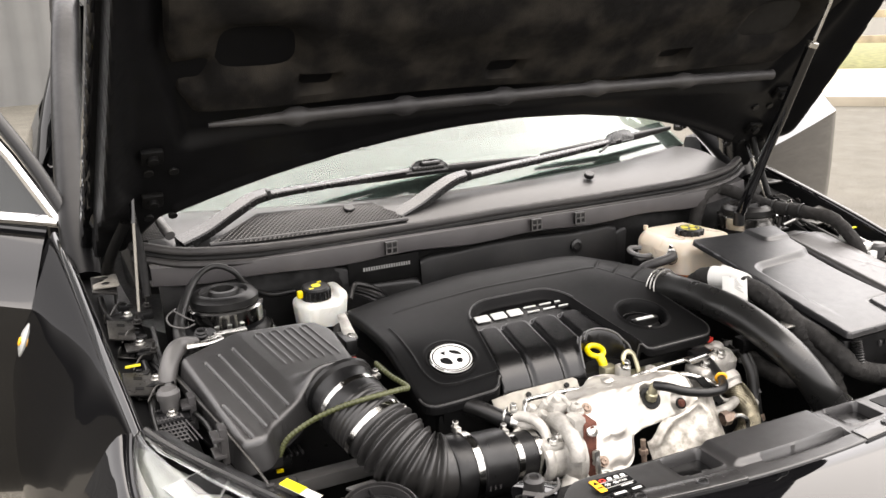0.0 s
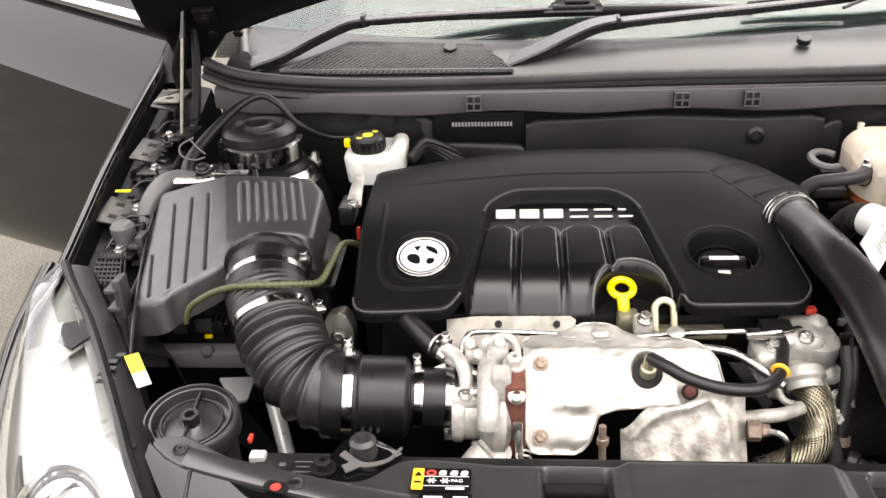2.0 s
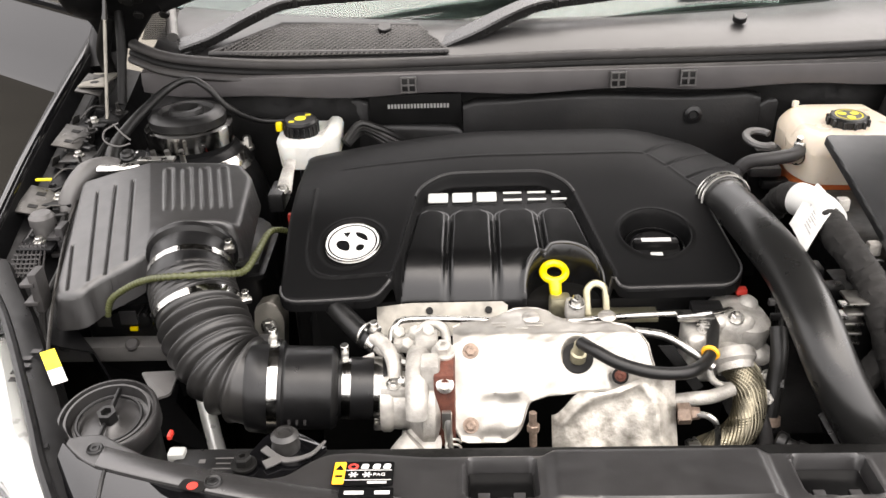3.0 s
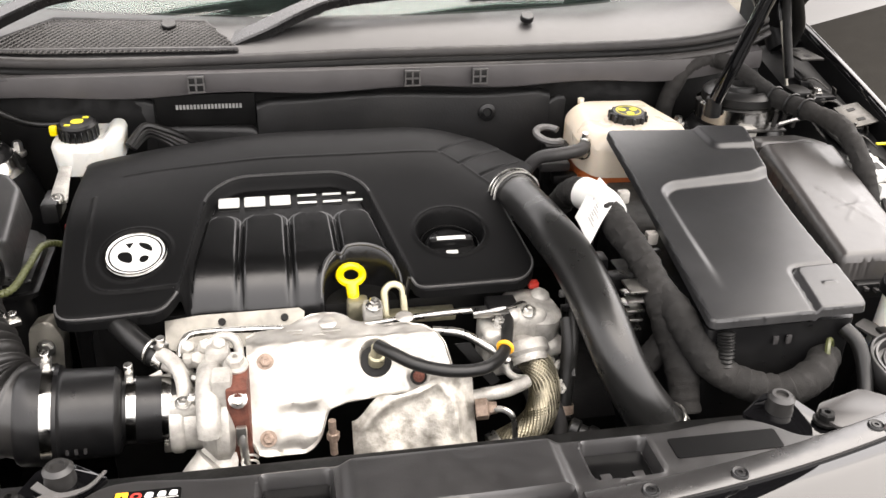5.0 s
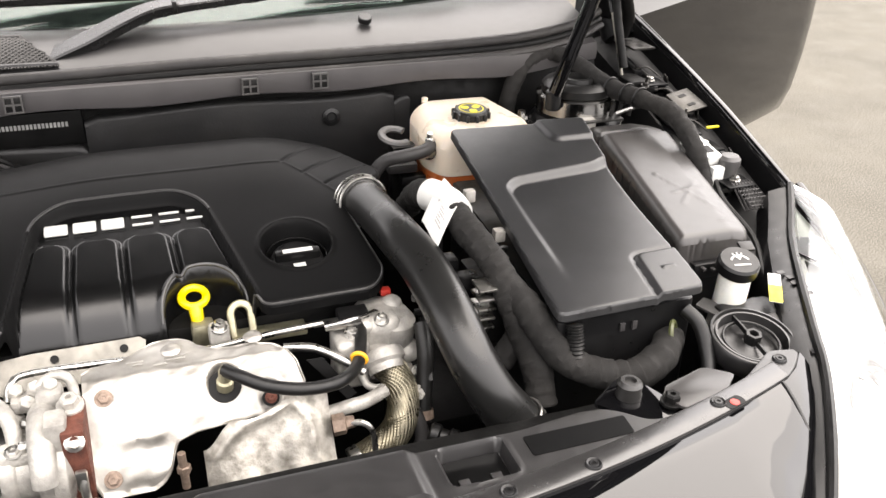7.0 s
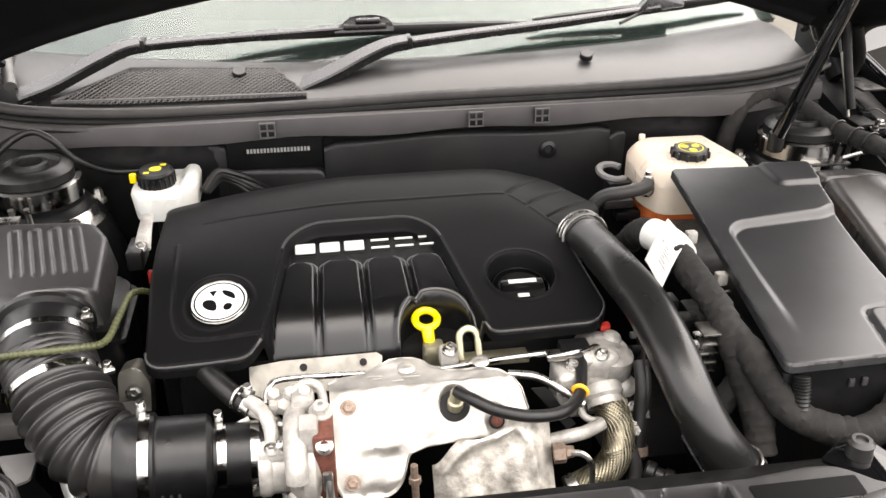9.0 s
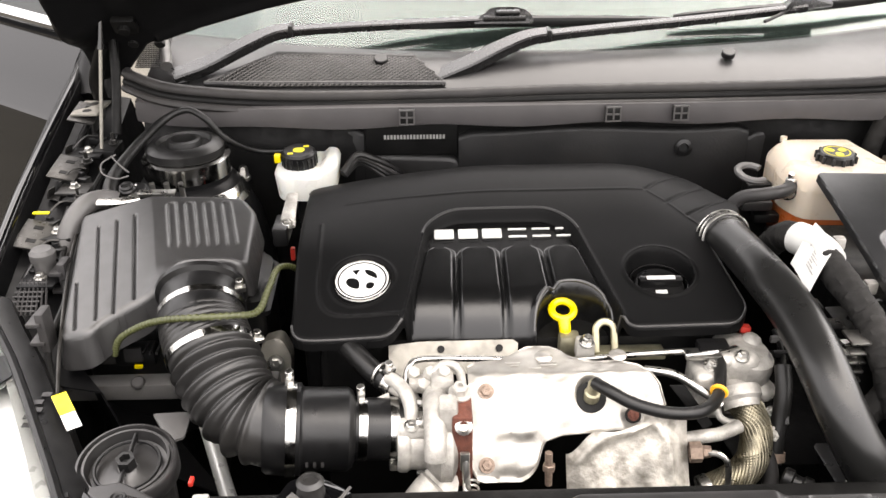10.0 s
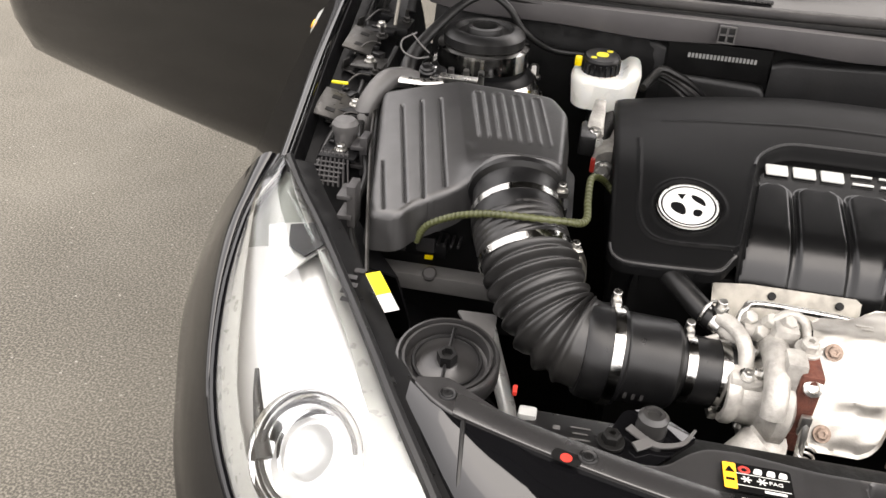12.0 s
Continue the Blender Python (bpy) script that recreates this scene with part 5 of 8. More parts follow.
valve = thing("egr_valve", "rough cast aluminium valve body with hex bolts", "valve", (0.11, 0.22, 0.7))
bm = box(bm_new(), (0.092, 0.200, 0.752), (0.036, 0.046, 0.060), None, 0.008, 3)
box(bm, (0.130, 0.222, 0.752), (0.044, 0.060, 0.085), None, 0.014, 3)
lathe(bm, [(0, -0.04), (0.024, -0.04), (0.028, -0.02), (0.027, 0.004), (0.030, 0.012), (0.028, 0.034), (0.018, 0.044), (0, 0.046)], at((0.140, 0.222, 0.748), (0.15, -0.1, 1)), 22)
for p, r in (((0.158, 0.214, 0.765), 0.014), ((0.160, 0.206, 0.742), 0.016), ((0.150, 0.198, 0.722), 0.015), ((0.122, 0.190, 0.752), 0.018), ((0.112, 0.205, 0.786), 0.012), ((0.150, 0.232, 0.790), 0.012)):
    lump = bm_new()
    bmesh.ops.create_icosphere(lump, subdivisions=2, radius=r, matrix=Matrix.Translation(p) @ Matrix.Diagonal((1, 1.1, 0.85, 1)))
    part("boss", lump, ALU, valve)
lathe(bm, [(0.022, 0.0), (0.024, 0.004), (0.024, 0.012), (0.020, 0.016), (0.020, 0.024)], at((0.124, 0.186, 0.760), (0.1, -0.75, -0.65)), 24)
part("casting", bm, ALU, valve, "rough lumpy casting")
for p, d in (((0.094, 0.194, 0.783), (0, -0.4, 1)), ((0.082, 0.186, 0.770), (0, -0.6, 0.8)), ((0.128, 0.198, 0.792), (0, -0.4, 1)), ((0.112, 0.176, 0.755), (-0.3, -0.8, 0.5)), ((0.163, 0.180, 0.728), (0.3, -0.9, 0.3))):
    bolt("bolt", p, d, 0.0060, 0.009, STEEL, valve)
part("connector", box(bm_new(), (0.100, 0.214, 0.795), (0.034, 0.022, 0.012), Matrix.Identity(4), 0.003), PLASTIC, valve)
part("clip_plate", box(bm_new(), (0.086, 0.206, 0.792), (0.040, 0.018, 0.006), Matrix.Identity(4), 0.002), STEEL, valve)
part("seal", box(bm_new(), (0.146, 0.246, 0.799), (0.012, 0.010, 0.008), None, 0.002), RED, valve, "red plastic plug")
part("drain_pipe", tube(bm_new(), [(0.096, 0.180, 0.765), (0.097, 0.172, 0.748), (0.101, 0.166, 0.736), (0.110, 0.162, 0.731), (0.122, 0.160, 0.731)], 0.0042, 10), ALU, valve)
part("return_pipe", tube(bm_new(), [(0.045, 0.126, 0.737), (0.070, 0.132, 0.736), (0.095, 0.140, 0.733), (0.118, 0.150, 0.735)], 0.0075, 12), ALU, valve)
part("wire", tube(bm_new(), [(0.066, 0.200, 0.795), (0.090, 0.194, 0.801), (0.110, 0.200, 0.801), (0.124, 0.210, 0.798), (0.132, 0.216, 0.790)], 0.002, 6), CLAMP, valve)
flex = thing("braided_flex_pipe", "braided stainless steel flexible exhaust pipe", "pipe", (0.12, 0.15, 0.66))
FLEX = [(0.122, 0.182, 0.752), (0.134, 0.164, 0.740), (0.137, 0.146, 0.722), (0.126, 0.126, 0.703), (0.103, 0.114, 0.690), (0.075, 0.108, 0.680)]
part("core", tube(bm_new(), FLEX, 0.0163, 18), BRAID, flex)
path = smooth_path(FLEX, 14)
for turn in (1, -1):
    bm = bm_new()
    for k in range(26):
        pts = []
        for i, p in enumerate(path):
            d = (path[min(i + 1, len(path) - 1)] - path[max(i - 1, 0)]).normalized()
            a1 = d.cross(Vector((0, 0.3, 1))).normalized()
            a2 = a1.cross(d)
            ang = turn * i * 0.10 + 2 * math.pi * k / 26
            pts.append(p + (a1 * math.cos(ang) + a2 * math.sin(ang)) * (0.0166 + 0.0003 * turn))
        tube(bm, pts, 0.0007, 4, 1)
    part("braid", bm, BRAID, flex, "", "stuff")
for i in (1, -2):
    d = (path[i] - path[i - 1]).normalized()
    part("ferrule", lathe(bm_new(), [(0.0175, -0.006), (0.0190, -0.005), (0.0190, 0.005), (0.0175, 0.006)], at(path[i], d), 20), STEEL, flex)
feed = thing("pressure_pipe", "thin steel pressure pipe with a brass union", "pipe", (0.07, 0.1, 0.68))
part("union", lathe(bm_new(), [(0.011, 0), (0.011, 0.012), (0.007, 0.014), (0.006, 0.022), (0, 0.022)], at((0.050, 0.104, 0.739), (1, -0.1, 0.1)), 6), COPPER, feed)
part("tube_run", tube(bm_new(), [(0.066, 0.100, 0.741), (0.078, 0.096, 0.742), (0.087, 0.092, 0.734), (0.090, 0.090, 0.712), (0.088, 0.088, 0.69)], 0.0032, 8), STEEL, feed)
cool = thing("coolant_pipe", "dark rubber coolant hose beside the valve", "hose", (0.16, 0.12, 0.65))
part("hose", tube(bm_new(), [(0.172, 0.19, 0.785), (0.170, 0.172, 0.765), (0.166, 0.160, 0.735), (0.160, 0.146, 0.705), (0.158, 0.14, 0.69)], 0.0095, 12), RUBBER, cool)
part("grey_pipe", tube(bm_new(), [(0.143, 0.142, 0.715), (0.150, 0.132, 0.698), (0.151, 0.122, 0.678), (0.135, 0.110, 0.658), (0.110, 0.104, 0.648)], 0.0085, 12), GREYPLA, cool)
bm = band(bm_new(), (0.159, 0.143, 0.698), (0.05, 0.4, 0.9), 0.0105, 0.010)
part("hose_clamp", bm, COPPER, cool, "rusty hose clamp")
bolt("bolt", (0.156, 0.150, 0.722), (-0.2, -0.9, 0.4), 0.0065, 0.008, ALU, cool)

# ---- charge air pipe ----
charge = thing("charge_air_pipe", "wide matt black charge air pipe", "pipe", (0.22, 0.23, 0.65))
CHARGE = [(0.152, 0.392, 0.853), (0.157, 0.362, 0.855), (0.163, 0.320, 0.856), (0.170, 0.262, 0.854), (0.179, 0.215, 0.846), (0.184, 0.170, 0.834), (0.187, 0.125, 0.818), (0.193, 0.092, 0.797), (0.208, 0.073, 0.767), (0.230, 0.066, 0.734), (0.250, 0.062, 0.705), (0.27, 0.056, 0.67)]
part("pipe_body", tube(bm_new(), CHARGE, lambda s: 0.0245 + 0.0015 * math.exp(-((s - 0.4) / 0.2) ** 2) + 0.0042 * math.exp(-(s / 0.09) ** 2) + 0.004 * math.exp(-((s - 0.86) / 0.10) ** 2), 28, 8), PIPEPLA, charge)
d = (Vector(CHARGE[1]) - Vector(CHARGE[0])).normalized()
for k in range(3):
    part("wire_clip", torus(bm_new(), at(Vector(CHARGE[0]) + d * (0.004 + 0.009 * k), d + Vector((0, 0, 0.1 * (k - 1)))), 0.0310, 0.0015, 28, 6), STEEL, charge, "bright wire retaining clip")
d = (Vector(CHARGE[-1]) - Vector(CHARGE[-2])).normalized()
for k in range(2):
    part("wire_clip", torus(bm_new(), at(Vector(CHARGE[-3]) + d * (0.004 + 0.012 * k), d), 0.0312, 0.0016, 28, 6), STEEL, charge)

# ---- battery box ----
battery = thing("battery_box", "black plastic battery housing with a dusty cover", "battery", (0.40, 0.29, 0.6))
BAT = corners([(0.288, 0.092), (0.466, 0.096), (0.488, 0.345), (0.508, 0.476), (0.310, 0.488), (0.302, 0.30)], 0.010)
RAISED = corners([(0.318, 0.06), (0.326, 0.20), (0.332, 0.335), (0.350, 0.350), (0.470, 0.362), (0.489, 0.372), (0.60, 0.372), (0.60, 0.06)], 0.012)


def bat_top(x, y):
    z = 0.832 + 0.145 * (y - 0.09)
    z = z - 0.0085 * step(0.005, -0.007, away(x, y, RAISED)) * step(0.12, 0.32, y) + 0.003 * step(0.20, 0.45, y)
    tab = away(x, y, corners([(0.405, 0.06), (0.418, 0.168), (0.52, 0.172), (0.52, 0.06)], 0.012))
    z = z + 0.0030 * step(0.003, -0.003, tab) - 0.0015 * np.exp(-((tab - 0.003) / 0.003) ** 2)
    rear = away(x, y, corners([(0.432, 0.52), (0.440, 0.425), (0.53, 0.425), (0.53, 0.52)], 0.012))
    z = z + 0.0055 * step(0.004, -0.005, rear)
    mark = (np.abs(x - 0.443) < 0.008) & (np.abs(y - 0.135) < 0.0015)
    return z + 0.0012 * mark


part("cover", moulded(BAT, bat_top, 0.0020, 0.003, 0.007, 0.001), BATPLA, battery, "satin black cover with raised panel")
part("case", prism(bm_new(), corners([(0.2915, 0.100), (0.462, 0.104), (0.484, 0.345), (0.503, 0.470), (0.313, 0.483), (0.305, 0.30)], 0.008), 0.215, Matrix.Translation((0, 0, 0.60)), 0.003), PLASTIC, battery)
for x in (0.37, 0.385):
    part("vent_slot", box(bm_new(), (x, 0.0995, 0.797), (0.006, 0.003, 0.010), None, 0.001), GREYPLA, battery)
part("tray", box(bm_new(), (0.39, 0.28, 0.59), (0.24, 0.42, 0.03), None, 0.006), PLASTIC, battery)

# ---- fuse box ----
fuse = thing("fuse_box", "black plastic fuse box with a sloping dusty lid", "fuse box", (0.57, 0.33, 0.62))
FUSE = corners([(0.540, 0.480), (0.661, 0.482), (0.601, 0.200), (0.588, 0.187), (0.492, 0.188)], 0.010)


def fuse_top(x, y):
    ridge = 0.505 + 0.18 * (y - 0.15)
    z = 0.838 + 0.09 * (y - 0.15) - 0.22 * np.maximum(x - ridge - 0.055, 0) - 0.25 * np.maximum(ridge - 0.012 - x, 0)
    for a, b in (((0.545, 0.262), (0.598, 0.318)), ((0.598, 0.300), (0.548, 0.292)), ((0.552, 0.345), (0.585, 0.235)), ((0.568, 0.215), (0.582, 0.215))):
        z = z + 0.0012 * np.exp(-(near_line(x, y, [a, b]) / 0.0015) ** 2)
    return z


part("lid", moulded(FUSE, fuse_top, 0.0035, 0.010, 0.03, 0.002), FUSEPLA, fuse, "dusty charcoal lid")
part("case", prism(bm_new(), [(0.568 + (x - 0.568) * 0.95, 0.34 + (y - 0.34) * 0.97) for x, y in FUSE], 0.18, Matrix.Translation((0, 0, 0.63)), 0.003), PLASTIC, fuse)
part("lid_catch", box(bm_new(), (0.535, 0.180, 0.80), (0.05, 0.012, 0.02), None, 0.003), PLASTIC, fuse)
REAR = corners([(0.543, 0.486), (0.662, 0.488), (0.660, 0.528), (0.550, 0.530)], 0.008)
part("rear_lid", moulded(REAR, lambda x, y: fuse_top(x, 0.48 + 0 * y) - 0.004 - 0.15 * (y - 0.488), 0.004, 0.006, 0.03, 0.001), FUSEPLA, fuse, "short rear lid")
for k in range(4):
    part("contact", box(bm_new(), (0.520 + 0.014 * k, 0.172, 0.806 - 0.003 * (k % 2)), (0.005, 0.010, 0.004), None, 0.001), GREYPLA, fuse)

# ---- coolant expansion tank ----
tank = thing("coolant_tank", "translucent coolant tank, part full of orange fluid", "coolant tank", (0.37, 0.56, 0.7))
TANK = corners([(0.292, 0.545), (0.308, 0.500), (0.430, 0.492), (0.462, 0.540), (0.440, 0.668), (0.330, 0.672), (0.300, 0.645)], 0.018)
part("upper_shell", moulded(TANK, lambda x, y: 0.878 - 0.010 * step(0.02, 0.0, -away(x, y, TANK)) + 0 * x, 0.004, 0.013, 0.040), TANKPLA, tank)
part("lower_shell", prism(bm_new(), [(0.37 + (x - 0.37) * 0.97, 0.576 + (y - 0.576) * 0.97) for x, y in TANK], 0.071, Matrix.Translation((0, 0, 0.762))), FLUID, tank, "orange fluid filled lower half")
m = at((0.372, 0.566, 0.872), (0, -0.05, 1)) @ Matrix.Diagonal((0.88, 0.88, 0.88, 1))
prof = [(0, 0.022), (0.026, 0.022), (0.029, 0.019), (0.030, 0.0), (0.024, -0.004)]
cap = part("filler_cap", lathe(bm_new(), prof, m, 36), PLASTIC, tank, "black cap with yellow pictogram")
for k in range(12):
    a = 2 * math.pi * k / 12
    part("grip", box(bm_new(), (0.0305 * math.cos(a), 0.0305 * math.sin(a), 0.010), (0.005, 0.005, 0.018), m, 0.001, 1), PLASTIC, cap)
ink = bm_new()
torus(ink, m @ Matrix.Translation((0, 0, 0.0225)), 0.020, 0.0012, 32, 4, 0.3)
for k in range(3):
    a = 2 * math.pi * k / 3 + 0.5
    prism(ink, rounded([(0.004, -0.006), (0.017, -0.007), (0.018, 0.006), (0.005, 0.006)], 1), 0.0004, m @ Matrix.Rotation(a, 4, "Z") @ Matrix.Translation((0, 0, 0.0222)))
part("pictogram", ink, YELLOWINK, cap)
part("spout", tube(bm_new(), [(0.292, 0.535, 0.842), (0.275, 0.528, 0.846)], 0.010, 12, 1), TANKPLA, tank)
part("nipple", disc(bm_new(), at((0.330, 0.655, 0.874), (0, 0, 1)), 0.005, 0.009, n=12), TANKPLA, tank)
chose = thing("coolant_hose", "black rubber hose into the coolant tank", "hose", (0.25, 0.5, 0.8))
part("hose", tube(bm_new(), [(0.304, 0.536, 0.856), (0.284, 0.514, 0.854), (0.256, 0.512, 0.850), (0.225, 0.525, 0.838), (0.205, 0.525, 0.805), (0.20, 0.51, 0.76)], 0.0095, 14), GREYPLA, chose)
clamp((0.296, 0.528, 0.847), (0.8, 0.6, -0.2), 0.0115, 0.008, chose)
pump = thing("bracket_with_lifting_hook", "pale metal hook bracket beside the coolant tank", "bracket", (0.26, 0.6, 0.75))
part("hook", torus(bm_new(), at((0.262, 0.585, 0.852), (0.1, -0.2, 1)), 0.021, 0.006, 24, 8, 0.8, (0.3, 4.9)), SNORKEL, pump)
part("stay", box(bm_new(), (0.272, 0.585, 0.79), (0.04, 0.03, 0.10), None, 0.008), DARK, pump)
for dz in (0.0, 0.02, 0.045):
    part("connector", box(bm_new(), (0.262 + dz, 0.555, 0.815 - dz), (0.045, 0.02, 0.014), None, 0.004), GREYPLA if dz == 0 else PLASTIC, pump)

# ---- brake fluid reservoir ----
brake = thing("brake_fluid_reservoir", "white plastic brake fluid reservoir with a black cap", "reservoir", (-0.39, 0.64, 0.75))
RES = corners([(-0.446, 0.616), (-0.432, 0.596), (-0.372, 0.592), (-0.350, 0.62), (-0.350, 0.69), (-0.40, 0.695), (-0.446, 0.66)], 0.014)
part("tank", moulded(RES, lambda x, y: 0.860 + 0.008 * step(-0.378, -0.366, x) + 0 * y, 0.003, 0.010, 0.036, -0.004), WHITEPLA, brake)
part("foot", box(bm_new(), (-0.392, 0.650, 0.785), (0.050, 0.06, 0.05), None, 0.012), RUBBER, brake, "black rubber foot")
m = at((-0.4075, 0.631, 0.858), (0, -0.12, 1))
cap = part("cap", lathe(bm_new(), [(0, 0.026), (0.022, 0.026), (0.025, 0.023), (0.026, 0.004), (0.024, 0.0)], m, 32), PLASTIC, brake, "ridged black cap with yellow print")
for k in range(20):
    a = 2 * math.pi * k / 20
    part("ridge", box(bm_new(), (0.026 * math.cos(a), 0.026 * math.sin(a), 0.012), (0.002, 0.003, 0.016), m, 0.0005, 1), PLASTIC, cap)
ink = prism(bm_new(), rounded([(-0.008, -0.007), (0.008, -0.007), (0.009, 0.004), (0.004, 0.008), (-0.008, 0.006)], 2), 0.0004, m @ Matrix.Translation((0, 0, 0.0262)))
box(ink, (0.010, 0.012, 0.0264), (0.008, 0.005, 0.0005), m)
box(ink, (-0.011, -0.011, 0.0264), (0.008, 0.005, 0.0005), m)
part("print", ink, YELLOWINK, cap)
part("filler_tag", box(bm_new(), (-0.4385, 0.622, 0.874), (0.010, 0.010, 0.014), None, 0.003), YELLOW, brake, "small yellow filler tag")
master = thing("master_cylinder", "grey cast master cylinder under the reservoir", "cylinder", (-0.385, 0.6, 0.72))
part("barrel", tube(bm_new(), [(-0.385, 0.70, 0.77), (-0.378, 0.53, 0.765)], 0.022, 16, 1), ALU, master)
bolt("bolt", (-0.385, 0.515, 0.765), (0, -1, 0.2), 0.010, 0.012, STEEL, master)
lever = thing("cylinder_bracket", "cast bracket arm bolted under the brake reservoir", "bracket", (-0.385, 0.58, 0.78))
part("arm", tube(bm_new(), [(-0.378, 0.610, 0.825), (-0.384, 0.592, 0.805), (-0.394, 0.572, 0.782)], lambda q: 0.008 + 0.004 * q, 12, 5, 0.6), PLATE, lever)
bolt("bolt", (-0.396, 0.563, 0.782), (0, -1, 0.3), 0.006, 0.008, STEEL, lever)
lines = thing("brake_lines", "bundle of dark brake pipes behind the engine", "pipes", (-0.3, 0.68, 0.82))
for k in range(4):
    part("brake_pipe", tube(bm_new(), [(-0.345, 0.63 + 0.012 * k, 0.845 - 0.006 * k), (-0.325, 0.66 + 0.010 * k, 0.862 - 0.008 * k), (-0.30, 0.665 + 0.006 * k, 0.855 - 0.008 * k), (-0.275, 0.672, 0.840 - 0.008 * k), (-0.255, 0.685, 0.82 - 0.008 * k)], 0.0050, 8), GREYPLA if k % 2 else RUBBER, lines)

# ---- suspension towers ----
for s in (-1, 1):
    tower = thing("suspension_tower", "black painted strut tower with a rubber top mount", "strut tower", (s * 0.57, 0.612, 0.6), "strut towers")
    m = at((s * 0.57, 0.612, 0.60), (0, 0, 1))
    part("turret", lathe(bm_new(), [(0.12, 0), (0.115, 0.12), (0.10, 0.19), (0.085, 0.225), (0.072, 0.245), (0.066, 0.252), (0.062, 0.253), (0.062, 0.27), (0.054, 0.273)], m, 40), INNERPAINT, tower)
    part("clamp_ring", lathe(bm_new(), [(0.056, 0.258), (0.0635, 0.260), (0.0635, 0.285), (0.052, 0.288)], m, 40), CLAMP, tower, "bright steel clamp ring")
    part("lower_band", lathe(bm_new(), [(0.0875, 0.2235), (0.0765, 0.242), (0.074, 0.243)], m, 40), CLAMP, tower, "bright lower band")
    part("rubber_mount", lathe(bm_new(), [(0.050, 0.285), (0.056, 0.289), (0.056, 0.300), (0.050, 0.306), (0.040, 0.308), (0.036, 0.302), (0.026, 0.302), (0.024, 0.310), (0.018, 0.311), (0.017, 0.292), (0, 0.292)], m, 40), RUBBER, tower)
    part("groove_ring", torus(bm_new(), m @ Matrix.Translation((0, 0, 0.304)), 0.043, 0.003, 40, 8), RUBBER, tower)
    for a in (0.6, 2.6, 4.4):
        bolt("stud", (s * 0.57 + 0.085 * math.cos(a), 0.612 + 0.085 * math.sin(a), 0.825), (0, 0, 1), 0.007, 0.022, STEEL, tower)

# ---- bonnet gas struts and hinges ----
gas = thing("gas_strut", "slim black gas strut holding up the bonnet", "gas strut", (0.51, 0.57, 0.9))
a, b = Vector((0.509, 0.572, 0.895)), Vector((0.588, 0.392, 1.445))
part("cylinder", tube(bm_new(), [a, a.lerp(b, 0.64)], 0.0105, 16, 1), PAINT, gas)
part("rod", tube(bm_new(), [a.lerp(b, 0.62), b], 0.004, 12, 1), STEEL, gas)
part("collar", disc(bm_new(), at(a.lerp(b, 0.635), b - a), 0.0115, 0.012), STEEL, gas)
part("end_socket", disc(bm_new(), at(a + Vector((0, 0, -0.02)), (0, 0, 1)), 0.012, 0.03), PLASTIC, gas)
for s in (-1, 1):
    bm = box(bm_new(), (s * 0.70, 0.66, 0.878), (0.035, 0.05, 0.014), None, 0.004)
    hinge = part("bonnet_hinge", bm, DARK, car, "black steel hinge with a bright link")
    foot, top = ((-0.704, 0.645, 0.885), (-0.682, 0.702, 1.12)) if s < 0 else ((0.688, 0.675, 0.885), (0.689, 0.765, 1.04))
    mid = Vector(foot).lerp(Vector(top), 0.6)
    part("bright_link", tube(bm_new(), [foot, mid], 0.0026, 10, 1), BRACKET, hinge)
    part("dark_sleeve", tube(bm_new(), [mid, top], 0.0048, 10, 1), PAINT, hinge)
    part("dark_link", tube(bm_new(), [(s * 0.686, 0.668, 0.90), (s * 0.684, 0.70, 0.97), (s * 0.688, 0.73, 1.03)], 0.007, 10, 3), DARK, hinge)
    part("hinge_plate", box(bm_new(), (s * 0.745, 0.74, 0.918), (0.042, 0.070, 0.004), Matrix.Identity(4), 0.001), BRACKET if s < 0 else PLATE, hinge)
    for dy in (-0.018, 0.018):
        part("plate_hole", disc(bm_new(), at((s * 0.745, 0.74 + dy, 0.9185), (0, 0, 1)), 0.007, 0.002, n=16), DARK, hinge)
    part("arm", tube(bm_new(), [(s * 0.738, 0.77, 0.925), (s * 0.728, 0.74, 0.965), (s * 0.70, 0.72, 1.02)], 0.011, 10, 4, 0.5), DARK, hinge)

# ---- wipers ----
wiper = thing("windscreen_wiper", "black wiper arm resting on the windscreen", "wiper", (-0.594, 0.75, 0.96), "wipers")
part("arm", strip([(-0.612, 0.756, 0.962), (-0.565, 0.770, 0.975), (-0.510, 0.790, 0.998), (-0.465, 0.812, 1.014), (-0.430, 0.824, 1.018)], lambda q: 0.036 - 0.010 * q, lambda q: 0.015), WIPERPLA, wiper, "glossy black arm")
part("knuckle", box(bm_new(), (-0.432, 0.823, 1.018), (0.007, 0.032, 0.018), Matrix.Identity(4), 0.002), PLASTIC, wiper)
part("rod", strip([(-0.436, 0.822, 1.016), (-0.36, 0.832, 1.018), (-0.22, 0.846, 1.020), (-0.10, 0.856, 1.022)], lambda q: 0.020 - 0.006 * q, lambda q: 0.011), WIPERPLA, wiper)
part("pivot_cap", disc(bm_new(), at((-0.600, 0.758, 0.946), (-0.1, -0.3, 1)), 0.014, 0.016), PLASTIC, wiper)
holder = bm_new()
prism(holder, corners([(-0.055, -0.012), (0.050, -0.012), (0.042, 0.008), (0.018, 0.015), (-0.022, 0.014)], 0.006), 0.020, Matrix.Translation((-0.085, 0.868, 1.022)) @ Matrix.Rotation(radians(70), 4, "X"), 0.003)
box(holder, (-0.085, 0.852, 1.026), (0.070, 0.022, 0.010), None, 0.003)
box(holder, (-0.080, 0.846, 1.036), (0.040, 0.016, 0.008), None, 0.003)
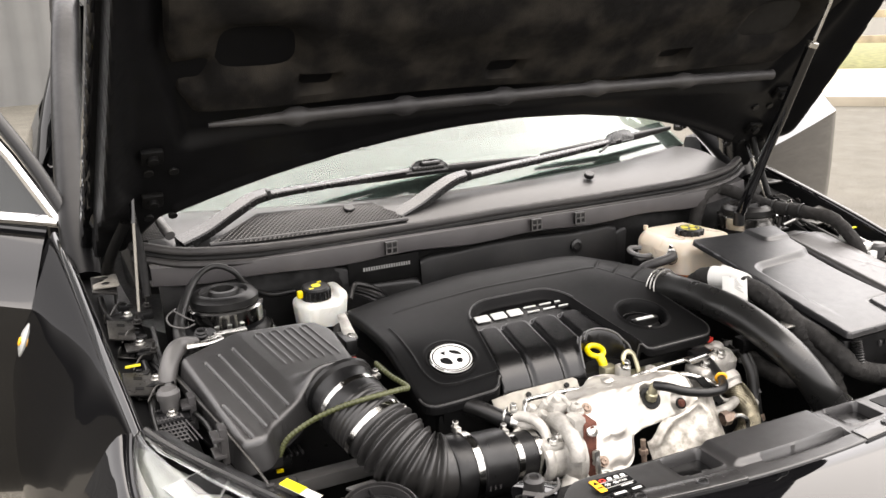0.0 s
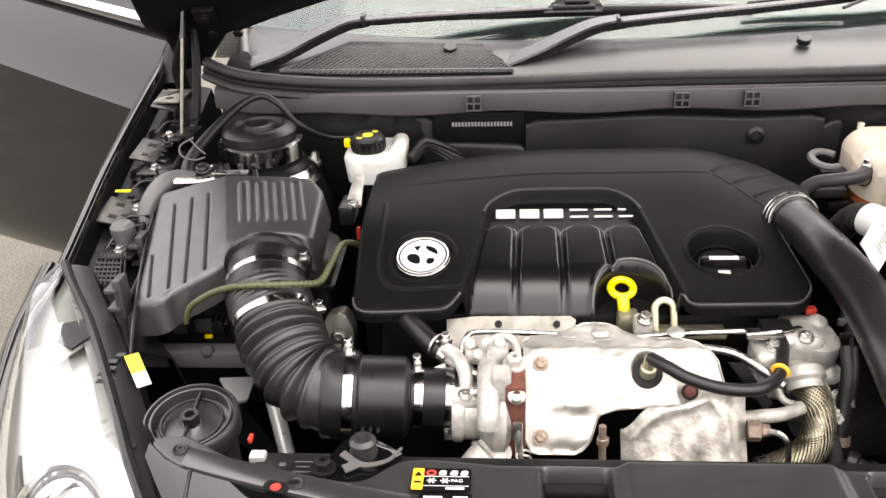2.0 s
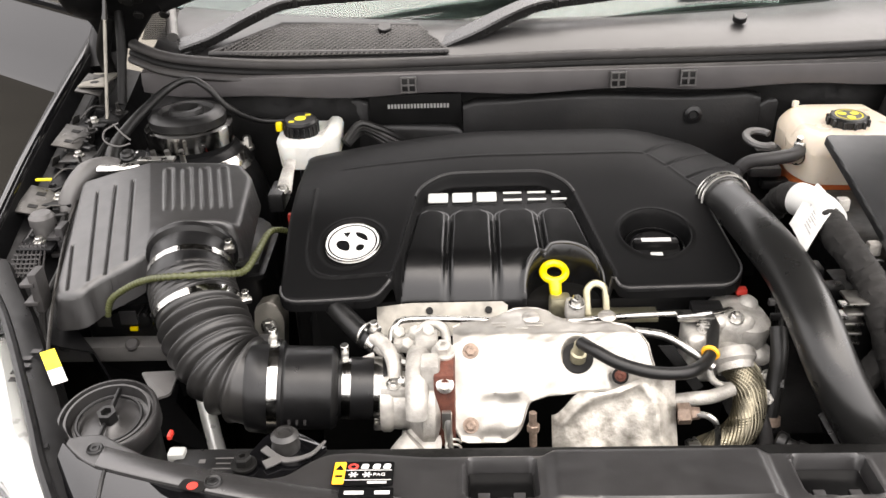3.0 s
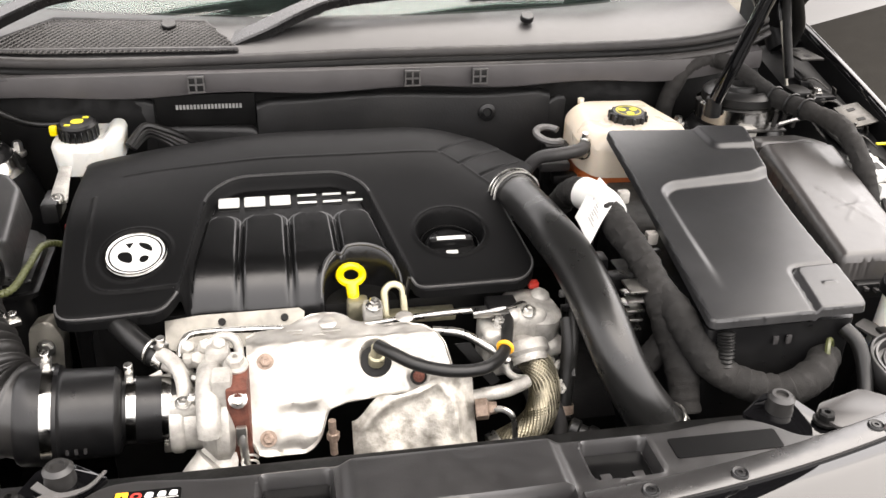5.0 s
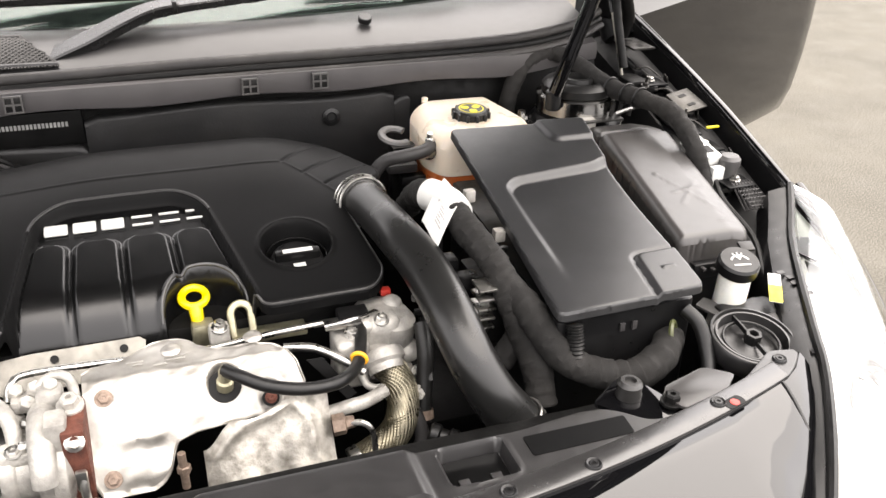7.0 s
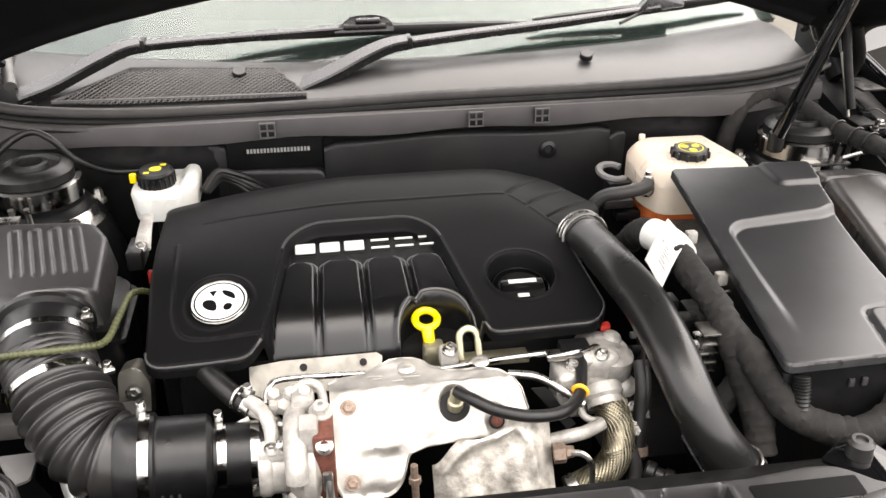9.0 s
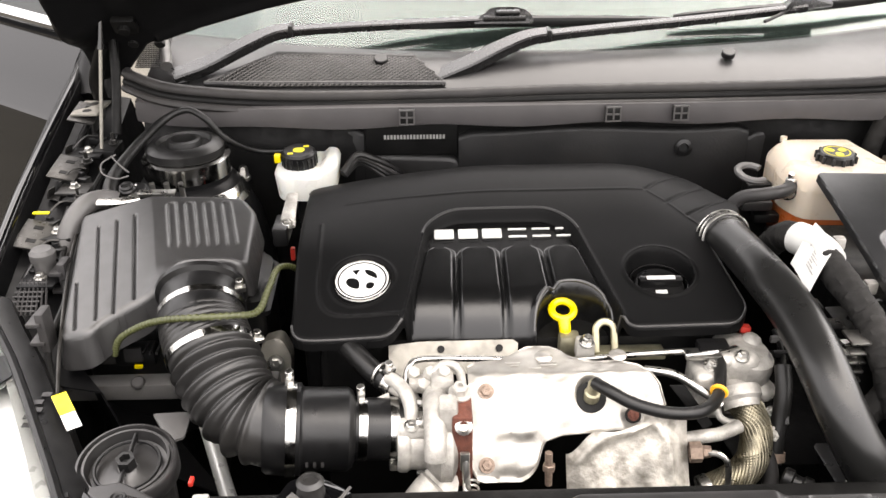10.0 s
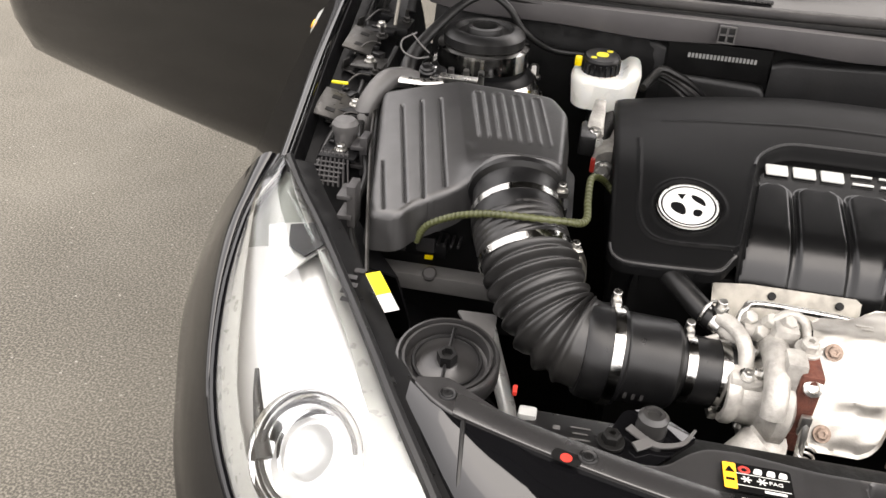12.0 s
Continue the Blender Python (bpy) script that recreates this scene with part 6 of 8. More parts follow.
part("blade_holder", holder, WIPERPLA, wiper, "glossy black blade holder")
part("blade", tube(bm_new(), [(-0.36, 0.862, 1.012), (-0.09, 0.866, 1.016), (0.215, 0.880, 1.011)], lambda q: 0.0075 - 0.004 * abs(2 * q - 1) ** 3, 8, 8, 1.3), PLASTIC, wiper)
wiper = thing("windscreen_wiper", "long black wiper arm with its blade parked", "wiper", (-0.182, 0.75, 0.95), "wipers")
part("arm", strip([(-0.196, 0.758, 0.955), (-0.150, 0.764, 0.972), (-0.100, 0.778, 0.992), (-0.055, 0.792, 1.006), (-0.015, 0.802, 1.010)], lambda q: 0.036 - 0.010 * q, lambda q: 0.015), WIPERPLA, wiper, "glossy black arm")
part("knuckle", box(bm_new(), (-0.018, 0.801, 1.010), (0.007, 0.032, 0.018), Matrix.Identity(4), 0.002), PLASTIC, wiper)
part("rod", strip([(-0.020, 0.800, 1.008), (0.08, 0.822, 1.012), (0.25, 0.856, 1.018), (0.43, 0.888, 1.028)], lambda q: 0.020 - 0.008 * q, lambda q: 0.012), WIPERPLA, wiper)
part("pivot_cap", disc(bm_new(), at((-0.188, 0.760, 0.940), (0, -0.3, 1)), 0.014, 0.016), PLASTIC, wiper)
holder = bm_new()
prism(holder, corners([(-0.055, -0.012), (0.050, -0.012), (0.042, 0.008), (0.018, 0.015), (-0.022, 0.014)], 0.006), 0.020, Matrix.Translation((0.43, 0.908, 1.030)) @ Matrix.Rotation(radians(18), 4, "Z") @ Matrix.Rotation(radians(70), 4, "X"), 0.003)
part("blade_holder", holder, WIPERPLA, wiper, "glossy black blade holder")
part("blade", tube(bm_new(), [(0.20, 0.866, 1.020), (0.43, 0.910, 1.024), (0.66, 0.99, 1.025)], lambda q: 0.0075 - 0.004 * abs(2 * q - 1) ** 3, 8, 8, 1.3), PLASTIC, wiper)
part("stay", tube(bm_new(), [(0.43, 0.905, 1.04), (0.38, 0.87, 1.02), (0.35, 0.855, 1.012)], 0.003, 8, 1), PLASTIC, wiper)

# ---- cowl fittings ----
for x, t in ((-0.287, 0.45), (0.270, 0.48)):
    p = on_cowl(x, t, 0.004)
    bm = disc(bm_new(), at(p, (0, -0.4, 1)), 0.011, 0.010, n=20)
    single("push_rivet", bm, PLASTIC, "black push rivet in the cowl panel", "rivet", "cowl rivets")
grille = thing("cowl_grille", "black diamond mesh air intake grille in the cowl", "grille", tuple(on_cowl(-0.37, 0.3)))
GR = [(-0.562, 0.07), (-0.457, 0.56), (-0.234, 0.55), (-0.186, 0.11)]
pts = [on_cowl(x, t, 0.006) for x, t in GR]
part("surround", tube(bm_new(), pts + [pts[0]], 0.004, 8, 1), GREYPLA, grille)
part("dark_backing", prism(bm_new(), [(0, 0)] * 0 + [(p.x, p.y) for p in pts], 0.001, Matrix.Translation((0, 0, 0.925))), DARK, grille)
bm = bm_new()


def inside_grille(x, t):
    left = -0.562 + 0.105 * (t - 0.07) / 0.49
    right = -0.186 - 0.048 * (t - 0.11) / 0.44
    return left < x < right and 0.07 < t < 0.56


for k in range(-14, 76):
    for lean_x in (0.17, -0.17):
        run = []
        for q in np.linspace(0.05, 0.58, 37):
            x = -0.66 + 0.0085 * k + lean_x * q
            if inside_grille(x, q):
                run.append(on_cowl(x, q, 0.007))
            elif len(run) > 1:
                break
            else:
                run = []
        if len(run) > 1:
            tube(bm, run, 0.0013, 4, 1)
tagged(part("mesh", bm, MESHGREY, grille, "fine diamond mesh"), kind="stuff")
small = thing("side_grille", "small black mesh corner grille beside the wiper pivot", "grille", (-0.66, 0.79, 0.96))
bm = bm_new()
for k in range(12):
    tube(bm, [(-0.672 + 0.0042 * k, 0.775, 0.972), (-0.682 + 0.0038 * k, 0.84, 1.005)], 0.0012, 4, 1)
for k in range(16):
    tube(bm, [(-0.677, 0.776 + 0.0042 * k, 0.973 + 0.0021 * k), (-0.628, 0.772 + 0.0042 * k, 0.973 + 0.0021 * k)], 0.0012, 4, 1)
part("mesh", bm, MESHGREY, small)
part("corner_trim", tube(bm_new(), [(-0.625, 0.77, 0.975), (-0.64, 0.83, 1.003), (-0.66, 0.90, 1.035)], lambda q: 0.0095 - 0.004 * q, 10), SNORKEL, small)

# ---- slam panel ----
slam = thing("slam_panel", "dusty black plastic slam panel across the front", "slam panel", (0, -0.05, 0.7), kind="structure")
front = lambda x: -0.108 + 0.355 * x * x + 8.0 * np.maximum(np.abs(x) - 0.485, 0) ** 2
half_back = [(0.538, 0.010), (0.528, 0.024), (0.503, 0.024), (0.475, 0.006), (0.452, -0.008), (0.42, -0.018), (0.39, -0.026), (0.36, -0.034), (0.335, -0.040), (0.318, -0.036), (0.303, -0.020), (0.287, -0.009), (0.262, -0.007), (0.20, -0.014), (0.10, -0.014)]


def slam_top(x, y):
    z = 0.789 + 0.0 * x
    mid = step(0.10, 0.085, np.abs(x)) * step(front(x) + 0.026, front(x) + 0.034, y)
    z = z + 0.007 * mid
    for c in (-0.134, 0.146):
        hole = away(x, y, corners([(c - 0.031, -0.066), (c + 0.031, -0.066), (c + 0.031, -0.019), (c - 0.031, -0.019)], 0.008))
        z = z + 0.0010 * np.exp(-((hole - 0.0022) / 0.0016) ** 2) - 0.015 * step(0.0006, -0.0022, hole)
    bowl = np.maximum(np.abs(x - 0.02) - 0.075, np.abs(y + 0.081 - 0.355 * x * x) - 0.006)
    return z - 0.012 * step(0.0, -0.003, bowl)


back_xs, back_ys = [0.0] + [p[0] for p in half_back[2:][::-1]] + [0.530], [-0.014] + [p[1] for p in half_back[2:][::-1]] + [0.018]
rows = []
for x in np.linspace(-0.530, 0.530, 425):
    f = float(front(x))
    b = sum(float(np.interp(abs(x) + d, back_xs, back_ys)) for d in (-0.006, -0.003, 0.0, 0.003, 0.006)) / 5
    line = np.concatenate([[f, f + 0.0006, f + 0.0016], np.linspace(f + 0.003, b - 0.003, 34), [b - 0.0012, b - 0.0004, b]])
    up = slam_top(np.full(line.shape, x), line)
    drop = np.zeros(line.shape)
    drop[:3], drop[-3:] = (0.0020, 0.0008, 0.0002), (0.0004, 0.0014, 0.0030)
    rows.append([(x, f, 0.772)] + [(x, float(y), float(z - q)) for y, z, q in zip(line, up, drop)] + [(x, b, 0.772), (x, b, 0.735)])
part("top_cover", loft(bm_new(), rows), SLAMPLA, slam)
for x, y in ((0.240, -0.079), (0.156, -0.087), (-0.240, -0.079), (-0.156, -0.087), (0.503, 0.005), (-0.500, 0.0), (0.3965, -0.0385), (-0.3800, -0.0460)):
    part("push_pin", lathe(bm_new(), [(0, 0.0012), (0.0016, 0.0012), (0.0020, 0.0024), (0.0040, 0.0024), (0.0046, 0.0016), (0.0066, 0.0024), (0.0074, 0.0016), (0.0078, 0)], at((x, y, 0.7905 if abs(x) < 0.48 else 0.7893), (0, -0.05, 1)), 24), PLASTIC, slam)
part("inset_plate", prism(bm_new(), corners([(0.196, -0.0515), (0.298, -0.0510), (0.300, -0.026), (0.196, -0.0255)], 0.003), 0.0012, Matrix.Translation((0, 0, 0.7886))), COVER, slam, "smooth black inset plate")
for s in (-1, 1):
    part("latch_tray", box(bm_new(), (s * 0.140 + 0.006, -0.0425, 0.7755), (0.055, 0.040, 0.002), Matrix.Identity(4), 0.0008), GLOSSCOVER, slam, "glossy black latch tray")
    rows = []
    for x in np.linspace(0.10, 0.492, 60):
        f = float(front(x))
        rows.append([(s * x, f + a, z) for a, z in ((0.0, 0.784), (0.0002, 0.7896), (0.0012, 0.7903), (0.012, 0.7906), (0.0243, 0.7906), (0.0252, 0.7902), (0.0254, 0.786))])
    part("front_strip", loft(bm_new(), rows), STRIPPLA, slam, "smooth satin edge strip")
    cx, cy = (0.4120, -0.0425) if s > 0 else (-0.3965, -0.0498)
    slot = corners([(-0.012, -0.0065), (0.012, -0.0065), (0.012, 0.0065), (-0.012, 0.0065)], 0.006)
    M = Matrix.Translation((cx, cy, 0.7904)) @ Matrix.Rotation(radians(16 * s), 4, "Z")
    part("oblong_hole", prism(bm_new(), slot, 0.0006, M), DARK, slam, "dark oblong hole")
    part("red_plug", disc(bm_new(), M @ Matrix.Translation((0, -0.0008, 0.0004)), 0.0048, 0.0006, n=16), RED, slam, "red hole plug")
    for dx in (-0.015, 0.015):
        part("slot_tab", box(bm_new(), (s * 0.14 + 0.006 + dx, -0.052, 0.7772), (0.010, 0.007, 0.0016), None, 0.0005), GREYPLA, slam)
label = thing("warning_label", "black sticker with orange, red and white pictograms", "sticker", (-0.246, -0.041, 0.793))
M = Matrix.Translation((-0.250, -0.0401, 0.7935)) @ Matrix.Diagonal((0.905, 0.775, 1, 1))
part("backing", prism(bm_new(), corners([(-0.031, -0.020), (0.027, -0.020), (0.027, 0.018), (-0.031, 0.018)], 0.004), 0.0006, M), COVER, label)
part("orange_field", prism(bm_new(), corners([(-0.030, -0.018), (-0.019, -0.018), (-0.019, 0.017), (-0.030, 0.017)], 0.002), 0.0004, M @ Matrix.Translation((0, 0, 0.0006))), ORANGE, label)
part("triangle", prism(bm_new(), [(-0.0285, 0.004), (-0.0205, 0.004), (-0.0245, 0.012)], 0.0004, M @ Matrix.Translation((0, 0, 0.001))), COVER, label)
part("dash", box(bm_new(), (-0.0245, -0.006, 0.0012), (0.007, 0.003, 0.0005), M), COVER, label)
part("red_sign", torus(bm_new(), M @ Matrix.Translation((-0.012, 0.010, 0.0008)), 0.0038, 0.0014, 20, 6, 0.3), RED, label)
for x in (-0.001, 0.010, 0.020):
    part("pictogram", prism(bm_new(), corners([(x - 0.004, 0.0065), (x + 0.0035, 0.006), (x + 0.004, 0.0135), (x - 0.002, 0.014)], 0.002), 0.0004, M @ Matrix.Translation((0, 0, 0.0006))), WHITE, label)
for x in (-0.011, 0.002):
    bm = bm_new()
    for a in (0, 60, 120):
        box(bm, (0, 0, 0), (0.009, 0.0012, 0.0005), M @ Matrix.Translation((x, -0.003, 0.0008)) @ Matrix.Rotation(radians(a), 4, "Z"))
    part("snow_star", bm, WHITE, label)
text = bpy.data.curves.new("print", "FONT")
text.body, text.size, text.extrude = "PAG", 0.0062, 0.0002
ob = new("print", text)
ob.parent, ob.matrix_basis = label, Matrix.Translation(-label.location) @ M @ Matrix.Translation((0.0075, -0.005, 0.0008))
text.materials.append(WHITE)
part("divider", box(bm_new(), (0.003, 0.004, 0.0008), (0.044, 0.0006, 0.0004), M), WHITE, label)
part("divider", box(bm_new(), (0.003, -0.0115, 0.0008), (0.044, 0.0006, 0.0004), M), WHITE, label)
part("lower_strip", prism(bm_new(), corners([(-0.022, -0.0385), (0.0285, -0.0385), (0.0285, -0.0235), (-0.022, -0.0235)], 0.003), 0.0006, M), COVER, label, "black lower strip with white print")
for x, w in ((-0.008, 0.018), (0.018, 0.014)):
    part("strip_print", box(bm_new(), (x, -0.031, 0.0008), (w, 0.005, 0.0004), M), WHITE, label)
part("small_print", box(bm_new(), (0.012, -0.0155, 0.0008), (0.018, 0.003, 0.0004), M), WHITE, label)

# ---- radiator mounts ----
for s in (-1, 1):
    mount = thing("radiator_mount", "black steel radiator bracket with a rubber bush", "bracket", (s * 0.325, 0.01, 0.76), "radiator mounts")
    part("bush", lathe(bm_new(), [(0.016, 0), (0.017, 0.006), (0.0155, 0.010), (0.0165, 0.018), (0.012, 0.022), (0.008, 0.022), (0.007, 0.019), (0, 0.019)], at((s * 0.329, 0.012, 0.776), (0, 0, 1)) @ Matrix.Diagonal((0.78, 0.78, 0.95, 1)), 24), HOSERUB, mount)
    part("plate", prism(bm_new(), corners([(s * 0.29, 0.012), (s * 0.318, -0.020), (s * 0.335, -0.038), (s * 0.372, -0.032), (s * 0.362, 0.004), (s * 0.352, 0.030), (s * 0.330, 0.040)][::s], 0.005), 0.004, Matrix.Translation((0, 0, 0.774)), 0.001), PAINT, mount)
    if s < 0:
        part("y_bracket", strip([(-0.348, 0.006, 0.783), (-0.334, -0.006, 0.783), (-0.322, -0.010, 0.783), (-0.304, -0.003, 0.783), (-0.293, 0.015, 0.783)], lambda q: 0.0075 - 0.005 * q, lambda q: 0.002), SNORKEL, mount, "pale forked bracket")
        part("y_arm", strip([(-0.330, -0.007, 0.7835), (-0.336, -0.012, 0.7835), (-0.343, -0.017, 0.7835)], lambda q: 0.009, lambda q: 0.002), SNORKEL, mount)
    bolt("bolt", (s * 0.362, -0.014, 0.780), (0, 0, 1), 0.008, 0.012, DARK, mount)
single("radiator_tag", prism(bm_new(), corners([(0.366, -0.031), (0.424, -0.0175), (0.446, 0.002), (0.421, 0.022), (0.367, 0.006), (0.355, -0.008)], 0.004), 0.003, Matrix.Translation((0, 0, 0.783)), 0.001), FUSEPLA, "grey stamped bracket plate beside the radiator mount", "bracket")
block = thing("relay_block", "black relay block with unreadable white print", "relay", (-0.40, 0.005, 0.76))
part("body", box(bm_new(), (-0.393, 0.000, 0.755), (0.082, 0.046, 0.03), None, 0.004), PLASTIC, block)
for k in range(3):
    part("print", box(bm_new(), (-0.386, 0.008 - 0.007 * k, 0.7704), (0.017 - 0.004 * (k % 2), 0.0016, 0.0004)), SNORKEL, block)
part("print_frame", box(bm_new(), (-0.406, 0.004, 0.7704), (0.006, 0.005, 0.0004)), SNORKEL, block)
strut = single("silver_brace", tube(bm_new(), [(-0.4985, 0.2744, 0.6693), (-0.430, 0.1222, 0.5947)], 0.0098, 16, 1), LAMPGREY, "silver aluminium brace rod", "rod")

# ---- headlamps ----
INNER = [(0.742, 0.298, 0.834), (0.715, 0.258, 0.820), (0.666, 0.190, 0.804), (0.577, 0.042, 0.791), (0.540, -0.022, 0.785), (0.491, -0.094, 0.766), (0.450, -0.150, 0.738), (0.415, -0.195, 0.700)]
OUTER = [(0.757, 0.312, 0.826), (0.764, 0.270, 0.806), (0.766, 0.215, 0.786), (0.757, 0.130, 0.748), (0.730, 0.035, 0.702), (0.682, -0.045, 0.662), (0.605, -0.130, 0.628), (0.510, -0.200, 0.610)]


def between(pts, t):
    p = smooth_path(pts, 6)
    q = t * (len(p) - 1)
    k = min(int(q), len(p) - 2)
    return p[k].lerp(p[k + 1], q - k)


def lamp_skin(s, inset, swell):
    rows = []
    for i in range(21):
        t = i / 20
        a, b = between(INNER, t), between(OUTER, t)
        row = []
        for j in range(11):
            v = inset + (1 - 2 * inset) * j / 10
            p = a.lerp(b, v) + Vector((0.35, -0.35, 1)) * (swell * math.sin(math.pi * v) * min(1, t * 4 + 0.1))
            row.append((s * p.x, p.y, p.z))
        rows.append(row)
    return rows


for s in (-1, 1):
    lamp = thing("headlamp", "clear-lensed headlamp with a silver reflector", "headlamp", (s * 0.62, 0.05, 0.65), "headlamps")
    lens = part("lens", slab(lamp_skin(s, 0.0, 0.035), (0, 0, -0.003)), GLASS, lamp, "clear curved lens")
    lens.visible_shadow = False
    # the outer strip's grey stands for the reflection in the lens edge
    rows = [[(p[0], p[1], p[2] - 0.012) for p in row[8:]] for row in lamp_skin(s, 0.01, 0.030)]
    part("lens_border", thick(loft(bm_new(), rows), 0.001), LAMPGREY, lamp, "grey strip inside the lens for its edge reflection")
    rows = [[(p[0], p[1], p[2] - 0.012) for p in row[:2]] for row in lamp_skin(s, 0.01, 0.030)]
    part("lens_border", thick(loft(bm_new(), rows), 0.001), LAMPGREY, lamp)
    rows = [[(p[0], p[1], p[2] - 0.022) for p in row] for row in lamp_skin(s, 0.05, 0.012)]
    part("reflector", thick(loft(bm_new(), rows[6:]), 0.002), MIRRORBOWL, lamp, "bright silver reflector")
    part("upper_bezel", thick(loft(bm_new(), rows[:7]), 0.002), BEZEL, lamp, "grey-green bezel at the lamp tip")
    rim = [(s * p.x, p.y, p.z + 0.001) for p in [between(INNER, t) for t in np.linspace(0, 1, 16)]]
    part("inner_rim", tube(bm_new(), rim, 0.0055, 8, 2), PLASTIC, lamp)
    rim = [(s * p.x, p.y, p.z) for p in [between(OUTER, t) for t in np.linspace(0, 1, 16)]]
    part("outer_rim", tube(bm_new(), rim, 0.005, 8, 2), PAINT, lamp)
    c = Vector((s * 0.608, -0.030, 0.722))
    bowl = part("projector_bowl", lathe(bm_new(), [(0.056, 0.018), (0.052, 0.014), (0.046, -0.004), (0.040, -0.009), (0.037, 0.001), (0.032, 0.003), (0.027, -0.006), (0, -0.006)], at(c, (s * 0.25, -0.75, 0.6)), 36), CHROME, lamp, "ringed projector bowl")
    part("projector_lens", lathe(bm_new(), [(0.026, 0.0), (0.022, 0.012), (0.012, 0.020), (0, 0.022)], at(c, (s * 0.25, -0.75, 0.6)), 28), GLASS, bowl)
    for name, m, tone, outline in (("grey_insert", 0, LAMPGREY, ((0.735, 0.214, 0.792), (0.672, 0.227, 0.799), (0.662, 0.179, 0.796), (0.675, 0.158, 0.793), (0.688, 0.127, 0.790), (0.718, 0.165, 0.789))), ("dark_insert", 0.003, PLASTIC, ((0.710, 0.207, 0.797), (0.678, 0.215, 0.800), (0.664, 0.179, 0.797), (0.677, 0.156, 0.794), (0.700, 0.172, 0.794)))):
        bm = bm_new()
        bm.faces.new([bm.verts.new((s * x, y, z + m)) for x, y, z in outline])
        part(name, thick(bm, 0.0015), tone, lamp)
    # black ring put in for the shade between the bowl's rings
    part("bowl_shade_ring", torus(bm_new(), at(c + Vector((s * 0.003, -0.009, 0.007)), (s * 0.25, -0.75, 0.6)), 0.0455, 0.0024, 36, 8), PLASTIC, bowl, "dark ring standing for the shade round the bowl")
    # narrow black sliver beside the projector bowl
    part("dark_sliver", tube(bm_new(), [(s * x, y, z) for x, y, z in ((0.682, 0.032, 0.752), (0.673, 0.008, 0.742), (0.661, -0.018, 0.728), (0.650, -0.040, 0.716))], lambda q: 0.002 + 0.006 * q, 10, 6, 0.5), PLASTIC, lamp)
    # grey strip added as a shading streak across the reflector
    part("shading_streak", tube(bm_new(), [(s * x, y, z) for x, y, z in ((0.660, 0.12, 0.765), (0.610, 0.03, 0.758), (0.560, -0.05, 0.738), (0.50, -0.12, 0.71))], 0.008, 10, 6, 0.5), LAMPGREY, lamp)
    # housing behind the lens, with its round bulb cover
    rows = []
    for i in range(13):
        a = between(INNER, i / 12)
        rows.append([(s * a.x, a.y, a.z - 0.002), (s * (a.x - 0.012), a.y + 0.004, a.z - 0.004), (s * (a.x - 0.026), a.y + 0.010, a.z - 0.010), (s * (a.x - 0.034), a.y + 0.014, a.z - 0.04), (s * (a.x - 0.034), a.y + 0.014, a.z - 0.2)])
    part("housing_edge", thick(loft(bm_new(), rows), 0.002), PLASTIC, lamp, "black housing edge with moulded text")
    for k in range(5):
        part("moulded_mark", box(bm_new(), (s * (0.618 + 0.004 * (k % 2)), 0.150 - 0.013 * k, 0.7965), (0.010, 0.007, 0.0008), None), GREYPLA, lamp)
    part("housing", box(bm_new(), (s * 0.556, 0.062, 0.695), (0.135, 0.145, 0.10), None, 0.03, 3), PLASTIC, lamp)
    m = at((s * 0.511, 0.059, 0.774), (0, -0.16, 1)) @ Matrix.Diagonal((0.93, 0.93, 1, 1))
    capx = part("bulb_cover", lathe(bm_new(), [(0.048, -0.014), (0.0515, -0.010), (0.052, 0.008), (0.050, 0.011), (0.0475, 0.0115), (0.0465, 0.006), (0.0445, 0.006), (0.0440, 0.010), (0.0415, 0.010), (0.040, -0.002), (0.025, -0.004), (0.018, -0.001), (0.012, 0.0), (0.010, 0.002), (0, 0.002)], m, 48), SLAMPLA, lamp, "round black bulb cover")
    part("hex_boss", lathe(bm_new(), [(0.010, 0.0), (0.010, 0.014), (0.006, 0.014), (0.005, 0.008), (0, 0.008)], m, 6), PLASTIC, capx)
    part("web", box(bm_new(), (0, 0.025, 0.006), (0.003, 0.030, 0.006), m, 0.001), PLASTIC, capx)
    part("web", box(bm_new(), (0, -0.025, 0.006), (0.003, 0.030, 0.006), m, 0.001), PLASTIC, capx)
    part("rib_ring", torus(bm_new(), m @ Matrix.Translation((0, 0, 0.003)), 0.033, 0.002, 40, 6), PLASTIC, capx)
    # colour-coded tag
    M = Matrix.Translation((s * 0.588, 0.122, 0.7955)) @ Matrix.Rotation(radians(s * -34), 4, "Z") @ Matrix.Rotation(radians(8), 4, "X")
    tag = part("tag", box(bm_new(), (0, 0, 0), (0.015, 0.056, 0.001), M, 0.0003, 1), WHITE, lamp, "white tag with a yellow half")
    part("yellow_half", box(bm_new(), (0, s * -0.012, 0.0009), (0.015, 0.032, 0.0006), M), YELLOWINK, tag)
    part("locating_strip", tube(bm_new(), [(s * 0.585, 0.10, 0.772), (s * 0.567, 0.05, 0.775), (s * 0.548, 0.005, 0.785)], 0.003, 6), PLASTIC, lamp)

# ---- washer filler ----
wash = thing("washer_filler", "pale washer bottle neck with a round black cap", "washer filler", (0.545, 0.145, 0.76))
part("neck", lathe(bm_new(), [(0.021, -0.09), (0.019, -0.04), (0.019, 0.0), (0.0, 0.0)], at((0.545, 0.143, 0.815), (0.05, 0, 1)), 28), WHITEPLA, wash)
m = at((0.547, 0.146, 0.815), (-0.05, -0.25, 1))
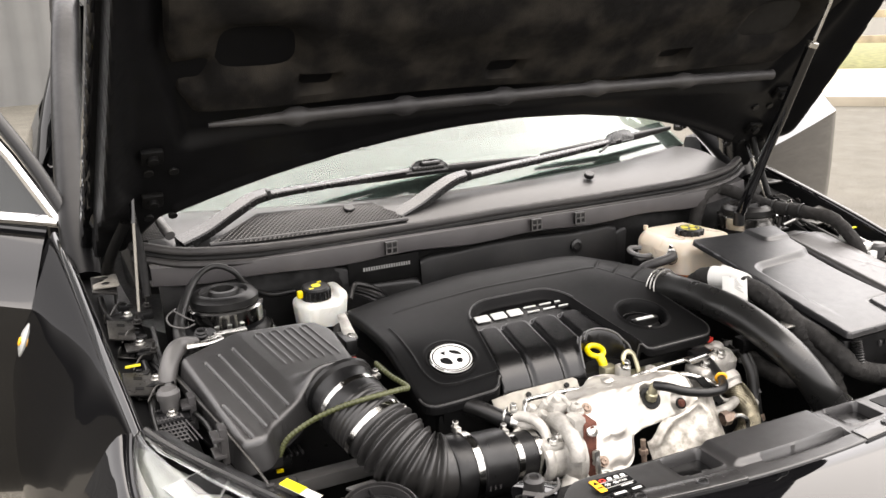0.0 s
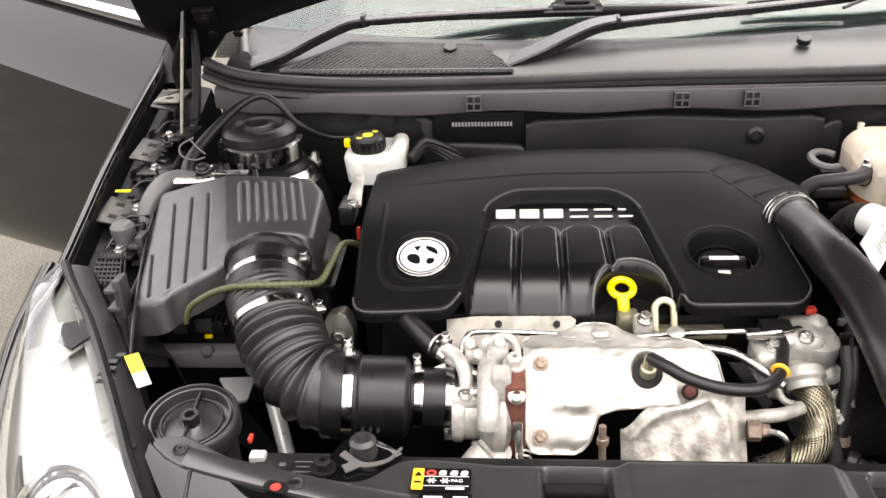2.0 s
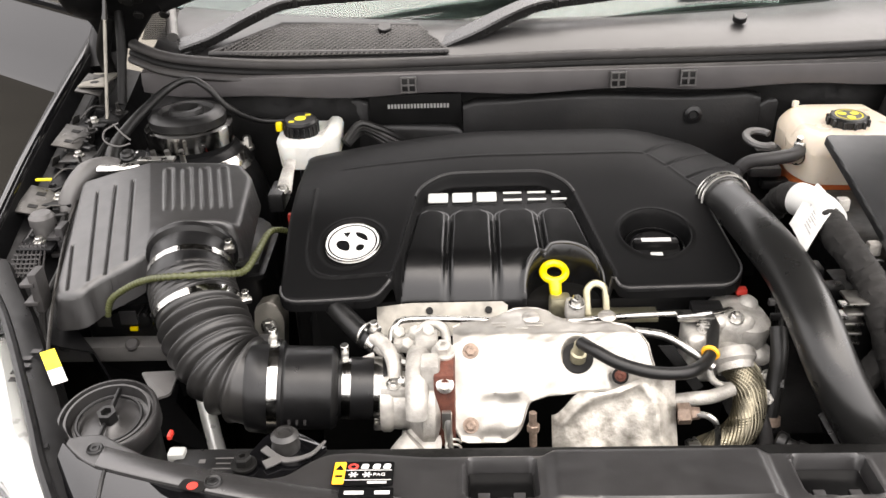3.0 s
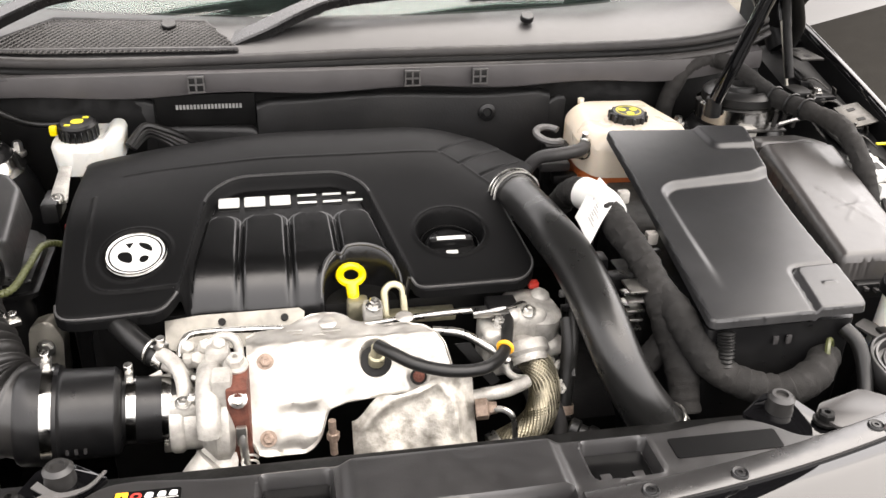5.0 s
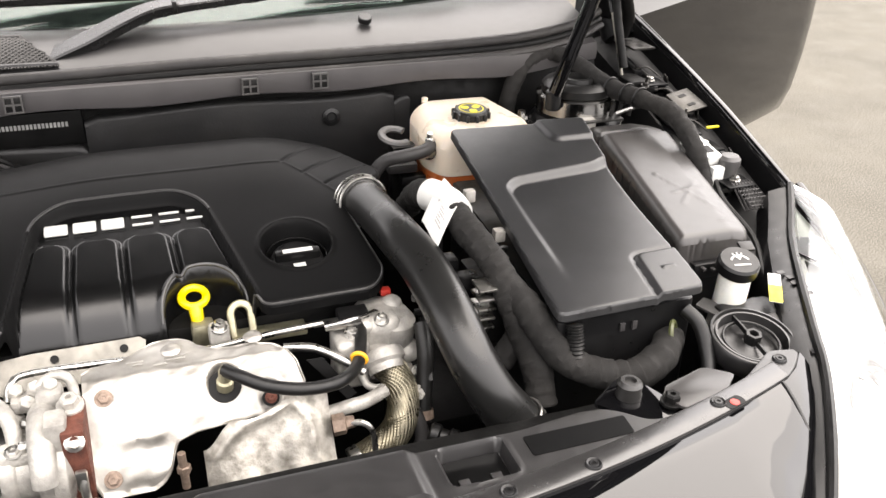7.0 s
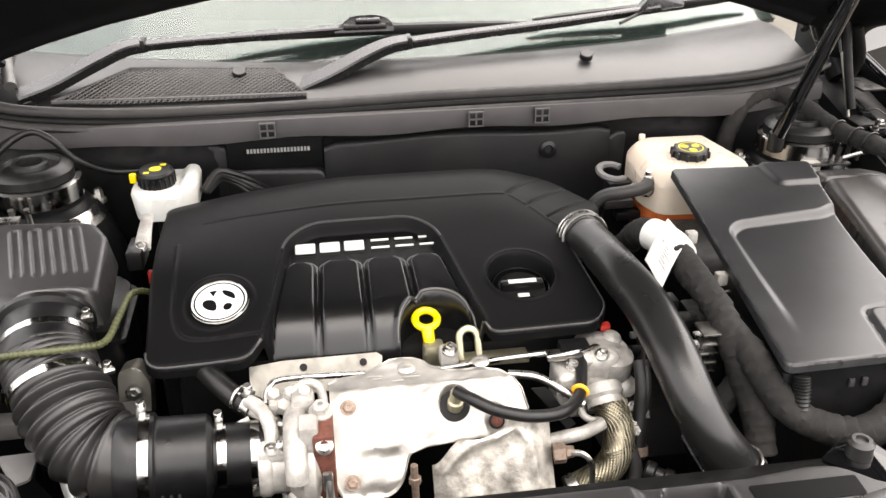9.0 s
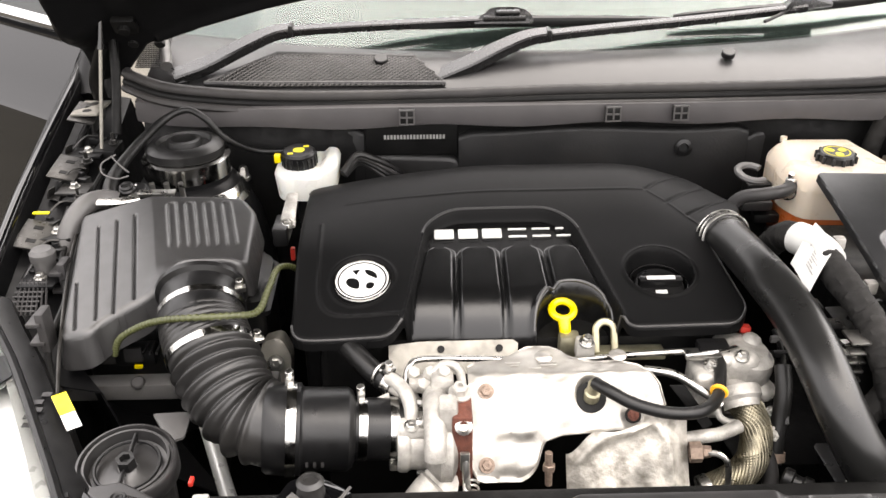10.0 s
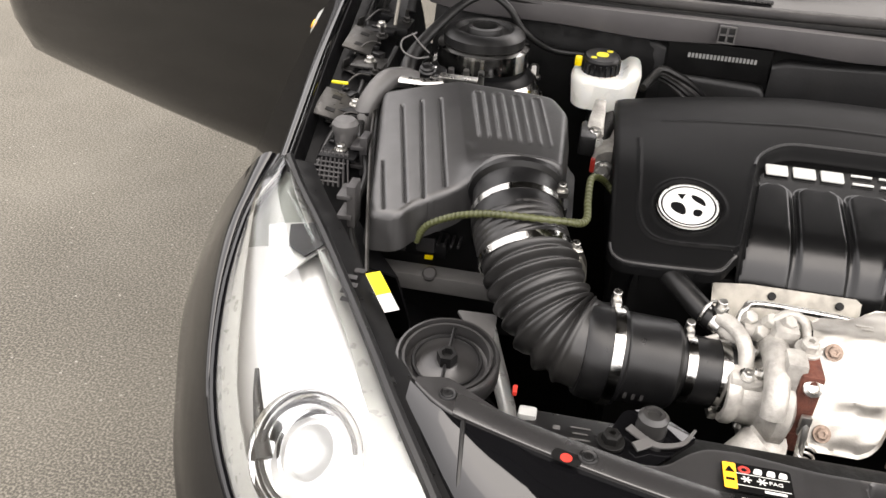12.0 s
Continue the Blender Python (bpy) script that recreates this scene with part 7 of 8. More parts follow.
capx = part("cap", lathe(bm_new(), [(0.020, -0.004), (0.0245, 0.0), (0.0245, 0.012), (0.022, 0.015), (0, 0.015)], m, 32), PLASTIC, wash, "black cap with a white pictogram")
part("pull_tab", box(bm_new(), (0.018, 0.024, 0.013), (0.018, 0.016, 0.004), m, 0.002), PLASTIC, capx)
part("surround", box(bm_new(), (0.552, 0.116, 0.764), (0.075, 0.040, 0.030), Matrix.Identity(4), 0.006), PLASTIC, wash)
ink = bm_new()
torus(ink, m @ Matrix.Translation((0, -0.004, 0.0152)), 0.011, 0.0012, 20, 4, 0.3, (0.3, 2.8))
for a in (-30, 0, 30):
    box(ink, (0, 0.006, 0.0153), (0.0016, 0.012, 0.0005), m @ Matrix.Rotation(radians(a), 4, "Z"))
box(ink, (0, -0.009, 0.0153), (0.02, 0.002, 0.0005), m)
part("pictogram", ink, WHITE, capx)

# ---- wiring looms ----
loom = thing("wiring_loom", "thick cloth-taped wiring loom beside the battery", "cable", (0.28, 0.2, 0.75))
TRUNK = [(0.218, 0.385, 0.835), (0.224, 0.350, 0.866), (0.240, 0.300, 0.872), (0.240, 0.247, 0.868), (0.249, 0.217, 0.856), (0.260, 0.198, 0.839), (0.264, 0.166, 0.820), (0.270, 0.145, 0.793), (0.278, 0.115, 0.76), (0.276, 0.09, 0.72)]
part("main_trunk", taped(TRUNK, 0.0172), TAPE, loom, sharp=30)
part("branch", taped([(0.260, 0.186, 0.830), (0.274, 0.150, 0.816), (0.284, 0.112, 0.796), (0.302, 0.092, 0.774), (0.334, 0.076, 0.760), (0.370, 0.066, 0.756), (0.405, 0.072, 0.768), (0.425, 0.090, 0.772), (0.44, 0.11, 0.76)], 0.0172, 5.0), TAPE, loom, sharp=30)
part("branch", taped([(0.283, 0.16, 0.79), (0.262, 0.145, 0.765), (0.245, 0.155, 0.74), (0.235, 0.20, 0.74), (0.235, 0.25, 0.75)], 0.0145, 9.0), TAPE, loom, sharp=30)
part("cable_tie", torus(bm_new(), at((0.270, 0.228, 0.832), (0.3, -0.8, -0.5)), 0.0195, 0.0018, 24, 6), PLASTIC, loom)
part("cable_tie", torus(bm_new(), at((0.350, 0.068, 0.749), (1, -0.1, 0.05)), 0.0195, 0.0018, 24, 6), PLASTIC, loom)
flag = part("paper_sleeve", tube(bm_new(), [p for p in smooth_path(TRUNK, 12) if 0.272 < p.y < 0.338], 0.0200, 24, 1), WHITE, loom, "white paper label wrapped round the loom")
A, B, C, D = Vector((0.200, 0.278, 0.866)), Vector((0.247, 0.334, 0.8905)), Vector((0.246, 0.272, 0.8905)), Vector((0.197, 0.216, 0.862))


def on_flag(u, v, lift=0.0):
    return A.lerp(B, u).lerp(D.lerp(C, u), v) + Vector((0, 0, 0.004 * math.sin(math.pi * u) + 0.001 * math.sin(5 * v) + lift))


part("paper_flag", thick(loft(bm_new(), [[on_flag(u, v) for v in np.linspace(0, 1, 6)] for u in np.linspace(0, 1, 10)]), 0.0006), WHITE, flag, "white paper flag with faint grey print")
ink = bm_new()
for k in range(6):
    u = 0.22 + 0.055 * k
    loft(ink, [[on_flag(u + d, v, 0.0008) for v in (0.50, 0.85 - 0.10 * (k % 3))] for d in (0.0, 0.026)])
loft(ink, [[on_flag(u, v, 0.0008) for v in (0.30, 0.36)] for u in (0.50, 0.80)])
part("print", ink, GREYINK, flag)
single("corrugated_cable", tube(bm_new(), [(0.309, 0.096, 0.815), (0.309, 0.090, 0.795), (0.308, 0.082, 0.768)], lambda s: 0.0085 + 0.0012 * math.sin(s * 75), 12, 24), RUBBER, "black corrugated cable conduit by the battery", "cable", sharp=80)
single("corrugated_cable", tube(bm_new(), [(0.300, 0.045, 0.735), (0.300, 0.038, 0.70), (0.298, 0.03, 0.66)], lambda s: 0.0085 + 0.0012 * math.sin(s * 75), 12, 24), RUBBER, "black corrugated cable conduit behind the slam panel", "cable", sharp=80)
single("smooth_cable", tube(bm_new(), [(0.448, 0.100, 0.805), (0.456, 0.082, 0.795), (0.456, 0.060, 0.770), (0.446, 0.035, 0.745)], 0.008, 12), RUBBER, "black battery cable curving to the front", "cable")
ring = thing("cable_ring", "yellow and black twisted cable loop", "cable", (0.43, 0.095, 0.78))
part("loop", torus(bm_new(), at((0.430, 0.090, 0.783), (0.7, -0.6, 0.2)), 0.013, 0.003, 20, 6), GREENW, ring)
fins = thing("control_unit", "finned aluminium control unit beside the loom", "control unit", (0.262, 0.2, 0.74))
part("body", box(bm_new(), (0.262, 0.225, 0.780), (0.03, 0.10, 0.06), None, 0.005), DARK, fins)
for k in range(5):
    part("fin", box(bm_new(), (0.239, 0.176 + 0.001 * k, 0.829 - 0.0125 * k), (0.021, 0.028, 0.0035), None, 0.0014), STEEL, fins)
plugs = thing("plug_cluster", "cluster of black and clear connectors under the loom", "connector", (0.22, 0.3, 0.78))
for x, y, z, w in ((0.225, 0.265, 0.81, 0.028), (0.215, 0.285, 0.83, 0.022), (0.24, 0.235, 0.80, 0.03), (0.232, 0.25, 0.775, 0.035)):
    part("connector", box(bm_new(), (x, y, z), (w, 0.024, 0.022), Matrix.Identity(4), 0.004), PLASTIC, plugs)
for x, y, z in ((0.281, 0.335, 0.862), (0.294, 0.268, 0.838)):
    part("clear_clip", box(bm_new(), (x, y, z), (0.014, 0.012, 0.016), None, 0.003), ALU, plugs)
rightloom = thing("wing_loom", "cloth-taped loom along the inner wing", "cable", (0.66, 0.6, 0.86))
part("trunk", taped([(0.545, 0.705, 0.915), (0.572, 0.690, 0.925), (0.592, 0.640, 0.915), (0.606, 0.570, 0.902), (0.624, 0.505, 0.902), (0.640, 0.452, 0.898), (0.648, 0.420, 0.878), (0.655, 0.390, 0.845), (0.658, 0.37, 0.80)], 0.0135, 2.0), TAPE, rightloom, sharp=30)
part("drop", taped([(0.56, 0.70, 0.93), (0.515, 0.69, 0.915), (0.485, 0.68, 0.87), (0.475, 0.67, 0.82)], 0.0135, 4.0), TAPE, rightloom, sharp=30)
for q in (0.36, 0.52, 0.66):
    p = smooth_path([(0.592, 0.640, 0.915), (0.606, 0.570, 0.902), (0.624, 0.505, 0.902), (0.640, 0.452, 0.898)], 10)[int(q * 30)]
    part("cable_tie", torus(bm_new(), at(p, (0.25, -0.95, -0.05)), 0.0158, 0.0016, 22, 6), PLASTIC, rightloom)
clipbox = thing("white_clip_box", "white plastic clip box on the inner wing", "clip", (0.673, 0.41, 0.84))
M = Matrix.Translation((0.672, 0.412, 0.852)) @ Matrix.Rotation(radians(8), 4, "Z") @ Matrix.Rotation(radians(14), 4, "X")
part("box_body", box(bm_new(), (0, 0, 0), (0.026, 0.062, 0.016), M, 0.003), WHITE, clipbox)
part("slot", box(bm_new(), (0, -0.012, 0.0084), (0.012, 0.016, 0.001), M), DARK, clipbox)
part("hook", box(bm_new(), (0.678, 0.376, 0.828), (0.020, 0.012, 0.022), Matrix.Identity(4), 0.003), WHITE, clipbox)
stay = thing("tower_bracket", "bright zinc bracket with studs beside the strut tower", "bracket", (0.58, 0.565, 0.85))
part("plate", box(bm_new(), (0.578, 0.545, 0.862), (0.070, 0.024, 0.004), Matrix.Identity(4), 0.0015), PLATE, stay)
part("upright", box(bm_new(), (0.556, 0.548, 0.850), (0.026, 0.020, 0.030), Matrix.Identity(4), 0.003), ALU, stay)
for x in (0.598, 0.612, 0.630):
    part("stud", tube(bm_new(), [(x, 0.548, 0.862), (x + 0.002, 0.546, 0.886)], 0.0035, 8, 1), PLATE, stay)
part("clip_wire", tube(bm_new(), [(0.600, 0.535, 0.872), (0.622, 0.520, 0.885), (0.650, 0.505, 0.890), (0.668, 0.500, 0.880)], 0.003, 6), STEEL, stay)
leftloom = thing("tower_hose", "thin black hose looping over the strut tower", "hose", (-0.57, 0.64, 0.9))
part("hose", tube(bm_new(), [(-0.645, 0.50, 0.84), (-0.658, 0.53, 0.87), (-0.645, 0.575, 0.895), (-0.61, 0.64, 0.925), (-0.575, 0.66, 0.938), (-0.545, 0.65, 0.928), (-0.52, 0.655, 0.895), (-0.48, 0.68, 0.865), (-0.43, 0.69, 0.86)], lambda s: 0.012 - 0.007 * min(1, s * 2.2), 10, 10), RUBBER, leftloom)

# ---- inner wing clutter ----
for s in (-1, 1):
    clutter = thing("wing_bracket", "black steel bracket bolted along the inner wing", "bracket", (s * 0.70, 0.50, 0.83), "wing brackets")
    for y, z in ((0.36, 0.818), (0.45, 0.838), (0.55, 0.86), (0.64, 0.88)):
        # one tab gets a metal tone for the sky mirrored in its black paint
        part("tab", box(bm_new(), (s * (0.700 + 0.08 * (y - 0.36)), y, z), (0.045, 0.04, 0.004), Matrix.Identity(4), 0.001), PLATE if y in (0.55,) else INNERPAINT, clutter)
        bolt("bolt", (s * (0.700 + 0.08 * (y - 0.36)), y, z + 0.002), (0, 0, 1), 0.0055, 0.008, STEEL, clutter)
    stop = thing("bonnet_stop", "grey rubber bonnet bump stop", "bump stop", (s * 0.700, 0.385, 0.81), "bump stops")
    part("rubber_head", lathe(bm_new(), [(0.013, -0.02), (0.0135, 0.008), (0.016, 0.012), (0.016, 0.022), (0.012, 0.027), (0, 0.028)], at((s * 0.700, 0.380, 0.825), (0, 0, 1)), 20), SNORKEL, stop)
    part("seat", box(bm_new(), (s * 0.695, 0.380, 0.805), (0.05, 0.035, 0.008), None, 0.002), STEEL if s > 0 else INNERPAINT, stop)
    edge_cable = thing("release_cable", "thin black cable along the wing edge", "cable", (s * 0.68, 0.3, 0.8), "wing cables")
    part("cable", tube(bm_new(), [(s * 0.690, 0.60, 0.868), (s * 0.693, 0.50, 0.845), (s * 0.690, 0.41, 0.825), (s * 0.660, 0.33, 0.81), (s * 0.655, 0.25, 0.79), (s * 0.625, 0.18, 0.77)], 0.004, 8), RUBBER, edge_cable)
    part("yellow_tie", box(bm_new(), (s * 0.735, 0.475, 0.858), (0.022, 0.005, 0.003), None, 0.001), YELLOWINK, edge_cable)
    mesh_tab = thing("foam_pad", "grey woven foam pad at the wing tip", "pad", (s * 0.70, 0.33, 0.80), "foam pads")
    bm = bm_new()
    for k in range(7):
        tube(bm, [(s * (0.690 + 0.005 * k), 0.355, 0.822), (s * (0.672 + 0.006 * k), 0.295, 0.806)], 0.0012, 4, 1)
        tube(bm, [(s * 0.687, 0.350 - 0.008 * k, 0.820 - 0.002 * k), (s * 0.722, 0.350 - 0.008 * k, 0.820 - 0.002 * k)], 0.0012, 4, 1)
    part("weave", bm, GREYPLA, mesh_tab)
# black-painted plates; their metal tone stands for the reflected sky
for x, y, z in ((-0.748, 0.725, 0.915), (-0.738, 0.592, 0.876), (-0.733, 0.440, 0.842), (0.742, 0.560, 0.872)):
    fit_plate = thing("wing_fixing_plate", "slotted fixing plate along the wing edge, metal-toned for reflected sky", "bracket", (x, y, z), "wing fixing plates")
    k = 1 if x > 0 else -1
    M = Matrix.Translation((x, y, z)) @ Matrix.Rotation(radians(-12 * k), 4, "Y") @ Matrix.Rotation(radians(11), 4, "X")
    part("plate", box(bm_new(), (0, 0, 0), (0.040, 0.060, 0.003), M, 0.001), PLATE, fit_plate)
    part("folded_edge", box(bm_new(), (-0.019 * k, 0, -0.010), (0.003, 0.060, 0.020), M, 0.001), PLATE, fit_plate)
    for dy in (-0.014, 0.014):
        part("slot", box(bm_new(), (0, dy, 0.0016), (0.012, 0.007, 0.001), M), DARK, fit_plate)
bar = thing("bright_bracket_bar", "bright aluminium bar beside the air filter", "bracket", (-0.63, 0.468, 0.87))
part("bar", tube(bm_new(), [(-0.655, 0.474, 0.872), (-0.628, 0.470, 0.874), (-0.604, 0.482, 0.874)], 0.008, 12, 4, 0.6), STEEL, bar)
part("flat", box(bm_new(), (-0.585, 0.500, 0.874), (0.050, 0.014, 0.004), Matrix.Rotation(0.0, 4, "Z"), 0.001), STEEL, bar)
loop_wire = thing("wire_loop", "thin grey wire loop by the strut tower", "cable", (-0.65, 0.545, 0.89))
part("wire", tube(bm_new(), [(-0.655, 0.565, 0.905), (-0.671, 0.552, 0.898), (-0.668, 0.538, 0.888), (-0.648, 0.532, 0.882), (-0.632, 0.537, 0.884)], 0.0013, 8), SNORKEL, loop_wire)
part("wire", tube(bm_new(), [(-0.660, 0.560, 0.905), (-0.645, 0.548, 0.895), (-0.632, 0.540, 0.888)], 0.0012, 8), SNORKEL, loop_wire)
for x, y, z, r in ((-0.712, 0.602, 0.885, 0.008), (-0.700, 0.520, 0.862, 0.006), (-0.690, 0.660, 0.892, 0.007), (0.700, 0.620, 0.885, 0.007), (0.712, 0.520, 0.862, 0.006)):
    stud = thing("wing_stud", "zinc stud and nut on the inner wing", "bolt", (x, y, z - 0.01), "wing studs")
    bolt("nut", (x, y, z - 0.004), (0.1, -0.2, 1), r * 0.7, 0.008, PLATE, stud)
    part("thread", tube(bm_new(), [(x, y, z), (x + 0.001, y - 0.004, z + 0.014)], r * 0.35, 8, 1), PLATE, stud)
clip = thing("white_connector", "small white connector behind the slam panel", "connector", (-0.432, 0.012, 0.765))
part("body", box(bm_new(), (-0.432, 0.014, 0.770), (0.016, 0.013, 0.010), Matrix.Identity(4), 0.003), LAMPGREY, clip)
part("red_lock", box(bm_new(), (-0.446, 0.040, 0.772), (0.004, 0.010, 0.005), Matrix.Identity(4), 0.001), RED, clip)
single("red_clip", box(bm_new(), (-0.4010, 0.4570, 0.7990), (0.006, 0.008, 0.018), Matrix.Identity(4), 0.0015), RED, "small red plastic clip beside the air filter box", "clip")
small_bits = thing("vacuum_solenoid", "small black solenoid with bright pipe stubs", "solenoid", (-0.61, 0.52, 0.84))
part("body", disc(bm_new(), at((-0.618, 0.525, 0.845), (0, -0.2, 1)), 0.014, 0.03), PLASTIC, small_bits)
part("bright_strip", box(bm_new(), (-0.605, 0.508, 0.868), (0.06, 0.012, 0.005), Matrix.Identity(4), 0.002), STEEL, small_bits)
for k in range(3):
    part("stub", tube(bm_new(), [(-0.60 + 0.02 * k, 0.535, 0.85), (-0.60 + 0.02 * k, 0.53, 0.875)], 0.004, 8, 1), STEEL, small_bits)
part("wire", tube(bm_new(), [(-0.655, 0.56, 0.885), (-0.660, 0.535, 0.87), (-0.645, 0.525, 0.862), (-0.618, 0.525, 0.875)], 0.0025, 6), STEEL, small_bits)

# ---- harnesses, rods and brackets along the wings ----
def wing_point(s, y, inward, drop):
    x, z = [float(np.interp(y, [p[1] for p in EDGE], [p[k] for p in EDGE])) for k in (0, 2)]
    return Vector((s * (x - inward), y, z - drop))


rng = random.Random(4)
for s in (-1, 1):
    harness = thing("wing_harness", "thin black wiring harness clipped along the inner wing", "cable", tuple(wing_point(s, 0.45, 0.05, 0.06)), "wing harnesses")
    line = [wing_point(s, y, 0.040 + 0.012 * math.sin(17 * y + s), 0.040 + 0.004 * math.sin(29 * y)) for y in np.linspace(0.34, 0.74, 13)]
    part("cable", tube(bm_new(), line, 0.0052, 10, 5), RUBBER, harness)
    line = [wing_point(s, y, 0.058 + 0.010 * math.sin(21 * y + 2 * s), 0.046 + 0.004 * math.sin(35 * y + 1)) for y in np.linspace(0.36, 0.70, 11)]
    part("cable", tube(bm_new(), line, 0.0034, 8, 5), RUBBER, harness)
    for k in range(7):
        y = 0.37 + 0.052 * k
        p = wing_point(s, y, 0.046 + rng.uniform(-0.012, 0.016), 0.036)
        M = Matrix.Translation(p) @ Matrix.Rotation(rng.uniform(-0.5, 0.5), 4, "Z") @ Matrix.Rotation(rng.uniform(-0.2, 0.2), 4, "Y")
        bm = box(bm_new(), (0, 0, 0), (rng.uniform(0.014, 0.026), rng.uniform(0.010, 0.020), rng.uniform(0.008, 0.014)), M, 0.002)
        box(bm, (0.004 * s, 0.004, 0.007), (0.008, 0.006, 0.006), M, 0.001)
        part("cable_clip", bm, PLASTIC if k % 3 else INNERPAINT, harness)
    for k in range(4):
        y = 0.40 + 0.085 * k + rng.uniform(-0.01, 0.01)
        a, b = wing_point(s, y, 0.030, 0.030), wing_point(s, y + 0.03, 0.062, 0.028)
        part("wire_stay", tube(bm_new(), [a, (a + b) / 2 + Vector((0, 0.004, 0.008)), b], 0.0013, 6, 4), PLATE, harness)
    for k in range(3):
        y = 0.43 + 0.11 * k
        p = wing_point(s, y, 0.034, 0.044)
        ear = thing("wing_stay", "small folded steel stay with a bolt on the inner wing", "bracket", tuple(p), "wing stays")
        M = Matrix.Translation(p) @ Matrix.Rotation(radians(-10 * s), 4, "Y") @ Matrix.Rotation(rng.uniform(-0.3, 0.3), 4, "Z")
        bm = box(bm_new(), (0, 0, 0.003), (0.030, 0.016, 0.002), M, 0.0006, 1)
        box(bm, (0.0145 * s, 0, 0.009), (0.002, 0.016, 0.014), M, 0.0006, 1)
        part("stay_plate", bm, PLATE, ear)
        bolt("bolt", tuple(M @ Vector((-0.005 * s, 0, 0.004))), (0, 0, 1), 0.0042, 0.006, DARK, ear)
vent_cap = thing("vent_cap", "small round black ringed cap beside the strut tower", "cap", (-0.628, 0.512, 0.855))
part("ringed_body", lathe(bm_new(), [(0.011, -0.012), (0.011, 0.004), (0.009, 0.006), (0.0095, 0.009), (0.007, 0.011), (0.0055, 0.008), (0, 0.008)], at((-0.628, 0.512, 0.872), (0, -0.3, 1)), 24), PLASTIC, vent_cap)
part("stalk", tube(bm_new(), [(-0.628, 0.515, 0.862), (-0.632, 0.520, 0.83)], 0.006, 10, 1), PLASTIC, vent_cap)
rod = thing("release_rod", "slim grey steel rod beside the air filter lid", "rod", (-0.67, 0.35, 0.82))
part("shaft", tube(bm_new(), [(-0.690, 0.500, 0.845), (-0.672, 0.400, 0.836), (-0.650, 0.305, 0.822), (-0.628, 0.215, 0.802), (-0.615, 0.165, 0.785)], 0.0022, 8, 6), PLATE, rod)
part("shaft", tube(bm_new(), [(-0.682, 0.470, 0.842), (-0.662, 0.370, 0.830), (-0.640, 0.270, 0.812)], 0.0022, 8, 6), RUBBER, rod)
gusset = thing("lamp_gusset", "pale grey pressed gusset behind the headlamp", "bracket", (-0.495, 0.14, 0.755), "lamp gussets")
part("pressing", prism(bm_new(), corners([(-0.520, 0.168), (-0.478, 0.170), (-0.476, 0.128), (-0.490, 0.120)], 0.004), 0.003, Matrix.Translation((0, 0, 0.752)), 0.001), SNORKEL, gusset)
gusset = thing("lamp_gusset", "pale grey pressed gusset beside the washer filler", "bracket", (0.52, 0.13, 0.76), "lamp gussets")
part("pressing", prism(bm_new(), corners([(0.498, 0.146), (0.518, 0.158), (0.538, 0.118), (0.512, 0.106)], 0.003), 0.003, Matrix.Translation((0, 0, 0.772)), 0.001), SNORKEL, gusset)
part("folded_rail", box(bm_new(), (0, 0, 0), (0.016, 0.075, 0.004), Matrix.Translation((0.566, 0.098, 0.776)) @ Matrix.Rotation(radians(-14), 4, "Z"), 0.001), SNORKEL, gusset)
nozzle = thing("hose_union", "black ribbed hose union low beside the charge pipe", "hose", (0.17, 0.09, 0.69))
part("barrel", lathe(bm_new(), [(0.010, 0), (0.012, 0.002), (0.012, 0.010), (0.009, 0.012), (0.009, 0.020), (0.012, 0.022), (0.012, 0.030), (0.008, 0.033), (0, 0.033)], at((0.155, 0.108, 0.70), (0.8, -0.55, -0.15)), 20), RUBBER, nozzle)
part("hose", tube(bm_new(), [(0.180, 0.090, 0.696), (0.21, 0.078, 0.69), (0.25, 0.07, 0.672)], 0.008, 12), RUBBER, nozzle)
leads = thing("sensor_leads", "black sensor leads beside the valve casting", "cable", (0.175, 0.21, 0.76))
for k in range(3):
    part("lead", tube(bm_new(), [(0.188 + 0.004 * k, 0.262 - 0.006 * k, 0.785), (0.186 - 0.002 * k, 0.225, 0.778 - 0.006 * k), (0.176 + 0.003 * k, 0.188, 0.768), (0.170, 0.150 + 0.006 * k, 0.735)], 0.0028, 8, 6), RUBBER, leads)
for k in range(4):
    part("lead_clip", box(bm_new(), (0.186 - 0.004 * k, 0.245 - 0.022 * k, 0.784 - 0.006 * k), (0.016, 0.006, 0.008), None, 0.0015), PLASTIC if k % 2 else SNORKEL, leads)

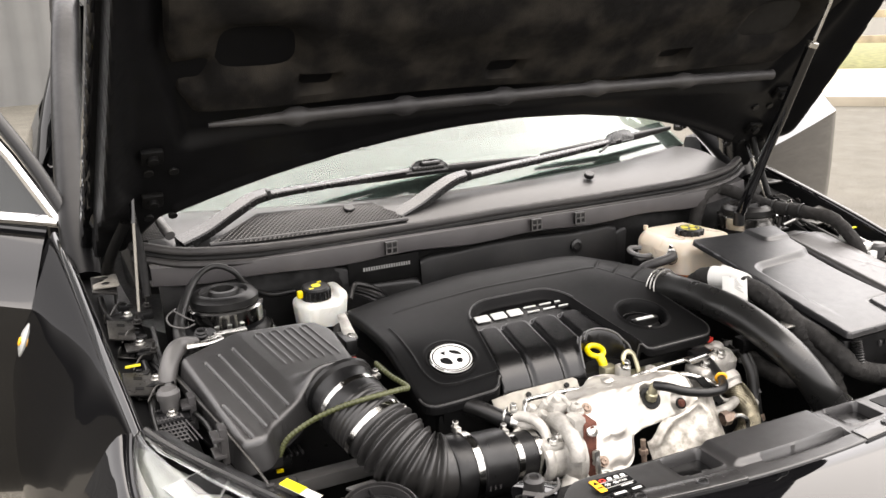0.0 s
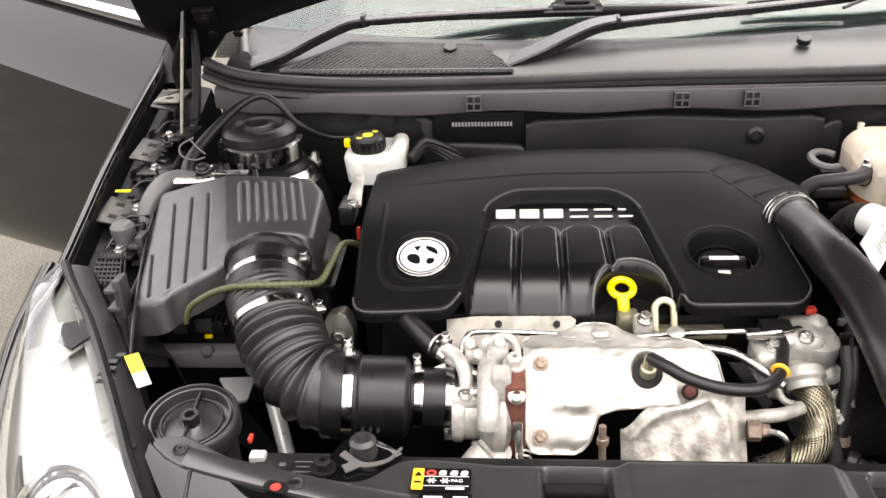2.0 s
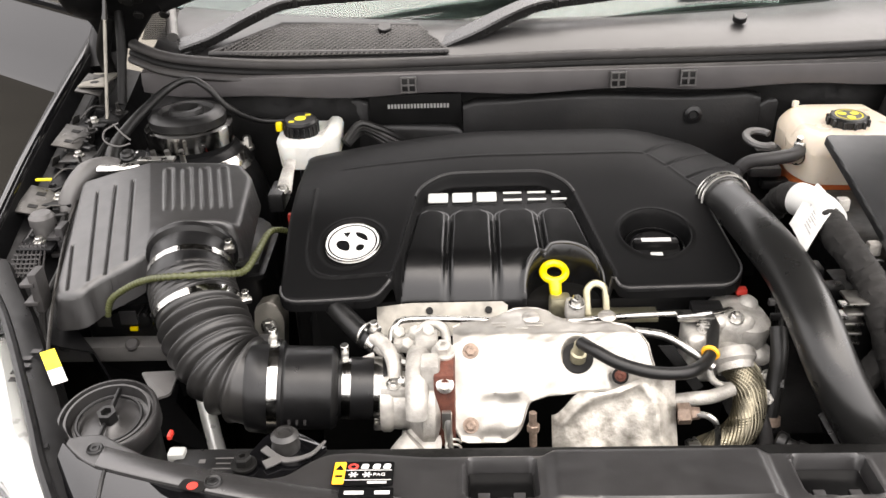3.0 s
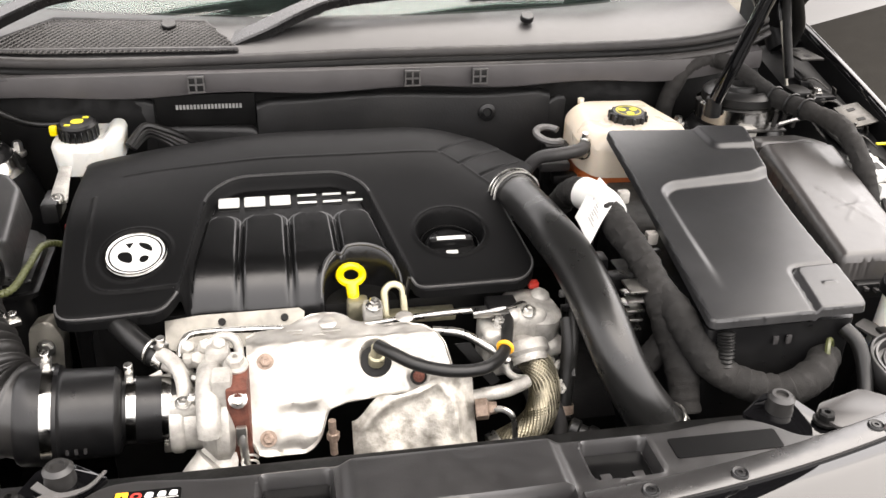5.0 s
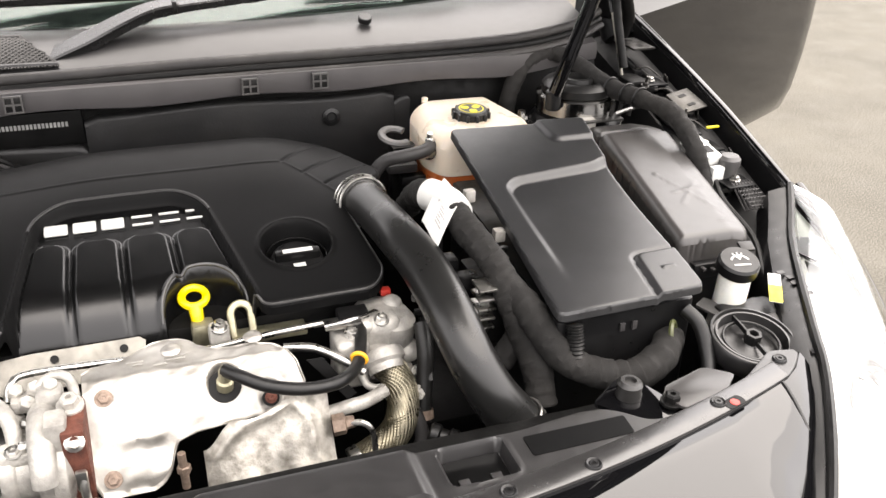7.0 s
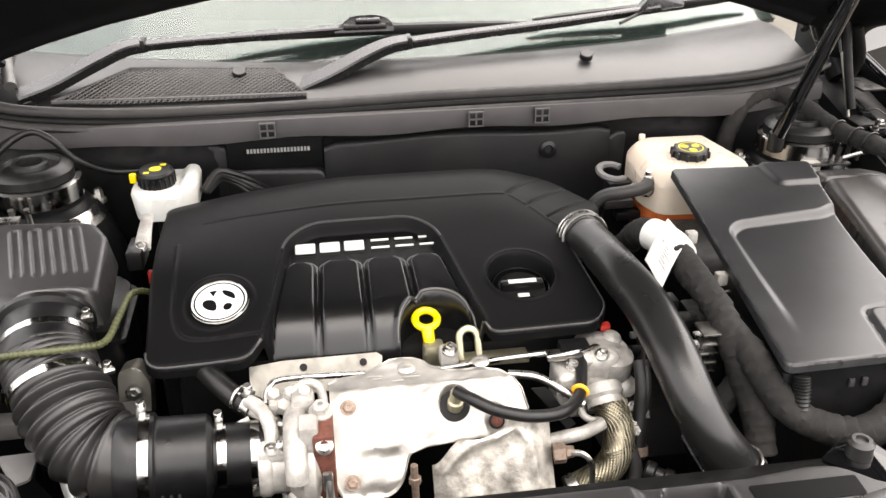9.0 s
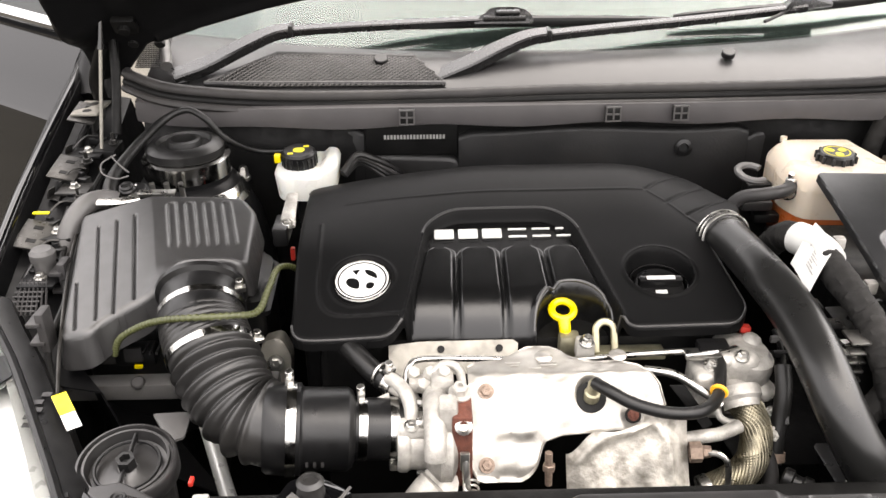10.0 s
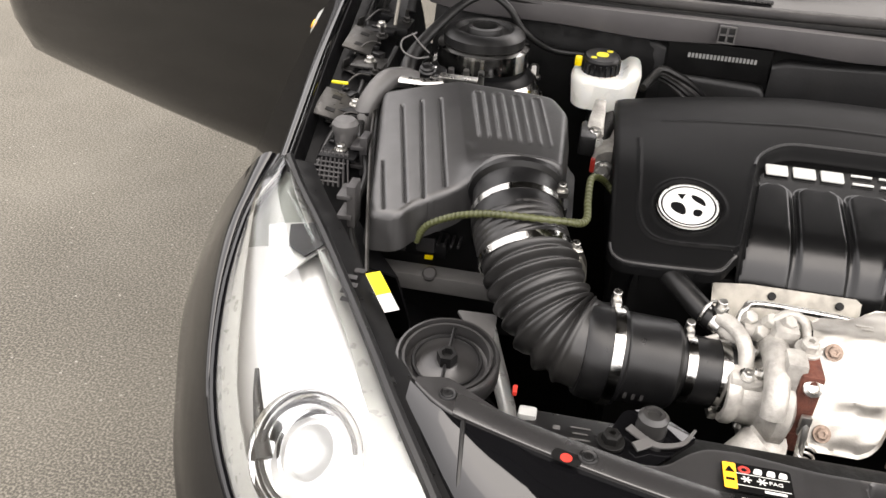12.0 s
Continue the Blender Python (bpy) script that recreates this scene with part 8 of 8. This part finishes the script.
# ---- open front doors ----
for s in (-1, 1):
    door = thing("front_door", "open black front door with a chrome window surround", "car door", (s * 0.86, 0.98, 0.35), "front doors")
    D = Matrix.Translation((s * 0.865, 0.89 if s < 0 else 1.02, 0)) @ Matrix.Rotation(radians(s * -64), 4, "Z") @ Matrix.Diagonal((s, 1, 1, 1))
    rows = []
    for k in range(19):
        long = 1.14 if s < 0 else 1.07
        y = long * k / 18
        end = max(0, (y - long + 0.08) / 0.08)
        crease = (0.852 + 0.155 * y) if s < 0 else (0.888 + 0.05 * y)
        up = (0.130 - 0.035 * y) / 0.085 if s < 0 else 1.0
        zs = [0.44 + 0.015 * end * end, 0.465 + 0.010 * end * end, 0.53, 0.63, 0.73, crease - 0.06, crease - 0.02, crease - 0.004, crease + 0.004, crease + 0.03 * up, crease + 0.06 * up, crease + 0.085 * up]
        bulge = [-0.060, -0.032, -0.010, 0.002, 0.008, 0.010, 0.010, 0.009, 0.000] + ([-0.032, -0.068, -0.105] if s < 0 else [-0.022, -0.048, -0.075])
        rows.append([D @ Vector((b + 0.01 * math.sin(math.pi * y / long) - 0.02 * end * end, y, z)) for z, b in zip(zs, bulge)])
    part("outer_skin", thick(loft(bm_new(), rows), 0.0012), PAINT, door)
    part("inner_trim", box(bm_new(), (-0.105, 0.55, 0.72), (0.06, 1.02, 0.50), D, 0.02), TRIMDARK, door)
    rise = 0.12 if s < 0 else 0.05
    front_at, sill_at = (-0.036, 0.990) if s < 0 else (-0.09, 1.018)
    glass = [(-0.075, front_at, sill_at), (-0.08, 0.5, sill_at + 0.5 * rise), (-0.08, 1.08, sill_at + 1.05 * rise), (-0.20, 1.02, 1.40), (-0.205, 0.75, 1.425), (-0.19, front_at + 0.44, 1.38), (-0.165, front_at + 0.24, sill_at + 0.28), (-0.11, front_at + 0.09, sill_at + 0.119)]
    half_pane = len(glass) // 2
    pane_rows = [[D @ Vector(a), D @ Vector(b)] for a, b in zip(glass[:half_pane], glass[half_pane:][::-1])]
    part("window_glass", slab(pane_rows, D.to_3x3() @ Vector((-0.004, 0, 0))), TINT, door)
    pts = [D @ Vector(p) for p in glass]
    part("chrome_surround", tube(bm_new(), pts + [pts[0]], 0.011, 8, 1), CHROME, door)
    frame_pts = [D @ Vector(p) for p in ((-0.08, front_at - 0.02, sill_at - 0.008), (-0.115, front_at + 0.07, sill_at + 0.135), (-0.17, front_at + 0.23, sill_at + 0.305), (-0.20, front_at + 0.44, 1.42), (-0.215, 0.74, 1.455), (-0.21, 1.06, 1.43), (-0.085, 1.10, sill_at + 1.05 * rise))]
    part("window_frame", tube(bm_new(), frame_pts, 0.013, 10, 6), PLASTIC, door)
    m = D @ at((0.07, -0.03, 1.035), (1, -0.2, 0.05)) @ Matrix.Diagonal((0.62, 1.0, 1, 1))
    m = Matrix.Translation((0.16 if s < 0 else 0.0, 0.06 if s < 0 else 0.0, 0)) @ m
    mirror = part("door_mirror", lathe(bm_new(), [(0, -0.01), (0.040, 0.0), (0.058, 0.03), (0.060, 0.06), (0.046, 0.09), (0.025, 0.103), (0, 0.106)], m, 28), PAINT, door)
    part("mirror_stalk", tube(bm_new(), [m @ Vector((0, 0, -0.05)), m @ Vector((0, 0, 0.0)), m @ Vector((0, 0, 0.03))], 0.018, 12), PAINT, mirror)
